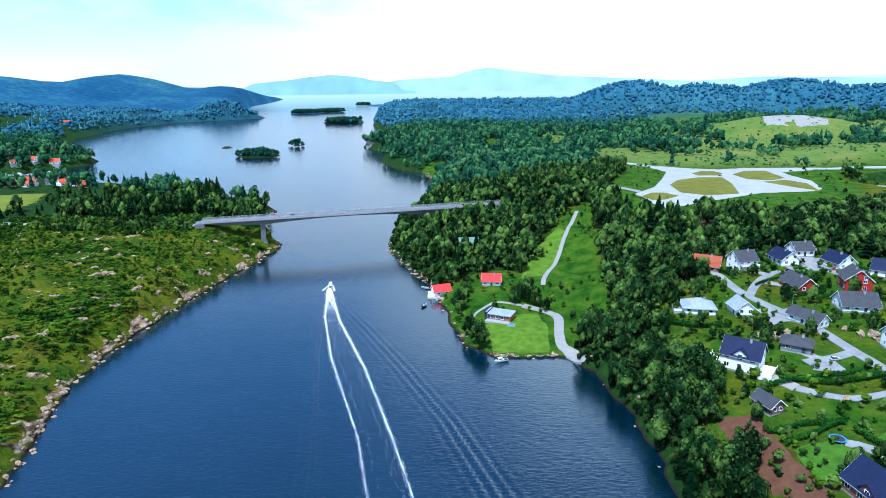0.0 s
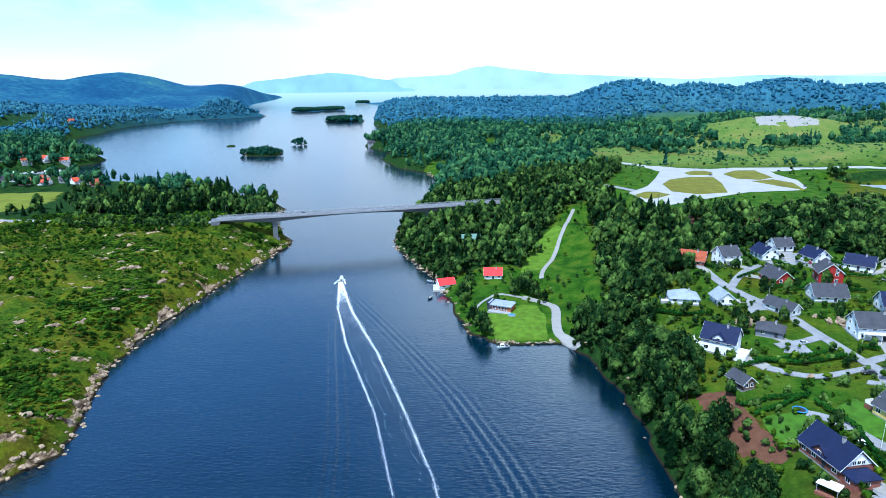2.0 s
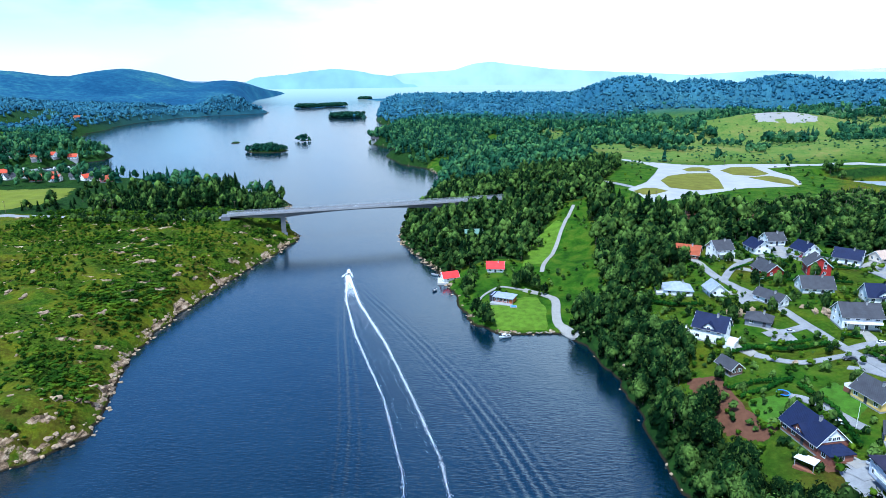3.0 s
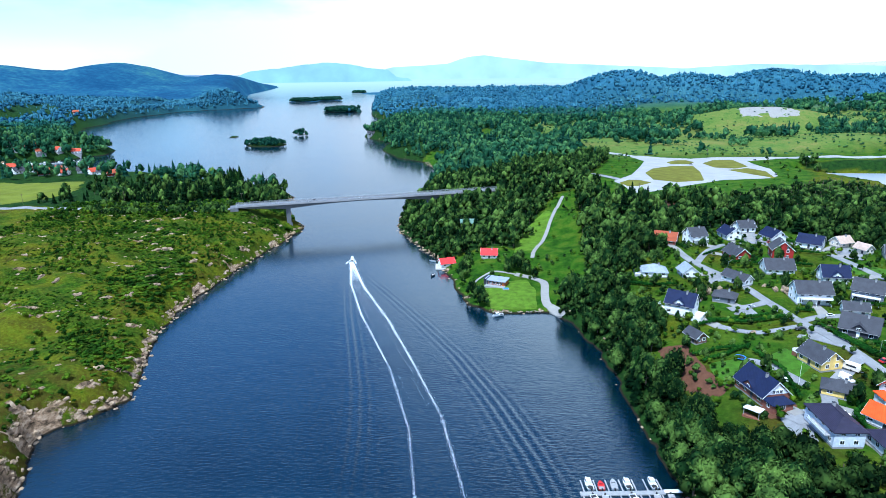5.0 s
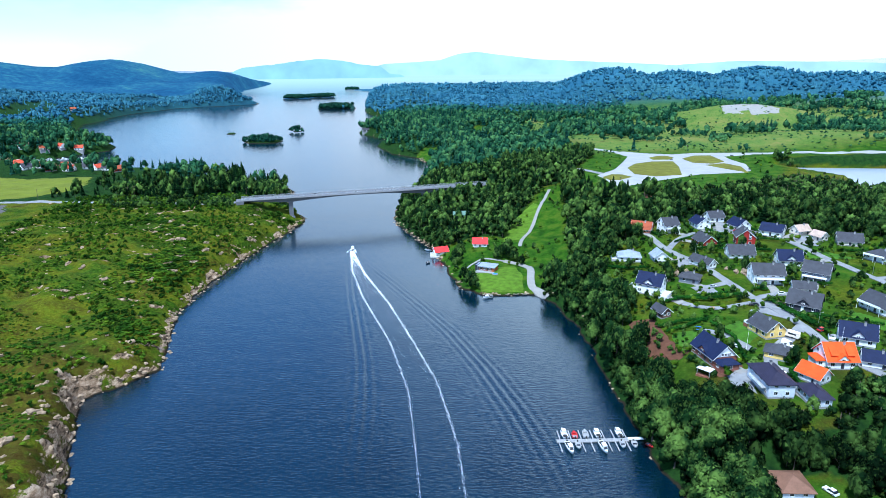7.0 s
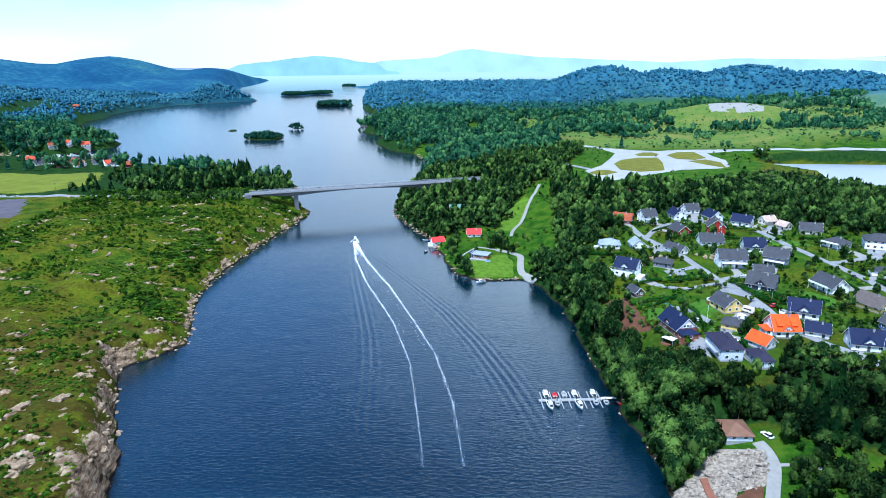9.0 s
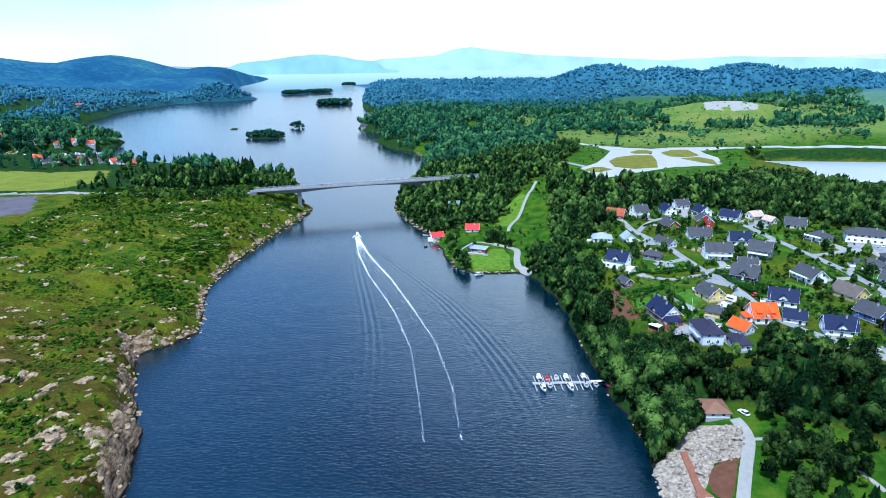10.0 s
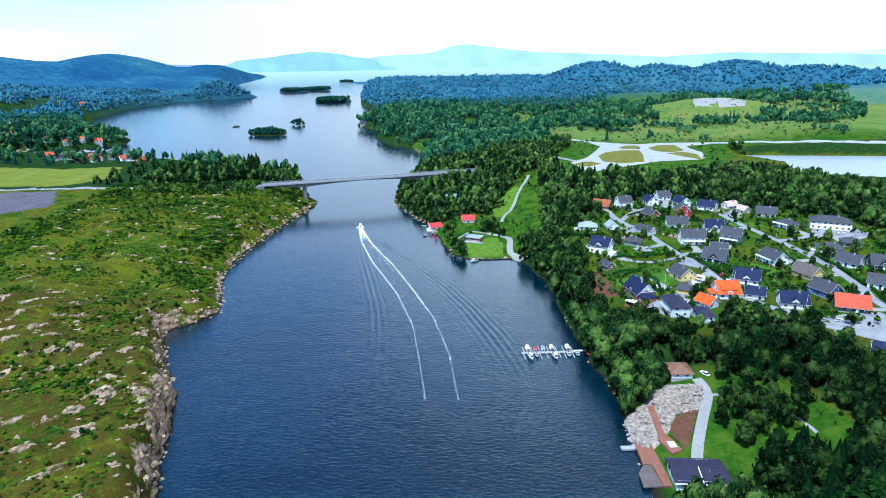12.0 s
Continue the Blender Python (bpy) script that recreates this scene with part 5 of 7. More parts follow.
masters = {"broad": [make_tree("birch", 200 + k, "leafy green birch with an uneven rounded crown") for k in range(5)], "alder": [make_tree("birch", 240 + k, "dark leafy tree at the edge of the garden", "alder") for k in range(3)], "spruce": [make_tree("spruce", 300 + k, "dark green spruce with drooping boughs") for k in range(3)]}
first_used = set()
nz = with_z(near)
for i in np.where(chosen)[0]:
    pool = masters["spruce" if spruce[i] else "alder" if nz[i, 0] > 76 else "broad"]
    src = pool[i % len(pool)]
    k = float(rng.uniform(0.75, 1.25))
    m = pose(nz[i, 0], nz[i, 1], nz[i, 2], 0, 0, float(rng.uniform(0, 360))) @ Matrix.Scale(k, 4)
    if src.name not in first_used:
        first_used.add(src.name)
        src.matrix_basis = m
    else:
        copy_thing(src, m)
rest = ~chosen
b_, c_ = rest & ~spruce, rest & spruce
hb = rng.uniform(2.0, 3.9, b_.sum()) * np.where(nz[b_, 0] < -60, 1.1 + 0.35 * wobble(nz[b_, 0], nz[b_, 1], 14.0, 5.0), 1.0)
tallness = hb * rng.uniform(1.0, 1.75, b_.sum())
behind = (nz[b_, 0] > 140) & (nz[b_, 1] > 225) & (nz[b_, 1] < 335)
hb, tallness = np.where(behind, 0.8 * hb, hb), np.where(behind, np.interp(nz[b_, 1], [225, 270, 310], [0.75, 0.6, 0.4]) * tallness, tallness)
close = (nz[b_, 1] < 235) & (nz[b_, 0] > 0)
# trees of the south-east take the darker leaf colour
dark_stand = (nz[b_, 0] > 66) & (nz[b_, 1] < 78) & ~((nz[b_, 0] > 100) & (nz[b_, 1] > 38))
slope_ = (nz[b_, 0] > 74) & (nz[b_, 1] > 54) & (nz[b_, 1] < 80) | (nz[b_, 0] > 100) & (nz[b_, 1] > 38) & (nz[b_, 1] < 80)
hb, tallness = np.where(slope_, 0.7 * hb, hb), np.where(slope_, 0.55 * tallness, tallness)
for sel, shp, seed_, leaf_ in ((close & ~dark_stand, MID_B, 2, "broad"), (dark_stand, MID_B, 23, "alder"), (~close & ~dark_stand, LOW_B, 22, "broad")):
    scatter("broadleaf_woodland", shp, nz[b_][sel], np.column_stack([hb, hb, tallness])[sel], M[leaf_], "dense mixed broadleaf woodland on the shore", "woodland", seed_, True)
hc = rng.uniform(6.0, 12.0, c_.sum()) * np.where(nz[c_, 0] < -60, 0.72 + 0.62 * np.exp(-((nz[c_, 0] + 158) / 24) ** 2) + 0.25 * wobble(nz[c_, 0], nz[c_, 1], 9.0, 2.0), 1.0)
hc = np.where((nz[c_, 0] > 140) & (nz[c_, 1] > 225), np.interp(nz[c_, 1], [225, 270, 310], [0.8, 0.6, 0.4]) * hc, hc)
scatter("spruce_woodland", MID_C, nz[c_], np.column_stack([hc * 1.25, hc * 1.25, hc]), M["conifer"], "dark spruce and pine woodland", "woodland", 3)
trunks_at = nz[rest]
TR = Shape().tube((0, 0, -0.6), (0, 0, 1.0), 0.07, 0.045, 5)
scatter("tree_trunks", [(np.array(TR.v), np.array([f for f in TR.f if len(f) == 4]))], trunks_at, np.column_stack([np.full(len(trunks_at), 2.4), np.full(len(trunks_at), 2.4), np.full(len(trunks_at), 4.0)]), M["bark"], "brown trunks under the woodland canopy", "woodland", 4)

mid_ = jitter(-520, 700, 436, 1000, 7.0, rng)
d_ = shore(mid_[:, 0], mid_[:, 1])
keep = (d_ > 3) & ~in_clearing(mid_[:, 0], mid_[:, 1]) & off_roads(mid_, 3.0)
keep &= ~((mid_[:, 0] < -262) & (mid_[:, 1] < 470)) & ((wobble(mid_[:, 0], mid_[:, 1], 38.0, 6.0) + 0.35 * wobble(mid_[:, 0], mid_[:, 1], 11.0, 1.0) > np.where((mid_[:, 0] > 110), 0.2, -0.55)) | (rng.uniform(size=len(mid_)) < 0.06))
keep &= ~((mid_[:, 0] < -225) & (mid_[:, 1] < 612) & ((rng.uniform(size=len(mid_)) > 0.2) | (mid_[:, 1] < 478)))
keep &= ~((mid_[:, 0] < -112) & (mid_[:, 0] > -375) & (mid_[:, 1] > 735))
keep &= np.abs(mid_[:, 0]) < 0.75 * mid_[:, 1] + 60
keep &= ~((mid_[:, 0] > 0.44 * mid_[:, 1]) & (mid_[:, 0] < 0.64 * mid_[:, 1]) & (mid_[:, 1] > 590) & (mid_[:, 1] < 720))
mz = with_z(mid_[keep])
sp = rng.uniform(size=len(mz)) < np.where(mz[:, 0] > 110, 0.12, 0.28) + 0.3 * wobble(mz[:, 0], mz[:, 1], 60.0, 1.0)
hb = rng.uniform(3.0, 5.2, (~sp).sum())
scatter("far_broadleaf_woodland", FAR_B, mz[~sp], np.column_stack([hb, hb, hb * 1.3]), M["far_wood"], "mixed woodland on the far shore", "woodland", 5)
hc = rng.uniform(9, 16, sp.sum())
scatter("far_spruce_woodland", FAR_C, mz[sp], np.column_stack([hc * 1.2, hc * 1.2, hc]), M["far_spruce"], "dark conifers on the far shore", "woodland", 6)
# woods on the islands
isl = jitter(-470, -90, 740, 2540, 5.2, rng)
kill = np.zeros(len(isl), bool)
for cx, cy, rx, ry in ISLANDS:
    if min(rx, ry) > 10:
        kill |= np.hypot((isl[:, 0] - cx) / (rx * 0.85), (isl[:, 1] - cy) / (ry * 0.85)) < 1
iz = with_z(isl[kill])
hc = rng.uniform(2.6, 5.2, len(iz)) * np.where(iz[:, 1] > 1200, 1.2, 1.0)
iz[:, 2] -= 0.5 * hc
scatter("island_woodland", FAR_B, iz, np.column_stack([hc, hc, hc * 1.05]), M["far_spruce"], "trees crowding the small islands", "woodland", 7)

far_ = np.concatenate([jitter(-200, 1250, 1000, 1600, 11.5, rng), jitter(-200, 1300, 1600, 2600, 19.0, rng), jitter(-1500, -380, 610, 1700, 9.2, rng)])
d_ = shore(far_[:, 0], far_[:, 1])
keep = (d_ > 4) & ~in_clearing(far_[:, 0], far_[:, 1]) & (np.abs(far_[:, 0]) < 0.78 * far_[:, 1] + 120)
keep &= wobble(far_[:, 0], far_[:, 1], 95.0, 3.0) > np.where((far_[:, 1] > 1000) | (far_[:, 0] < -380), -0.9, -0.62)
fz = with_z(far_[keep])
# the farther the trees, the more haze tint in their leaf colour
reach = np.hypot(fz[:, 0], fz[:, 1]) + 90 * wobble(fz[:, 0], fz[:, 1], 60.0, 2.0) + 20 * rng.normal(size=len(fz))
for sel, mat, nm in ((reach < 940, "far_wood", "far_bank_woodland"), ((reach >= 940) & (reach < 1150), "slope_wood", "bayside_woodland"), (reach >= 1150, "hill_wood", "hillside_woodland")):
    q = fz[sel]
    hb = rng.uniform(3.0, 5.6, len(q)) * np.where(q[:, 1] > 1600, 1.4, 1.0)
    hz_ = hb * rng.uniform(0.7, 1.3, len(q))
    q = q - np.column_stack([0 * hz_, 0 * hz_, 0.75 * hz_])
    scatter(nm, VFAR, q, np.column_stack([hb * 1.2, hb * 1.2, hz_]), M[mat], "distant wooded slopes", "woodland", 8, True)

# heath shrubs, garden bushes
sh = jitter(-235, -84, -60, 346, 1.6, rng)
d_ = shore(sh[:, 0], sh[:, 1])
dens = 0.42 + 1.3 * wobble(sh[:, 0], sh[:, 1], 13.0, 1.0) + np.clip((sh[:, 1] - 150) / 300, -0.2, 0.35) + np.where(d_ < 26, 0.15, 0)
keep = (d_ > 3.5) & (rng.uniform(size=len(sh)) < dens) & off_roads(sh, 0.5) & (edge_distance(YARD, sh[:, 0], sh[:, 1]) < 0)
sz = with_z(sh[keep])
r_ = rng.uniform(0.35, 1.15, len(sz)) * (0.75 + 1.1 * np.clip(wobble(sz[:, 0], sz[:, 1], 30.0, 2.0), 0, 1))
SHRUB = [crown_shape(1, 11, 0.42, 90 + k, 0.8) for k in range(5)]
HEATH_B = [crown_shape(3, 18, 0.34, 190 + k, 0.85) for k in range(5)]
sz[:, 2] -= 0.35 * r_
scatter("heath_shrubs", SHRUB, sz, np.column_stack([1.15 * r_, 1.15 * r_, r_ * 0.5]), M["shrub"], "low green juniper and heather shrubs on the heath", "shrub", 9)
# a thicket of bushes along the western road
tk = np.column_stack([rng.uniform(-215, -128, 190), rng.uniform(-9.5, -3.4, 190)])
tk[:, 1] = np.interp(tk[:, 0], [-220, -170, -124], [331, 326, 319]) + np.where(np.arange(190) % 4 == 0, -tk[:, 1], tk[:, 1])
tz = with_z(tk)
r_ = rng.uniform(1.0, 2.1, 190)
scatter("roadside_bushes", LOW_B, tz, np.column_stack([r_, r_, r_ * 1.25]), M["broad"], "thick green bushes along the road", "shrub", 31)
# taller bushes in drifts along the shore, by the road and over the northern heath
bu = jitter(-235, -84, -60, 352, 3.4, rng)
d_ = shore(bu[:, 0], bu[:, 1])
dens = 0.08 + 0.9 * wobble(bu[:, 0], bu[:, 1], 17.0, 11.0) + np.clip((bu[:, 1] - 110) / 400, 0, 0.4) + np.where((d_ < 16) & (bu[:, 1] > 100), 0.55, 0) + np.where((bu[:, 1] > 300) & (bu[:, 0] < -128), 0.5, 0)
keep = (d_ > 2.8) & (rng.uniform(size=len(bu)) < dens) & off_roads(bu, 0.9) & (edge_distance(YARD, bu[:, 0], bu[:, 1]) < 0)
uz = with_z(bu[keep])
r_ = rng.uniform(0.7, 1.5, len(uz)) * np.where(uz[:, 1] > 300, 1.35, 1.0)
uz[:, 2] -= 0.3 * r_
scatter("heath_bushes", HEATH_B, uz, np.column_stack([r_, r_, r_ * 0.95]), M["shrub"], "dark green bushes in drifts over the heath", "shrub", 29)
# thickets over the open land beyond the junction
mt = jitter(90, 640, 432, 960, 4.6, rng)
clump = wobble(mt[:, 0], mt[:, 1], 21.0, 12.0) + 0.5 * wobble(mt[:, 0], mt[:, 1], 55.0, 4.0)
mt = mt[(clump > 0.52) & ~((mt[:, 0] > 0.42 * mt[:, 1]) & (mt[:, 0] < 0.66 * mt[:, 1]) & (mt[:, 1] > 590)) & off_roads(mt, 2.0) & (edge_distance(JUNCTION, mt[:, 0], mt[:, 1]) < -4) & (mt[:, 0] < 0.74 * mt[:, 1] + 60) & (edge_distance(LAKE, mt[:, 0], mt[:, 1]) < -8) & (rng.uniform(size=len(mt)) < 0.8)]
tz = with_z(mt)
r_ = rng.uniform(1.2, 3.4, len(tz))
scatter("meadow_thickets", FAR_B, tz, np.column_stack([r_, r_, r_ * 1.15]), M["far_wood"], "dark green thickets and scrub in the meadow", "shrub", 35)
ms = jitter(95, 640, 432, 900, 6.5, rng)
ms = ms[off_roads(ms, 1.0) & (edge_distance(JUNCTION, ms[:, 0], ms[:, 1]) < -2) & (edge_distance(LAKE, ms[:, 0], ms[:, 1]) < -3) & (ms[:, 0] < 0.74 * ms[:, 1] + 60) & (rng.uniform(size=len(ms)) < 0.42 + 0.5 * wobble(ms[:, 0], ms[:, 1], 30.0, 7.0))]
zs_ = with_z(ms)
r_ = rng.uniform(0.5, 1.7, len(zs_))
scatter("meadow_scrub", SHRUB, zs_, np.column_stack([1.2 * r_, 1.2 * r_, 0.7 * r_]), M["far_wood"], "low scrub dotted over the rough meadow", "shrub", 36)
# bushes that close the foot of the eastern bank
bk = np.concatenate([jitter(42, 70, -90, 190, 1.8, rng), jitter(-34, 48, 187, 480, 2.4, rng)])
d_ = shore(bk[:, 0], bk[:, 1])
bk = bk[(d_ > 0.5) & (d_ < 7) & ~in_clearing(bk[:, 0], bk[:, 1]) & (rng.uniform(size=len(bk)) < 0.85)]
kz = with_z(bk)
r_ = rng.uniform(0.8, 1.7, len(kz))
kz[:, 2] -= 0.4 * r_
scatter("bank_bushes", FAR_B, kz, np.column_stack([r_, r_, r_ * 1.1]), M["alder"], "dark bushes overhanging the eastern waterline", "shrub", 33)
gb = np.concatenate([jitter(60, 215, 20, 240, 2.6, rng), jitter(-5, 80, 185, 330, 4.0, rng), jitter(52, 112, -8, 48, 4.2, rng), jitter(100, 260, 305, 470, 9, rng)])
keep = (shore(gb[:, 0], gb[:, 1]) > 2) & in_clearing(gb[:, 0], gb[:, 1]) & off_roads(gb, 0.5) & (rng.uniform(size=len(gb)) < 0.5 + 0.5 * wobble(gb[:, 0], gb[:, 1], 14.0, 2.0))
keep &= ~((gb[:, 0] < 76) & (gb[:, 1] < 42))
keep &= np.hypot((gb[:, 0] - 25) / 15, (gb[:, 1] - 204) / 18) > 1.0
keep &= ~((gb[:, 0] > 30) & (gb[:, 0] < 66) & (gb[:, 1] > 240) & (gb[:, 1] < 305) & (rng.uniform(size=len(gb)) < 0.8))
keep &= edge_distance(JUNCTION, gb[:, 0], gb[:, 1]) < -1
bz = with_z(gb[keep])
r_ = rng.uniform(0.5, 1.6, len(bz))
half = np.arange(len(bz)) % 2 == 0
scatter("garden_shrubs", SHRUB, bz[half], np.column_stack([r_, r_, r_ * 0.9])[half], M["shrub"], "bright green garden shrubs and tall grass", "shrub", 17)
bz, r_ = bz[~half], r_[~half]
scatter("garden_bushes", FAR_B, bz, np.column_stack([r_, r_, r_ * 1.1]), M["broad"], "rounded garden bushes and small trees", "shrub", 10)


# ---------------------------------------------------------------- rocks
def rock_shape(seed):
    g = np.random.default_rng(seed)
    v = ICO2_V * (1 + 0.25 * g.normal(size=(len(ICO2_V), 1)).clip(-1.4, 1.4))
    v = np.sign(v) * np.abs(v) ** 0.8
    return v * [1.0, 0.75, 0.5], ICO2_F


ROCKS = [rock_shape(k) for k in range(6)]
rk = jitter(-235, -80, -60, 335, 3.0, rng)
d_ = shore(rk[:, 0], rk[:, 1])
keep = (d_ > 2) & (rng.uniform(size=len(rk)) < 0.02 + 0.42 * np.clip(wobble(rk[:, 0], rk[:, 1], 14.0, 8.0), 0, 1) ** 1.4 + 0.3 * strata(rk[:, 0], rk[:, 1])) & off_roads(rk, 1.0)
rz_ = with_z(rk[keep])
s_ = rng.uniform(0.25, 0.8, len(rz_)) * np.where(rng.uniform(size=len(rz_)) < 0.12, 1.9, 1.0)
scatter("heath_rocks", ROCKS, rz_ - [0, 0, 0.1], np.column_stack([s_, s_, s_ * 0.9]), M["rock"], "pale weathered rocks in the heath", "rocks", 11)
line_pts = []
for poly in (WEST[1:28], EAST[1:24]):
    for (ax, ay), (bx, by) in zip(poly, poly[1:]):
        n_ = int(math.hypot(bx - ax, by - ay) / 0.8)
        for k in range(n_):
            t = (k + rng.uniform()) / max(1, n_)
            line_pts.append((ax + (bx - ax) * t + rng.normal() * 1.7, ay + (by - ay) * t + rng.normal() * 1.7))
lp = np.array(line_pts)
d_ = shore(lp[:, 0], lp[:, 1])
lp = lp[(d_ > -1.2) & (d_ < 3) & (rng.uniform(size=len(lp)) < np.where(lp[:, 0] > 0, 0.22, 0.9))]
lz = with_z(lp)
lz[:, 2] = np.maximum(lz[:, 2], -0.2)
s_ = rng.uniform(0.25, 1.05, len(lz)) * np.where(lz[:, 0] > 0, 0.7, 1.0)
scatter("shore_rocks", ROCKS, lz, np.column_stack([s_, s_, s_]), M["rock"], "tumbled grey rocks along the waterline", "rocks", 12)

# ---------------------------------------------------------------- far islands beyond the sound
# horizon hills glow in a flat blue: distance haze put into their colour
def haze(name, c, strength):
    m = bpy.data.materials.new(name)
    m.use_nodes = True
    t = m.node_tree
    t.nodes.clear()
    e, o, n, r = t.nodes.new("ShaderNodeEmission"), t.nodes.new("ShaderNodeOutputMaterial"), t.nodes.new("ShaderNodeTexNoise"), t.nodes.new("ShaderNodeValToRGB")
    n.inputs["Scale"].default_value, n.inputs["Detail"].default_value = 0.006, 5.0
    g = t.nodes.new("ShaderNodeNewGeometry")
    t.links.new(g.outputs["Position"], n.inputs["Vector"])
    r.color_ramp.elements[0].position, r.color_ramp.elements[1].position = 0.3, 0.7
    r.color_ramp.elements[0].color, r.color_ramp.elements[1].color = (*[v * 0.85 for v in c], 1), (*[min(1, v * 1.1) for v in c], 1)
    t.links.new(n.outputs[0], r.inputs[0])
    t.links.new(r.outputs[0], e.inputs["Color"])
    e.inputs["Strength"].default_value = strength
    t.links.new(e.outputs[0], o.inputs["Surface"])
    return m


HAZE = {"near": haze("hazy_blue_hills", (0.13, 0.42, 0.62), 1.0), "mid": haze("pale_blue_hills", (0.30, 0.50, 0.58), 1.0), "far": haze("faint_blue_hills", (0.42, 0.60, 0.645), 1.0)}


def ridge_far(label, mat, dist, profile):
    """A long hill on the horizon: bearing in degrees from +y and height in metres along its crest."""
    b0, b1 = profile[0][0], profile[-1][0]
    n = 90
    V = []
    for k in range(n + 1):
        b = b0 + (b1 - b0) * k / n
        h = float(np.interp(b, [p[0] for p in profile], [p[1] for p in profile]))
        h = max(0.0, h + 3.0 * noise.noise((b * 2.1, dist * 0.01, 0)) * min(1, h / 20) + 1.2 * noise.noise((b * 9.0, 1, 0)))
        s, c = math.sin(radians(b)), math.cos(radians(b))
        for dd, hh in ((-90, -2.0), (-40, h * 0.6), (0, h), (60, h * 0.5), (120, -2.0)):
            V.append(((dist + dd) * s, (dist + dd) * c, hh))
    F = [(i * 5 + j, i * 5 + j + 1, i * 5 + 6 + j, i * 5 + 5 + j) for i in range(n) for j in range(4)]
    return tagged(new("backdrop", mesh("backdrop", V, F, mat, True)), label, "hills", kind="structure")


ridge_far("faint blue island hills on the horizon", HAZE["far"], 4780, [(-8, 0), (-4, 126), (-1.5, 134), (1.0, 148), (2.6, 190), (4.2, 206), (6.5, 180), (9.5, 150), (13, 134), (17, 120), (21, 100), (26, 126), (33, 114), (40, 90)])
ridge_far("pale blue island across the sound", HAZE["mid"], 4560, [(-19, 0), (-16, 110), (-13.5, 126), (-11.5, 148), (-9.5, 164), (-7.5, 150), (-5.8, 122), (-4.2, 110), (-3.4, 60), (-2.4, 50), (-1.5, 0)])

# sea haze towards the horizon: an added glowing sheet, fading in over the water
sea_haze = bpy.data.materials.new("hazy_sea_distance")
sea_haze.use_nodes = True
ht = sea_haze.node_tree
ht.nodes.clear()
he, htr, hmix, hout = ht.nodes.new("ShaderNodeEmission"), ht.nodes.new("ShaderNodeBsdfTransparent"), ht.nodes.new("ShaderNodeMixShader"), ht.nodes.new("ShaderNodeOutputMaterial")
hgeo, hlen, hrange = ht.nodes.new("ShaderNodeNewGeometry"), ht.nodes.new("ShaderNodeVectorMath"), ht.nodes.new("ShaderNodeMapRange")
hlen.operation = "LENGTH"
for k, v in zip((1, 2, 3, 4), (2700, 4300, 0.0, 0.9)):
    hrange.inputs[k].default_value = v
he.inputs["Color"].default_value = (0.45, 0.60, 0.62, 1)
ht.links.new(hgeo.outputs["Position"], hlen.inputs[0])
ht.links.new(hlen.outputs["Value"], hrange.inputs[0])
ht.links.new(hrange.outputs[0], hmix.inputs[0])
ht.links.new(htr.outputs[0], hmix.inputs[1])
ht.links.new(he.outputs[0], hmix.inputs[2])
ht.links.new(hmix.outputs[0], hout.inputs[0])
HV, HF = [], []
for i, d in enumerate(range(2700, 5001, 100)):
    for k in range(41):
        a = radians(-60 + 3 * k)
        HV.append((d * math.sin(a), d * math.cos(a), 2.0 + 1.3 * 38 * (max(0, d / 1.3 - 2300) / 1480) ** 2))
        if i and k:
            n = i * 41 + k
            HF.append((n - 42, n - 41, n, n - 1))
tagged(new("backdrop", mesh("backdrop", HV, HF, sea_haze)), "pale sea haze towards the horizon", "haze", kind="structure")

# ---------------------------------------------------------------- boats
def hull(length, beam, height, mat_name, n=9):
    """An open-decked hull: pointed bow at +x, flat transom, sheer and flare."""
    V, F = [], []
    for k in range(n):
        t = k / (n - 1)
        x = -length / 2 + length * t
        w = beam / 2 * (1 - max(0, (t - 0.42) / 0.58) ** 2.2) * (0.9 + 0.1 * min(1, t * 4)) + 0.01
        top = height * (1 + 0.28 * t * t)
        keel = -0.28 * height * (1 - t ** 5) + top * 0.55 * t ** 6
        V += [(x, -w, top), (x, -w * 0.86, top * 0.35), (x, 0, keel), (x, w * 0.86, top * 0.35), (x, w, top)]
    for k in range(n - 1):
        F += [(k * 5 + j, k * 5 + 5 + j, k * 5 + 6 + j, k * 5 + 1 + j) for j in range(4)]
    F.append((0, 1, 2, 3, 4))
    deck = [V[k * 5] for k in range(n)] + [V[k * 5 + 4] for k in reversed(range(n))]
    return mesh("hull", V, F, M[mat_name], True), [(p[0] * 0.97, p[1] * 0.9, p[2] - 0.1 * height) for p in deck]


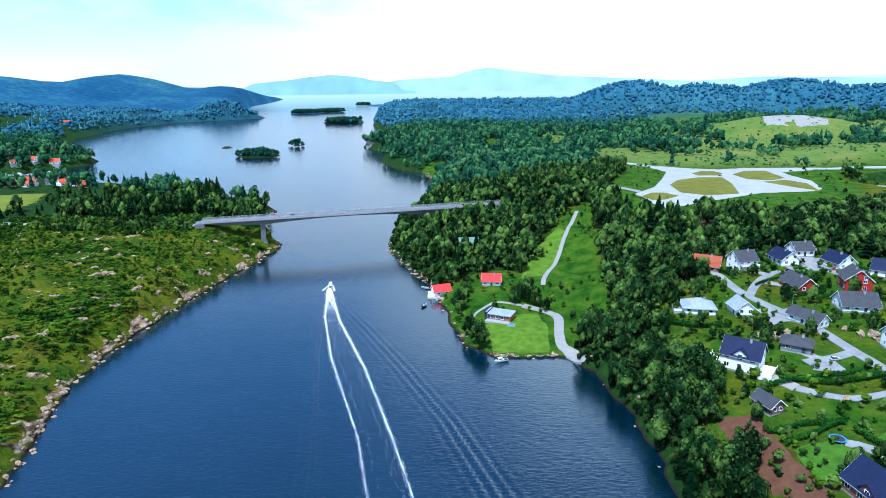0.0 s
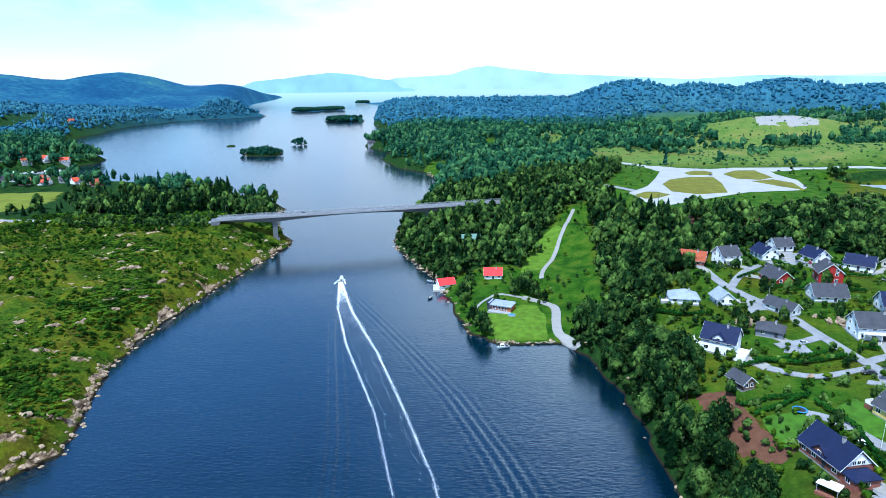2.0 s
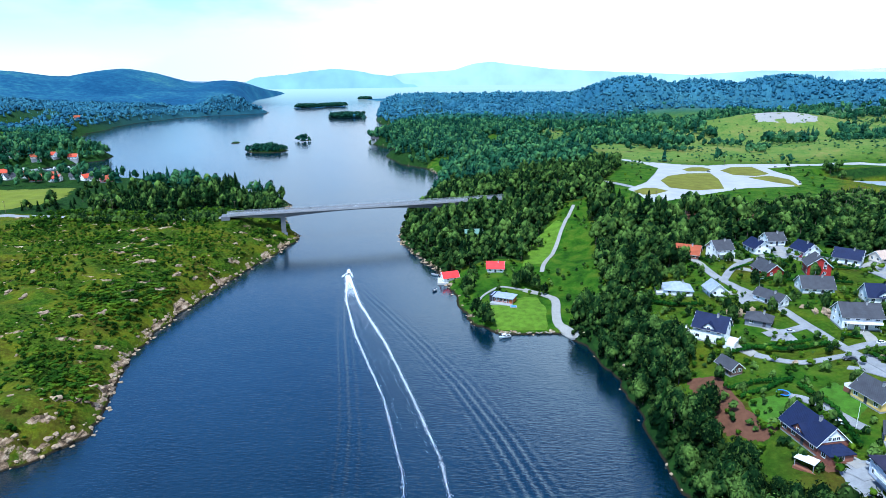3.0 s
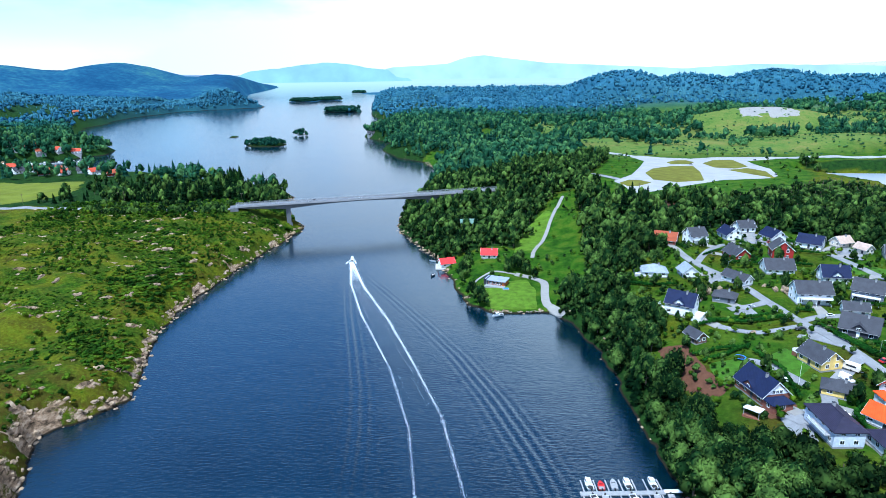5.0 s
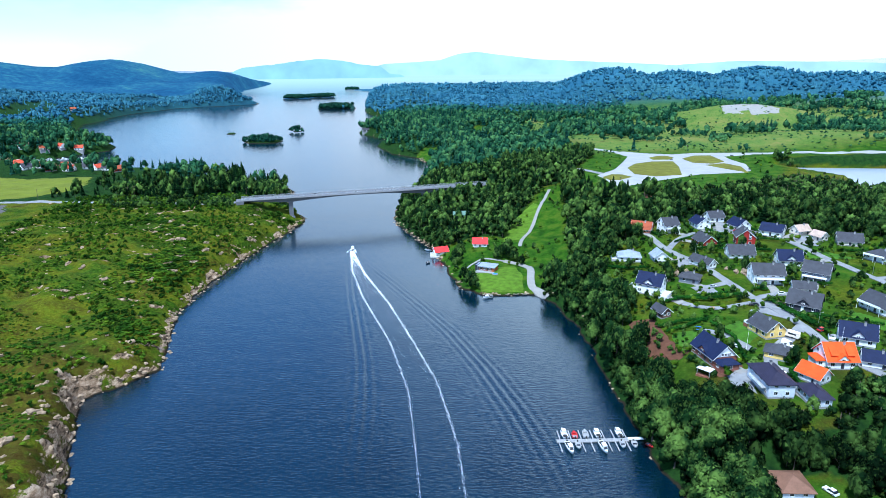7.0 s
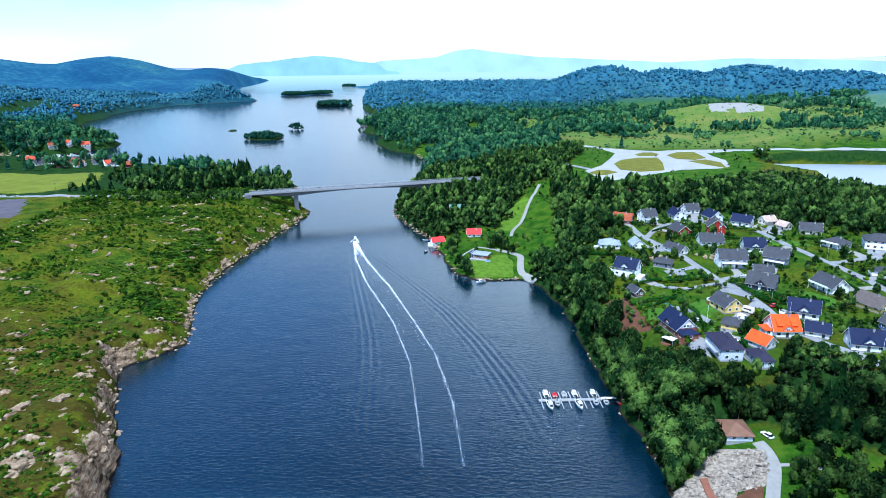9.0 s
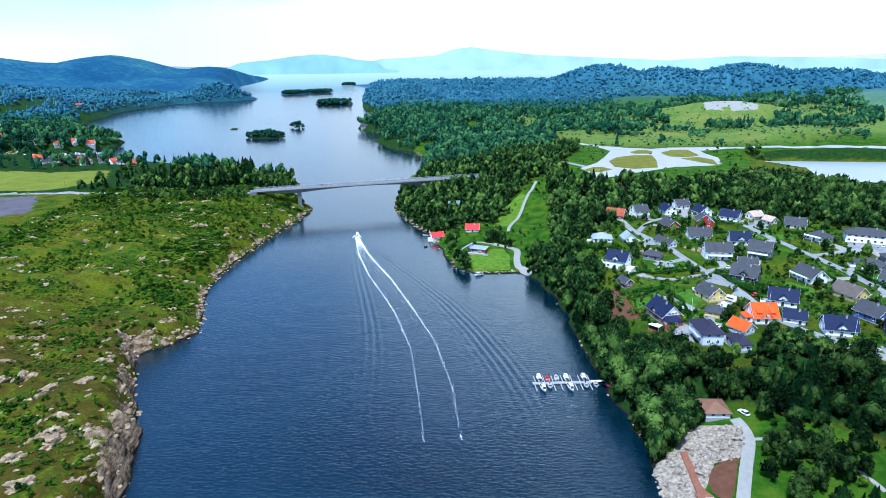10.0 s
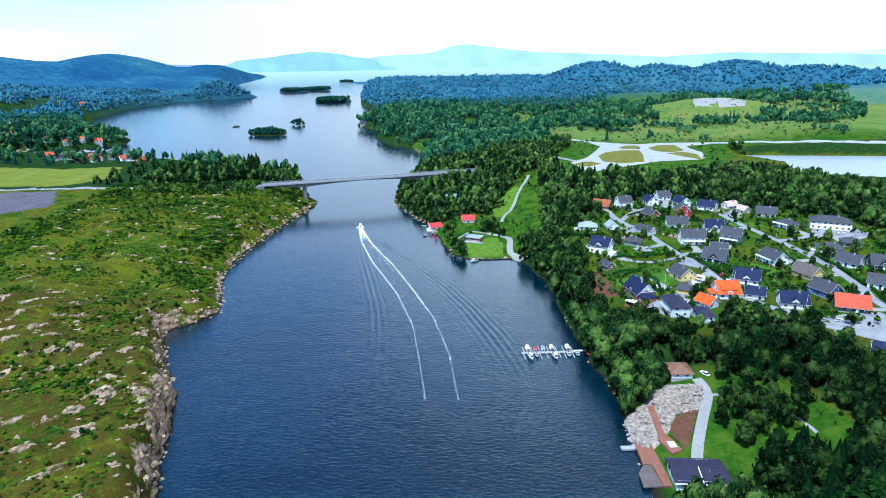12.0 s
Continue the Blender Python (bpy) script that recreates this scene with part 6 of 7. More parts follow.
def make_boat(length, beam, mat_name, label, cabin=True, group="boats at the jetty", engine=True, name="motorboat"):
    b = thing(name, label, "boat", group)
    h = 0.24 * length ** 0.75
    me, deck = hull(length, beam, h, mat_name)
    part("hull", me, b)
    part("deck", mesh("deck", deck, [tuple(range(len(deck)))], M["gelcoat"] if cabin else M["red_hull"] if mat_name == "red_hull" else M["grey_wood"]), b)
    well = [(-0.46, -0.33), (-0.1, -0.35), (-0.1, 0.35), (-0.46, 0.33)]
    part("cockpit", Shape().prism([(u * length, v * beam) for u, v in well], h * 0.9, h * 0.93).done("cockpit", M["rubber"] if cabin else M["grey_wood"]), b)
    part("gunwale", Shape().tube((-length * 0.48, -beam * 0.45, h), (length * 0.1, -beam * 0.49, h * 1.1), 0.05, 0.05).tube((-length * 0.48, beam * 0.45, h), (length * 0.1, beam * 0.49, h * 1.1), 0.05, 0.05).done("gunwale", M["rubber"]), b)
    if cabin:
        x0, x1, w, z0, z1 = -length * 0.08, length * 0.22, beam * 0.36, h * 0.9, h * 0.9 + 0.26 * length ** 0.8
        s = Shape()
        v = [(x0, -w, z0), (x1 + 0.5, -w * 0.9, z0), (x1 + 0.5, w * 0.9, z0), (x0, w, z0), (x0, -w * 0.9, z1), (x1, -w * 0.8, z1), (x1, w * 0.8, z1), (x0, w * 0.9, z1)]
        s.add(v, [(3, 2, 1, 0), (4, 5, 6, 7), (0, 1, 5, 4), (1, 2, 6, 5), (2, 3, 7, 6), (3, 0, 4, 7)])
        c = part("cabin", s.done("cabin", M["gelcoat"]), b)
        g = Shape()
        g.slab([(x1 + 0.47, -w * 0.75, z0 + 0.25), (x1 + 0.47, w * 0.75, z0 + 0.25), (x1 + 0.06, w * 0.7, z1 - 0.1), (x1 + 0.06, -w * 0.7, z1 - 0.1)], -0.05)
        part("windscreen", g.done("windscreen", M["glass"]), c)
        for sy in (-1, 1):
            part("side_window", Shape().box(x0 + 0.2, x1 - 0.1, sy * w * 0.97 - 0.04, sy * w * 0.97 + 0.04, (z0 + z1) / 2, z1 - 0.15).done("side_window", M["glass"]), c)
    else:
        for k, px in enumerate((-length * 0.2, length * 0.12)):
            part("thwart", Shape().box(px - 0.15, px + 0.15, -beam * 0.4, beam * 0.4, h * 0.82, h * 0.95).done("thwart", M["grey_wood"]), b)
        part("windscreen", Shape().slab([(length * 0.1, -beam * 0.3, h), (length * 0.1, beam * 0.3, h), (length * 0.04, beam * 0.28, h + 0.4), (length * 0.04, -beam * 0.28, h + 0.4)], 0.04).done("windscreen", M["glass"]), b)
    if engine:
        e = Shape().box(-length / 2 - 0.45, -length / 2 - 0.05, -0.2, 0.2, h * 0.6, h * 0.6 + 0.75).box(-length / 2 - 0.3, -length / 2 - 0.1, -0.07, 0.07, -0.4, h * 0.6)
        part("outboard", e.done("outboard", M["rubber"]), b)
    return b


speedboat = make_boat(7.0, 2.5, "gelcoat", "white motorboat speeding up the fjord with a foaming wake", True, "boats under way")
speedboat.matrix_basis = pose(BOAT[0], BOAT[1], 0.15, 0, -4, 96) @ Matrix.Scale(PLAN, 4)

# foam: two lines of broken water behind the boat, churned white between them at first
g_ = np.random.default_rng(5)
FV, FF = [], []


def fleck(x, y, r, z=0.05, long=1.6):
    n = len(FV)
    a0 = g_.uniform(0, 6.28)
    z += float(wake_waves(np.float64(x), np.float64(y)))
    for k in range(5):
        a = a0 + k * 6.283 / 5
        q = r * g_.uniform(0.5, 1.2)
        FV.append((x + q * math.cos(a), y + q * long * math.sin(a), z + g_.uniform(0, 0.04)))
    FV.append((x, y, z + 0.05 + 0.1 * r))
    FF.extend([(n + k, n + (k + 1) % 5, n + 5) for k in range(5)])


def foam_line(path, y0, y1, w0, w1, crowd, grain):
    """Flecks of foam crowded along one line of the wake, thinning with age."""
    y = y1
    while y > y0:
        age = (y1 - y) / (y1 - y0)
        w = w0 + (w1 - w0) * age ** 0.5
        lull = 0.62 + 0.38 * math.sin(y * 0.9 + 2.0 * math.sin(y * 0.23))
        for _ in range(int(g_.poisson(crowd * (1 - 0.9 * age) * (1 - 0.55 * age * (1 - lull))))):
            fleck(float(path(y)) + g_.normal() * w * 0.5, y + g_.uniform(-0.2, 0.2), g_.uniform(0.4, 1.0) * grain * (1 - 0.35 * age), 0.05, 2.2)
        y -= 0.2


foam_line(wake_left, 44, 259, 1.0, 0.5, 6.5, 0.08)
foam_line(wake_right, 44, 259, 1.1, 0.6, 8.0, 0.085)
foam_line(wake_left, 44, 259, 0.3, 0.12, 2.4, 0.11)
foam_line(wake_right, 44, 259, 0.35, 0.14, 3.0, 0.115)
for share, end in ((0.25, 120), (0.5, 150), (0.75, 110)):
    foam_line(lambda y, s=share: wake_left(y) * (1 - s) + wake_right(y) * s + 0.3 * math.sin(y * 0.5), end, 257, 1.2, 0.8, 2.2, 0.07)
for _ in range(900):
    a = g_.uniform(0, 1) ** 1.6
    y_ = 258.5 - 26 * a
    fleck(g_.uniform(float(wake_left(y_)) - 0.4, float(wake_right(y_)) + 0.4), y_, g_.uniform(0.08, 0.26) * (1 - 0.5 * a))
for _ in range(200):
    a = g_.uniform(0, 1)
    s_ = g_.choice([-1, 1])
    fleck(BOAT[0] + s_ * (0.8 + 1.8 * a) + g_.normal() * 0.15, BOAT[1] + 1.5 - 7 * a + g_.normal() * 0.3, g_.uniform(0.06, 0.2), 0.1)
tagged(new("wake_foam", soup("wake_foam", FV, FF, M["foam"])), "white foam of the speedboat's wake", "foam", kind="stuff")

# ---------------------------------------------------------------- jetty with its boats
JX0, JX1, JY = 26.5, 46.0, 75.4
jetty = thing("jetty", "floating grey plank jetty with narrow mooring fingers", "jetty", at=pose(0, 0, 0))
walkway = part("walkway", Shape().box(JX0, JX1, JY - 0.7, JY + 0.7, 0.1, 0.34).done("walkway", M["grey_wood"]), jetty)
plank = Shape().box(-0.07, 0.07, -0.72, 0.72, 0.344, 0.38).done("plank", M["grey_wood"])
for k in range(int((JX1 - JX0) / 0.32)):
    part("plank", plank, walkway, at=pose(JX0 + 0.16 + k * 0.32, JY, 0))
part("gangway", Shape().box(JX1 - 0.2, 51.0, JY - 0.55, JY + 0.55, 0.5, 0.68).done("gangway", M["gelcoat"]), jetty, "pale gangway to the shore")
for k, (fx, up) in enumerate(((27.6, 1), (30.6, 1), (33.4, 1), (36.6, 1), (39.7, 1), (42.4, 1), (45.6, 1), (27.1, -1), (33.2, -1), (35.6, -1), (40.2, -1), (42.1, -1), (45.1, -1))):
    y0, y1 = (JY + 0.7, JY + 5.0) if up > 0 else (JY - 5.0, JY - 0.7)
    part("mooring_finger", Shape().box(fx - 0.16, fx + 0.16, y0, y1, 0.08, 0.28).done("mooring_finger", M["grey_wood"]), jetty)
moored = [(29.1, 1, 5.8, "gelcoat", True), (31.9, 1, 4.2, "red_hull", False), (34.9, 1, 4.8, "gelcoat", False), (38.1, 1, 5.4, "gelcoat", True), (44.0, 1, 5.6, "gelcoat", True), (29.3, -1, 7.0, "gelcoat", True), (31.8, -1, 4.0, "gelcoat", False), (38.2, -1, 7.2, "gelcoat", True), (43.6, -1, 4.2, "gelcoat", False), (46.8, -1, 4.0, "gelcoat", False)]
for bx, up, ln, mat_, cab in moored:
    colour = "red" if mat_ == "red_hull" else "white"
    bt = make_boat(ln, 1.9 + 0.08 * ln, mat_, f"{colour} {'cabin' if cab else 'open'} motorboat moored at the jetty", cab)
    bt.matrix_basis = pose(bx, JY + up * (1.0 + ln / 2 * PLAN), 0.1, 0, 0, 90 * up + (4 if cab else -5)) @ Matrix.Scale(PLAN, 4)
rb = make_boat(3.6, 1.5, "red_hull", "red rowing boat drawn up on the shore", False, "boats ashore", False, "rowing_boat")
rb.matrix_basis = pose(50.6, 71.6, max(0.3, gz(50.6, 71.6) + 0.25), 0, 4, -50) @ Matrix.Scale(PLAN, 4)
sb = make_boat(4.2, 1.7, "blue_hull", "small dark blue boat at its mooring", False, "moored boats", True)
sb.matrix_basis = pose(-7.5, 236.0, 0.12, 0, 0, 60) @ Matrix.Scale(PLAN, 4)
wb = make_boat(6.0, 2.2, "gelcoat", "white motorboat at the lawn's edge", True, "moored boats")
wb.matrix_basis = pose(18.0, 184.0, 0.12, 0, 0, 200) @ Matrix.Scale(PLAN, 4)
gb2 = make_boat(4.6, 1.8, "gelcoat", "pale rowing boat beside the red boathouse", False, "moored boats", False, "rowing_boat")
gb2.matrix_basis = pose(-8.0, 258.0, 0.12, 0, 0, 150) @ Matrix.Scale(PLAN, 4)

# ---------------------------------------------------------------- boathouse with its deck
dk = thing("timber_deck", "reddish timber deck and pale quay edging at the water", "deck")
part("platform", Shape().prism([(50.5, -2.2), (52.6, -2.2), (53.2, 6), (53.4, 15.8), (49, 15.6), (48.2, 7), (50.5, 6.6)], 0.7, 1.15).done("platform", M["deck_wood"]), dk)
part("pontoon", Shape().box(44.9, 48.9, 14.3, 15.8, 0.2, 0.75).done("pontoon", M["grey_wood"]), dk)
part("lower_platform", Shape().prism([(45.4, -2.0), (50.4, -2.1), (50.4, 6.5), (48.1, 6.6), (46.0, 3.6)], 0.55, 0.95).done("lower_platform", M["roof_brown"]), dk)
for k in range(10):
    part("bench_plank", Shape().box(49.2, 52.9, 7.4 + k * 0.8, 7.9 + k * 0.8, 1.154, 1.18).done("bench_plank", M["deck_wood"]), dk)
for px, py in ((46.2, -1.6), (46.6, 3.2), (48.8, 8), (49.3, 12.6), (52.2, -1.8), (49, -1.8)):
    part("pile", Shape().tube((px, py, -3), (px, py, 0.75), 0.16, 0.16, 8).done("pile", M["bark"]), dk)
stairs = thing("timber_stairs", "reddish timber walkway with steps down the rocks", "stairs")
for k in range(24):
    t = k / 23
    sx_, sy_ = 57.5 + 1.9 * t, 17.2 + 15.0 * t
    part("tread", Shape().box(-1.2, 1.2, -0.40, 0.40, -0.3, 0.04).done("tread", M["deck_wood"]), stairs, at=pose(sx_, sy_, max(1.2, gz(sx_, sy_) + 0.32), 0, 0, 8))
up_ = max(2.0, gz(58, 14) + 0.4)
part("landing", Shape().prism([(57.1, 9.6), (60.5, 11.1), (59.4, 17.6), (55.7, 16.7)], up_ - 1.6, up_).done("landing", M["deck_wood"]), stairs)
part("landing_panel", Shape().box(57.6, 59.6, 12.4, 15.2, up_ - 0.2, up_ + 0.03).done("landing_panel", M["trim"]), stairs, "white painted panel of the landing")
bh = thing("boathouse", "white boathouse with a low black roof above the deck", "boathouse", at=pose(59.8, 0.2, 1.2, 0, 0, -6) @ Matrix.Diagonal((0.95, 1.12, 0.85, 1)))
part("wall", Shape().box(-6.6, 6.6, -4.0, 4.0, -0.9, 3.0).done("wall", M["wall_white"]), bh)
for sy in (-1, 1):
    q = [(-7.4, -4.7, 2.8), (7.4, -4.7, 2.8), (7.4, 0, 4.1), (-7.4, 0, 4.1)]
    if sy > 0:
        q = [(7.4, 4.7, 2.8), (-7.4, 4.7, 2.8), (-7.4, 0, 4.1), (7.4, 0, 4.1)]
    part("roof", Shape().slab(q, 0.22).done("roof", M["roof_violet"]), bh, "black low-pitched roof")
    part("fascia", Shape().box(-7.4, 7.4, sy * 4.7 - 0.08, sy * 4.7 + 0.08, 2.35, 2.72).done("fascia", M["trim"]), bh)
part("roof_seam", Shape().slab([(-0.1, -4.6, 2.98), (0.1, -4.6, 2.98), (0.1, 0, 4.26), (-0.1, 0, 4.26)], 0.1).done("roof_seam", M["trim"]), bh)
for k in range(3):
    make_window(bh, -6.6, -2.4 + 2.4 * k, 1.6, 1.6, 1.7, 180)
for k in range(4):
    make_window(bh, -4.6 + 3.0 * k, -4.0, 1.6, 1.3, 1.2, -90)
part("vent_pipe", Shape().tube((2.5, -1.4, 3.6), (2.5, -1.4, 4.5), 0.12, 0.12, 8).done("vent_pipe", M["steel"]), bh)

drape("bare_earth", [(61, 23.5), (71.5, 28.5), (65, 17), (61.8, 12), (60.6, 17)], M["earth"], "reddish planted bed edged with timber", 0.15, 1.2)

# bare rock slope above the boathouse: tilted slabs
slab_rng = np.random.default_rng(31)


def slab_rock(seed, sx, sy, sz):
    g = np.random.default_rng(seed)
    bm = bmesh.new()
    bmesh.ops.create_icosphere(bm, subdivisions=3, radius=1.0)
    for v in bm.verts:
        d = 1 + 0.7 * noise.noise(v.co * 1.4 + Vector((seed, 0, 0))) - 0.55 * abs(noise.noise(v.co * 2.7 + Vector((0, seed, 0)))) + 0.22 * noise.noise(v.co * 6.0)
        q = v.co.z * d * 3.2 + v.co.y * 0.9
        step_ = (math.floor(q) + min(1.0, (q - math.floor(q)) * 2.4)) / 3.2 - v.co.y * 0.28
        v.co = Vector((v.co.x * d * sx, v.co.y * d * sy, step_ * sz))
    me = bpy.data.meshes.new("rock")
    bm.to_mesh(me)
    bm.free()
    return me


slab_meshes = [slab_rock(k, 1.0, 0.62, 0.5) for k in range(7)]
for me in slab_meshes:
    me.materials.append(M["pale_rock"])
west_meshes = [slab_rock(20 + k, 1.0, 0.5, 0.55) for k in range(7)]
for me in west_meshes:
    me.materials.append(M["rock"])


def put_rock(me, x, y, s, turn, tip, label, group, sink=0.8):
    ob = new("rock_outcrop", me)
    tagged(ob, label, "rock", group)
    ob.matrix_basis = pose(x, y, gz(x, y) - sink * s * 0.3, tip, slab_rng.uniform(-10, 10), turn) @ Matrix.Scale(s, 4)


BARE = [(62, 40), (66, 42), (72, 40), (77, 39), (74.5, 32), (71, 27.5), (64, 27), (62, 23), (57, 17), (52, 13), (48.5, 14), (48, 22), (51, 30), (57, 33)]
drape("bare_rock", BARE, M["pale_rock"], "pale bare rock slope above the boathouse", 0.25, 1.2)
made = 0
while made < 95:
    x, y = float(slab_rng.uniform(46, 76)), float(slab_rng.uniform(6, 44))
    if edge_distance(BARE, np.array([x]), np.array([y]))[0] > 0.3 and abs(x - 57.5 - (y - 17.2) * 0.127) > 1.9:
        put_rock(slab_meshes[made % 7], x, y, float(slab_rng.uniform(0.9, 2.4)), float(slab_rng.uniform(10, 60)), float(slab_rng.uniform(-8, 8)), "pale bare rock slab above the boathouse", "bare rock above the boathouse", 0.25)
        made += 1

# ledges of the western bank: strata running up from the water
for k in range(165):
    y = slab_rng.uniform(-45, 330) if k < 60 else slab_rng.uniform(-45, 112)
    edge = float(np.interp(y, [-60, 2, 52, 77, 104, 128, 160, 212, 270, 331], [-56, -78, -92, -104, -116, -99, -109, -105, -98, -87]))
    near_edge = k >= 60 and slab_rng.uniform() < 0.7
    x = edge - (slab_rng.uniform(0.5, 9.0) if near_edge else slab_rng.uniform(6, 75))
    big = 0.95 if y < 105 else 0.85
    put_rock(west_meshes[k % 7], x, y, float(slab_rng.uniform(0.5, 1.5) * big), float(slab_rng.uniform(30, 75)), float(slab_rng.uniform(-25, 25)), "grey and buff rock ledge in the heath" if not near_edge else "buff rock ledge above the waterline", "rock ledges of the western bank")
for x, y, s in ((-134, 242, 4.2), (-138, 240, 3.0), (-118, 232, 3.0), (-120, 240, 2.6), (-112, 236, 2.4), (-126, 186, 3.4), (-132, 180, 3.0), (-140, 176, 2.6), (-156, 190, 2.8), (-164, 194, 2.2), (-122, 200, 2.4), (-110, 62, 4.6), (-117, 56, 4.0), (-128, 62, 4.2), (-133, 60, 3.6), (-101, 30, 4.6), (-106, 22, 4.0), (-98, 12, 4.8), (-113, 80, 3.8), (82, 215, 3.6), (79, 222, 3.0), (86, 228, 3.2), (88, 160, 6.5), (84, 155, 4.5), (93, 160, 4.5), (81, 150, 3.0), (115, 157, 4.0), (112, 126, 3.0), (90, 128, 2.5), (95, 226, 2.4), (112, 158, 2.8), (110, 162, 2.2)):
    put_rock(west_meshes[int(abs(x)) % 7], x, y, s * 0.7, 35 + int(abs(y)) % 40, 0, "pale rounded rock outcrop", "rock outcrops", 0.2)

# ---------------------------------------------------------------- cottages and boathouse on the eastern point
rbh = make_house(-1.0, 248.6, 19, 8.5, 6.0, 1, "white", "crimson", "gable", True, "boathouse", "cottages by the water")
quay = thing("stone_quay", "grey stone quay under the red-roofed boathouse", "quay")
part("masonry", Shape().box(-6.5, 5.5, 244.4, 252.4, -2.0, 0.75).done("masonry", M["stone_wall"]), quay)
rbh.matrix_basis = pose(-1.0, 248.6, 0.85, 0, 0, 19) @ Matrix.Scale(HOUSE, 4)
cab = thing("cabin", "brown timber cabin with a flat grey roof and terrace", "cabin", "cottages by the water", pose(21.0, 214.0, gz(21, 214) + 0.2, 0, 0, -26) @ Matrix.Scale(PLAN, 4))
part("wall", Shape().box(-5, 5, -3.2, 3.2, -1.0, 2.7).done("wall", M["wall_brick"]), cab)
part("roof", Shape().slab([(-5.8, -4.0, 2.75), (5.6, -4.0, 2.75), (5.6, 3.9, 3.15), (-5.8, 3.9, 3.15)], 0.25).done("roof", M["roof_pale"]), cab)
part("end_cladding", Shape().box(5.0, 5.08, -3.2, 3.2, 0.0, 2.68).box(3.4, 5.08, -3.28, -3.2, 0.0, 2.68).done("end_cladding", M["cedar"]), cab, "orange-brown cedar boards")
for k in range(3):
    part("solar_panel", Shape().slab([(-8.5 + 0.9 * k, -1.8, 2.62), (-7.75 + 0.9 * k, -1.8, 2.62), (-7.75 + 0.9 * k, 4.6, 2.86), (-8.5 + 0.9 * k, 4.6, 2.86)], 0.05).done("solar_panel", M["roof_pale"] if k % 2 else M["roof_navy"]), cab)
part("side_wing", Shape().box(-8.2, -5, -1.5, 4.2, -1.0, 2.4).done("side_wing", M["wall_dark"]), cab)
part("wing_roof", Shape().slab([(-8.7, -2.0, 2.5), (-5.85, -2.0, 2.5), (-5.85, 4.8, 2.75), (-8.7, 4.8, 2.75)], 0.2).done("wing_roof", M["roof_slate"]), cab)
part("terrace", Shape().box(-6, 5.5, -6.6, -3.25, -0.9, 0.1).done("terrace", M["grey_wood"]), cab)
for k in range(4):
    make_window(cab, -3.6 + 2.4 * k, -3.2, 1.4, 1.5, 1.5, -90)
make_window(cab, 5.0, 0.8, 1.4, 1.6, 1.3, 0)
part("awning_post", Shape().box(-5.7, -5.6, -3.9, -3.8, 0.1, 2.6).box(5.4, 5.5, -3.9, -3.8, 0.1, 2.6).done("awning_post", M["grey_wood"]), cab)
spa = thing("garden_pool", "small blue-lined garden pool on the lawn", "pool", at=pose(23.5, 206.5, gz(23.5, 206.5) + 0.1))
part("rim", Shape().box(-1.3, 1.3, -1.0, 1.0, -0.2, 0.45).done("rim", M["grey_wood"]), spa)
part("liner", Shape().box(-1.05, 1.05, -0.78, 0.78, 0.454, 0.47).done("liner", M["blue_tarp"]), spa)
wallk = thing("sea_wall", "low pale stone wall along the lawn's edge", "wall")
for k in range(34):
    t = k / 33
    part("stone", slab_meshes[k % 7], wallk, at=pose(16.5 + 20 * t, 187.4 + 0.5 * math.sin(k), 0.55, 0, 0, 37 * k) @ Matrix.Scale(0.42 + 0.12 * math.sin(k * 2.3), 4))

# pergola below the brick house
pg = thing("pergola", "white-roofed timber pergola on the slope", "pergola", at=pose(69.5, 92.0 - 6.5, gz(69.5, 85.5), 0, 0, -50) @ Matrix.Scale(PLAN, 4))
part("roof", Shape().box(-2.6, 2.6, -1.8, 1.8, 2.4, 2.6).done("roof", M["gelcoat"]), pg)
for px in (-2.3, 2.3):
    for py in (-1.5, 1.5):
        part("post", Shape().box(px - 0.08, px + 0.08, py - 0.08, py + 0.08, -1.5, 2.4).done("post", M["grey_wood"]), pg)
part("floor", Shape().box(-2.6, 4.2, -1.8, 1.8, -1.2, 0.1).done("floor", M["deck_wood"]), pg)


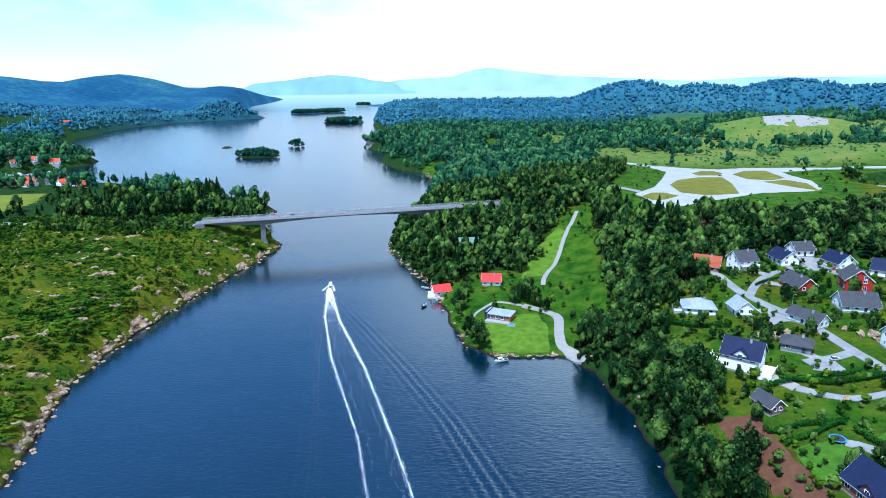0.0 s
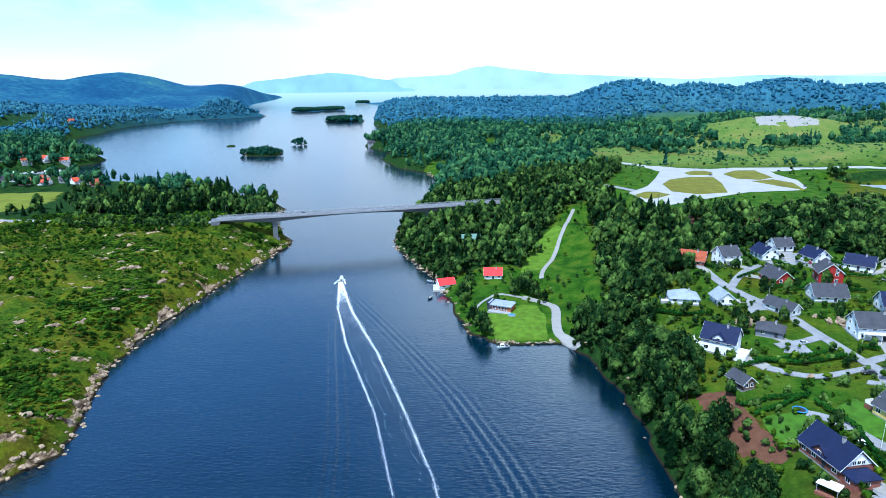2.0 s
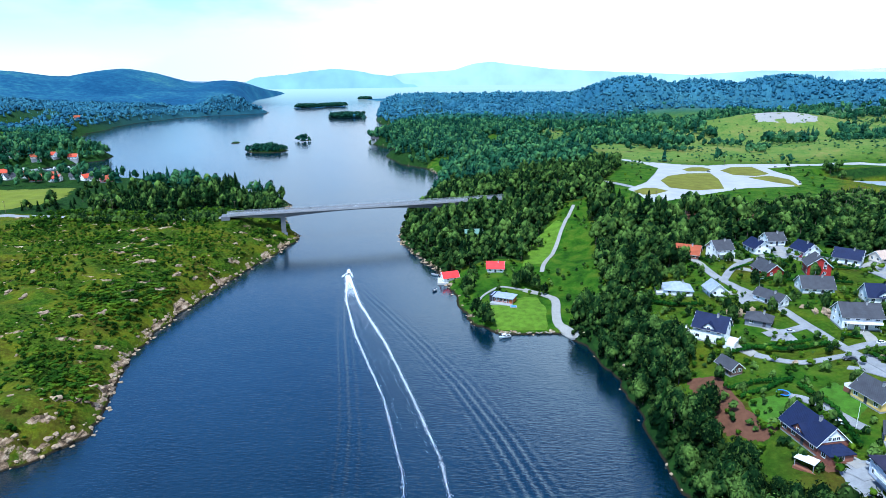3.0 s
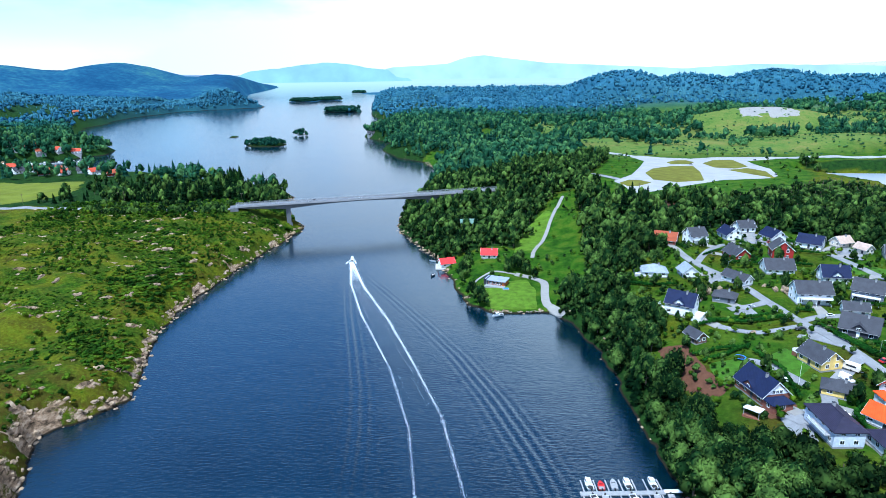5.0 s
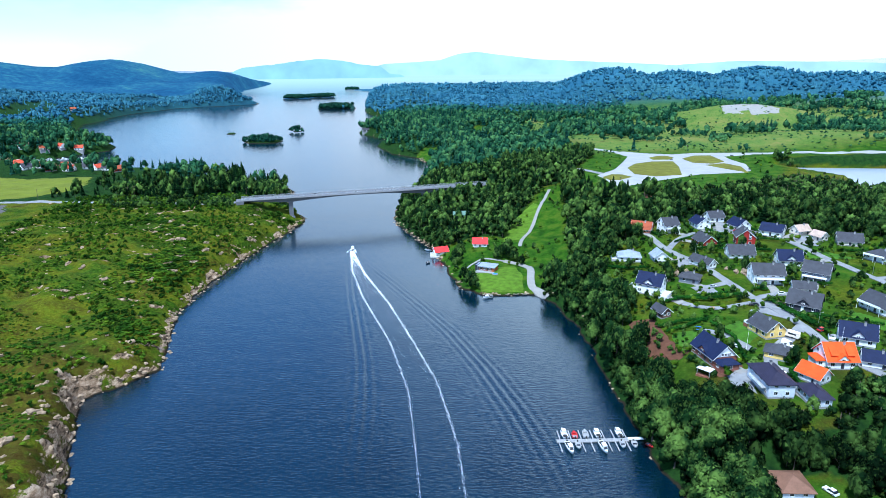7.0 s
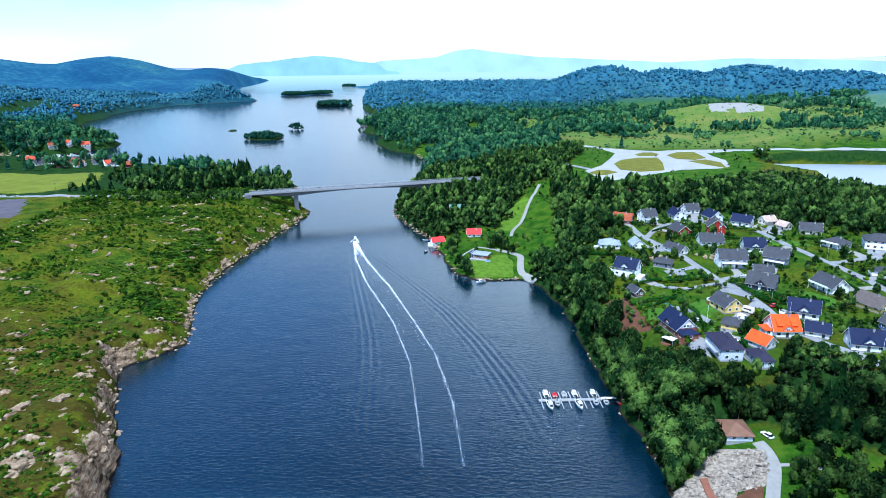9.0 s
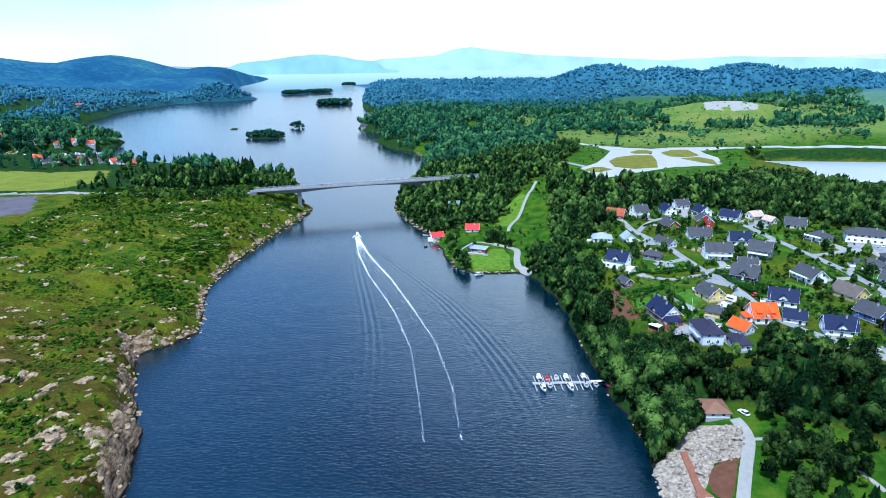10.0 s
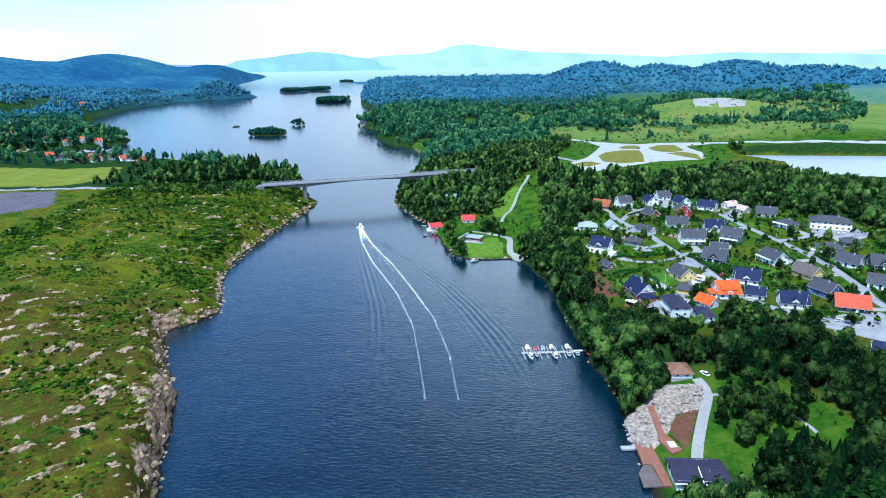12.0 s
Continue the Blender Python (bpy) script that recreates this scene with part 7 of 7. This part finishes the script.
# ---------------------------------------------------------------- cars
def make_car(colour, label, van=False):
    c = thing("van" if van else "car", label, "van" if van else "car", "parked vehicles")
    L2, w, h = (2.5, 0.95, 2.0) if van else (2.15, 0.86, 1.42)
    paint = plain("car_paint_" + label.split()[0], colour, 0.3, 0.0, 0.05)
    low = [(-L2, -w, 0.3), (L2, -w, 0.3), (L2, w, 0.3), (-L2, w, 0.3), (-L2 * 0.99, -w * 0.98, 0.85), (L2 * 0.97, -w * 0.95, 0.75), (L2 * 0.97, w * 0.95, 0.75), (-L2 * 0.99, w * 0.98, 0.85)]
    quad = [(3, 2, 1, 0), (4, 5, 6, 7), (0, 1, 5, 4), (1, 2, 6, 5), (2, 3, 7, 6), (3, 0, 4, 7)]
    part("body", Shape().add(low, quad).done("body", paint), c)
    x0, x1, x2, x3 = (-L2 * 0.98, -L2 * 0.95, L2 * 0.35, L2 * 0.62) if van else (-L2 * 0.85, -L2 * 0.6, L2 * 0.12, L2 * 0.45)
    top = [(x0, -w * 0.92, 0.82), (x3, -w * 0.92, 0.77), (x3, w * 0.92, 0.77), (x0, w * 0.92, 0.82), (x1, -w * 0.78, h), (x2, -w * 0.78, h), (x2, w * 0.78, h), (x1, w * 0.78, h)]
    g = part("greenhouse", Shape().add(top, quad).done("greenhouse", M["glass"] if not van else paint), c)
    part("roof_panel", Shape().add([(x1, -w * 0.77, h), (x2, -w * 0.77, h), (x2, w * 0.77, h), (x1, w * 0.77, h), (x1, -w * 0.77, h + 0.04), (x2, -w * 0.77, h + 0.04), (x2, w * 0.77, h + 0.04), (x1, w * 0.77, h + 0.04)], quad).done("roof_panel", paint), g)
    if van:
        part("windscreen", Shape().slab([(x3 + 0.01, -w * 0.8, 0.95), (x3 + 0.01, w * 0.8, 0.95), (x2 + 0.08, w * 0.72, h - 0.1), (x2 + 0.08, -w * 0.72, h - 0.1)], 0.03).done("windscreen", M["glass"]), g)
    for sx in (-0.62, 0.64):
        for sy in (-1, 1):
            wh = part("wheel", Shape().tube((sx * L2, sy * (w - 0.16), 0.32), (sx * L2, sy * (w + 0.02), 0.32), 0.32, 0.32, 12).done("tyre", M["rubber"]), c)
            part("rim", Shape().tube((sx * L2, sy * (w + 0.021), 0.32), (sx * L2, sy * (w + 0.035), 0.32), 0.19, 0.19, 8).done("rim", M["steel"]), wh)
    for sy in (-1, 1):
        part("headlight", Shape().box(L2 * 0.985, L2 + 0.01, sy * w * 0.7 - 0.15, sy * w * 0.7 + 0.15, 0.58, 0.72).done("headlight", M["gelcoat"]), c)
    return c


cars = {"white": make_car((0.75, 0.76, 0.78), "white parked hatchback on a pale driveway"), "red": make_car((0.45, 0.02, 0.02), "red parked hatchback on a pale driveway"), "silver": make_car((0.4, 0.42, 0.45), "silver parked car on a pale driveway"), "black": make_car((0.02, 0.02, 0.025), "black parked car on a pale driveway"), "van": make_car((0.78, 0.79, 0.8), "white parked delivery van beside the lane", True)}
PARKED = [("white", 80.2, 43.6, 110), ("white", 84.5, 98.5, -30), ("silver", 82.0, 84.0, 30), ("van", 98.5, 96.5, -70), ("red", 112.5, 103.0, 20), ("black", 103.0, 126.0, 160), ("silver", 98, 146, 10), ("red", 182.5, 146.5, -60), ("silver", 188, 147, 60), ("white", 192, 149.5, 65), ("black", 157, 128, -85), ("silver", 149, 176, 80), ("white", 131, 57.5, 20), ("silver", 127, 59, 10), ("black", 148, 57, 80), ("white", 152, 59, 100), ("red", 137, 212, 40), ("silver", 142, 222, -20), ("white", 118, 136, 15), ("black", 121.5, 213, 0), ("white", 88.5, 81.5, -60), ("silver", 83, 80, 40), ("white", 171, 90, 20), ("white", 168, 113, 50), ("silver", 36.5, 232, 60)]
seen_ = set()
for kind_, x, y, a in PARKED:
    m = pose(x, y, gz(x, y) + 0.16, 0, 0, a) @ Matrix.Scale(PLAN, 4)
    if kind_ not in seen_:
        seen_.add(kind_)
        cars[kind_].matrix_basis = m
    else:
        copy_thing(cars[kind_], m)
for s, side, kind_ in ((72.0, -1.5, "silver"), (46.0, 1.5, "black")):
    q = BR_A + br_way.normalized() * s
    nrm = Vector((-br_way.y, br_way.x, 0)).normalized() * side
    copy_thing(cars[kind_], pose(q.x + nrm.x, q.y + nrm.y, BR_Z + 0.08, 0, 0, br_turn) @ Matrix.Scale(PLAN, 4))
for x, y, a in ((230, 416, 15), (176, 399, 25), (212, 352, 80)):
    copy_thing(cars["black"], pose(x, y, gz(x, y) + 0.4, 0, 0, a) @ Matrix.Scale(PLAN, 4))
carv = thing("caravan", "cream touring caravan beside the yellow house", "caravan", "parked vehicles", pose(102.3, 100.5, gz(102.3, 100.5) + 0.2, 0, 0, -55) @ Matrix.Scale(PLAN, 4))
part("body", Shape().add([(-2.6, -1.1, 0.45), (2.4, -1.1, 0.45), (2.4, 1.1, 0.45), (-2.6, 1.1, 0.45), (-2.8, -1.1, 1.4), (2.8, -1.1, 1.4), (2.8, 1.1, 1.4), (-2.8, 1.1, 1.4), (-2.5, -1.05, 2.6), (2.2, -1.05, 2.6), (2.2, 1.05, 2.6), (-2.5, 1.05, 2.6)], [(3, 2, 1, 0), (8, 9, 10, 11), (0, 1, 5, 4), (1, 2, 6, 5), (2, 3, 7, 6), (3, 0, 4, 7), (4, 5, 9, 8), (5, 6, 10, 9), (6, 7, 11, 10), (7, 4, 8, 11)]).done("body", M["wall_cream"]), carv)
for sy in (-1, 1):
    part("window", Shape().box(-1.8, 1.4, sy * 1.09 - 0.04, sy * 1.09 + 0.04, 1.5, 2.1).done("window", M["glass"]), carv)
    part("wheel", Shape().tube((0, sy * 0.95, 0.33), (0, sy * 1.12, 0.33), 0.33, 0.33, 12).done("wheel", M["rubber"]), carv)
part("drawbar", Shape().box(2.4, 3.9, -0.06, 0.06, 0.42, 0.52).done("drawbar", M["steel"]), carv)
tp = thing("trampoline", "round trampoline with a blue edge pad in a garden", "trampoline", at=pose(79.0, 113.0, gz(79, 113)) @ Matrix.Scale(PLAN, 4))
part("mat", Shape().tube((0, 0, 0.82), (0, 0, 0.86), 1.7, 1.7, 20).done("mat", M["rubber"]), tp)
pad = Shape()
for k in range(20):
    a, b = 2 * math.pi * k / 20, 2 * math.pi * (k + 1) / 20
    pad.slab([(1.7 * math.cos(a), 1.7 * math.sin(a), 0.93), (2.1 * math.cos(a), 2.1 * math.sin(a), 0.93), (2.1 * math.cos(b), 2.1 * math.sin(b), 0.93), (1.7 * math.cos(b), 1.7 * math.sin(b), 0.93)], 0.08)
part("edge_pad", pad.done("edge_pad", M["blue_tarp"]), tp)
for k in range(4):
    a = k * 1.571
    part("leg", Shape().tube((1.8 * math.cos(a), 1.8 * math.sin(a), -0.3), (1.8 * math.cos(a), 1.8 * math.sin(a), 0.85), 0.05, 0.05).done("leg", M["steel"]), tp)


# ---------------------------------------------------------------- hedges, poles, lamps
def make_hedge(points, height, width):
    """A clipped hedge: a lumpy leafy band along a line."""
    g = np.random.default_rng(int(abs(points[0][0] * 7 + points[0][1])))
    P = []
    for (ax, ay), (bx, by) in zip(points, points[1:]):
        n = max(1, int(math.hypot(bx - ax, by - ay) / 0.55))
        for k in range(n):
            t = k / n
            P.append((ax + (bx - ax) * t + g.normal() * 0.08, ay + (by - ay) * t + g.normal() * 0.08))
    P = with_z(np.array(P))
    V, F, n = [], [], 0
    for p in P:
        sv, sf = SHRUB[int(g.integers(0, 5))]
        a = g.uniform(0, 6.28)
        q = sv * [width * 0.62, width * 0.62, height * 0.62]
        V.append(np.column_stack([q[:, 0] * math.cos(a) - q[:, 1] * math.sin(a), q[:, 0] * math.sin(a) + q[:, 1] * math.cos(a), q[:, 2] - 0.15]) + p)
        F.append(sf + n)
        n += len(sv)
    return tagged(new("hedge", soup("hedge", np.concatenate(V), np.concatenate(F), M["hedge"])), "dark green clipped hedge beside a garden", "hedge", "garden hedges")


for pts_, h_, w_ in [([(80, 137), (90, 134), (104, 136)], 1.6, 1.2), ([(110, 128), (112, 112), (113, 100)], 1.3, 1.1), ([(113, 98), (115, 88)], 1.2, 1.0), ([(88, 70), (90, 80), (96, 84)], 1.6, 1.3), ([(83, 90), (86, 104), (84, 116)], 1.5, 1.2), ([(162, 122), (162, 104), (160, 84), (158, 66)], 1.3, 1.2), ([(104, 200), (110, 204), (116, 206)], 1.2, 1.0), ([(100, 208), (98, 216), (103, 226)], 1.4, 1.0), ([(118, 186), (128, 184), (138, 180)], 1.5, 1.2), ([(130, 206), (122, 208)], 1.1, 1.0), ([(140, 196), (150, 192)], 1.2, 1.0), ([(116, 114), (126, 110), (134, 106)], 1.3, 1.1), ([(124, 160), (134, 156), (142, 154)], 1.2, 1.0), ([(150, 122), (150, 106)], 1.2, 1.0), ([(164, 62), (150, 48), (134, 40)], 1.3, 1.1), ([(68, 118), (76, 119), (84, 118)], 1.5, 1.1), ([(66, 176), (72, 170), (82, 168)], 1.6, 1.2), ([(180, 176), (172, 174), (164, 178)], 1.3, 1.0)]:
    make_hedge(pts_, h_, w_)
for pts_ in ([(120.5, 234), (118, 214)], [(125.3, 221), (125.4, 199)], [(109.6, 187.7), (122, 191.4)], [(144, 214), (149.6, 199)], [(109.5, 120), (111.5, 106)], [(112, 115), (119, 114)], [(129, 142.6), (138.6, 140)], [(76.4, 135.2), (88, 137), (100, 138.8)], [(110, 141), (115, 139)], [(92.5, 89.5), (94.4, 77)], [(111, 120), (113.5, 104)], [(69, 113.3), (77, 116), (85, 119.6)], [(116, 111), (117, 104)]):
    make_hedge(pts_, 1.4, 1.1)


def make_pole(x, y, height, kind_):
    z = gz(x, y)
    if kind_ == "lamp":
        p = thing("street_lamp", "slim grey street lamp beside the lane", "street lamp", "street lamps", pose(x, y, z) @ Matrix.Scale(PLAN, 4))
        part("pole", Shape().tube((0, 0, -0.5), (0, 0, height), 0.07, 0.045, 8).done("pole", M["steel"]), p)
        part("arm", Shape().tube((0, 0, height), (0.9, 0, height + 0.15), 0.04, 0.03).done("arm", M["steel"]), p)
        part("lamp_head", Shape().box(0.8, 1.35, -0.12, 0.12, height + 0.08, height + 0.2).done("lamp_head", M["steel"]), p)
    elif kind_ == "flag":
        p = thing("flagpole", "tall white flagpole in a garden", "flagpole", "flagpoles", pose(x, y, z) @ Matrix.Scale(PLAN, 4))
        part("pole", Shape().tube((0, 0, -0.5), (0, 0, height), 0.07, 0.03, 8).done("pole", M["trim"]), p)
        part("finial", Shape().tube((0, 0, height), (0, 0, height + 0.15), 0.07, 0.05, 8).done("finial", M["trim"]), p)
    else:
        p = thing("utility_pole", "brown timber power pole with a crossarm", "power pole", "power poles", pose(x, y, z) @ Matrix.Scale(PLAN, 4))
        part("pole", Shape().tube((0, 0, -0.5), (0, 0, height), 0.16, 0.11, 8).done("pole", M["bark"]), p)
        part("crossarm", Shape().box(-1.1, 1.1, -0.07, 0.07, height - 0.6, height - 0.45).done("crossarm", M["bark"]), p)
        for k in (-0.9, 0, 0.9):
            part("insulator", Shape().tube((k, 0, height - 0.45), (k, 0, height - 0.2), 0.05, 0.04, 6).done("insulator", M["trim"]), p)


for x, y in ((110, 140), (113, 106), (160, 150), (162, 112), (104, 178), (160, 72), (150, 196), (118, 64)):
    make_pole(x, y, 6.0, "lamp")
for x, y in ((126, 68), (112, 93), (86, 96), (142, 40)):
    make_pole(x, y, 8.5, "flag")
for x, y in ((-128, 345), (-205, 352), (-208, 350), (-262, 340), (108, 300), (200, 430)):
    make_pole(x, y, 9.5, "power")

# ---------------------------------------------------------------- hamlet and marina across the western bay
FARHOUSES = [(-440, 655, 20, "white", "tomato"), (-455, 668, 60, "red", "slate"), (-472, 690, 10, "white", "slate"), (-490, 700, 80, "white", "pale"), (-505, 712, 30, "white", "pale"), (-423, 658, -20, "white", "tomato"), (-410, 672, 15, "white", "tomato"), (-398, 678, 40, "red", "tomato"), (-366, 524, 10, "white", "rust"), (-345, 526, -10, "cream", "rust"), (-322, 520, 25, "white", "slate"), (-310, 516, 60, "white", "tomato"), (-300, 512, 0, "white", "slate"), (-390, 530, 30, "white", "tomato"), (-545, 740, 30, "white", "slate"), (-520, 735, 70, "white", "pale"), (-470, 1000, 20, "white", "slate"), (-640, 1100, 20, "red", "rust"), (-110, 720, 10, "white", "slate"), (70, 980, 20, "white", "slate"), (84, 1000, 60, "white", "slate"), (-96, 850, 20, "dark", "slate"), (-452, 640, 15, "white", "rust"), (-468, 650, 70, "white", "slate"), (-486, 662, 25, "red", "tomato"), (-432, 642, 40, "cream", "rust"), (-512, 690, 10, "white", "slate"), (-530, 705, 55, "white", "pale"), (-498, 640, 20, "white", "tomato"), (-352, 512, 30, "red", "rust"), (-334, 510, 0, "white", "tomato"), (-288, 505, 30, "red", "rust"), (-376, 515, 60, "white", "slate")]
for x, y, a, w_, r_ in FARHOUSES:
    if shore(np.array([float(x)]), np.array([float(y)]))[0] > 1:
        make_house(x, y, a, 11, 8.5, 1.5, w_, r_, "gable", True, "house", "hamlet across the bay")
for k in range(24):
    bt = make_boat(7 + (k % 3), 2.5, "gelcoat", "white boat lying in the far marina", k % 2 == 0, "boats in the marina", False)
    bt.matrix_basis = pose(-462 + 3.5 * k, 613 + 0.75 * k + 4.5 * math.sin(k * 1.7), 0.15, 0, 0, 80 + 25 * math.sin(k))
pier2 = thing("marina_pier", "long pale floating pier of the far marina", "pier")
part("walkway", Shape().box(-470, -378, 619.0, 621.5, 0.2, 0.7, 0.2, (-424, 620)).done("walkway", M["grey_wood"]), pier2)

# garden trees among the houses
gt = np.random.default_rng(77)
spots_ = np.column_stack([gt.uniform(64, 200, 420), gt.uniform(50, 232, 420)])
spots_ = spots_[in_clearing(spots_[:, 0], spots_[:, 1]) & off_roads(spots_, 1.6)]
spots_ = with_z(spots_[:100])
r_ = gt.uniform(1.0, 2.2, len(spots_))
scatter("garden_trees", MID_B, spots_, np.column_stack([r_, r_, r_ * gt.uniform(1.3, 1.9, len(spots_))]), M["broad"], "leafy garden trees between the houses", "tree", 15)
gl_ = with_z(np.array([(66, 50), (69, 54), (73, 56.5), (63, 47), (78, 57), (66, 57), (65, 63), (84, 24), (87, 22), (90, 18), (88, 26), (86, 16), (93, 27), (82, 12), (78, 12), (80, 20), (83, 29), (91, 23), (89, 13), (79, 27), (94, 14), (86, 30), (74, 18), (76, 9), (95, 33), (98, 22), (84, 40), (90, 36), (27, 228), (31, 229), (35, 226), (29, 233), (33, 234), (38, 222), (8, 232), (6, 226), (9, 240), (12, 200), (9, 204), (11, 196), (13, 193)]))
r_ = gt.uniform(1.8, 3.2, len(gl_))
low = gl_[:, 0] > 70
scatter("garden_trees", MID_B, gl_[low], np.column_stack([r_, r_, r_ * 1.5])[low], M["alder"], "dark leafy trees on the garden lawn", "tree", 19)
gl_, r_ = gl_[~low], r_[~low]
scatter("garden_trees", MID_B, gl_, np.column_stack([r_, r_, r_ * 1.5]), M["broad"], "leafy garden trees on the lawn", "tree", 16)

# ---------------------------------------------------------------- from the plan's scale to life size
for ob in list(scene.objects):
    if ob.parent is None and ob.type in ("MESH", "EMPTY") and not ob.name.startswith("backdrop"):
        ob.matrix_basis = Matrix.Scale(1.3, 4) @ ob.matrix_basis
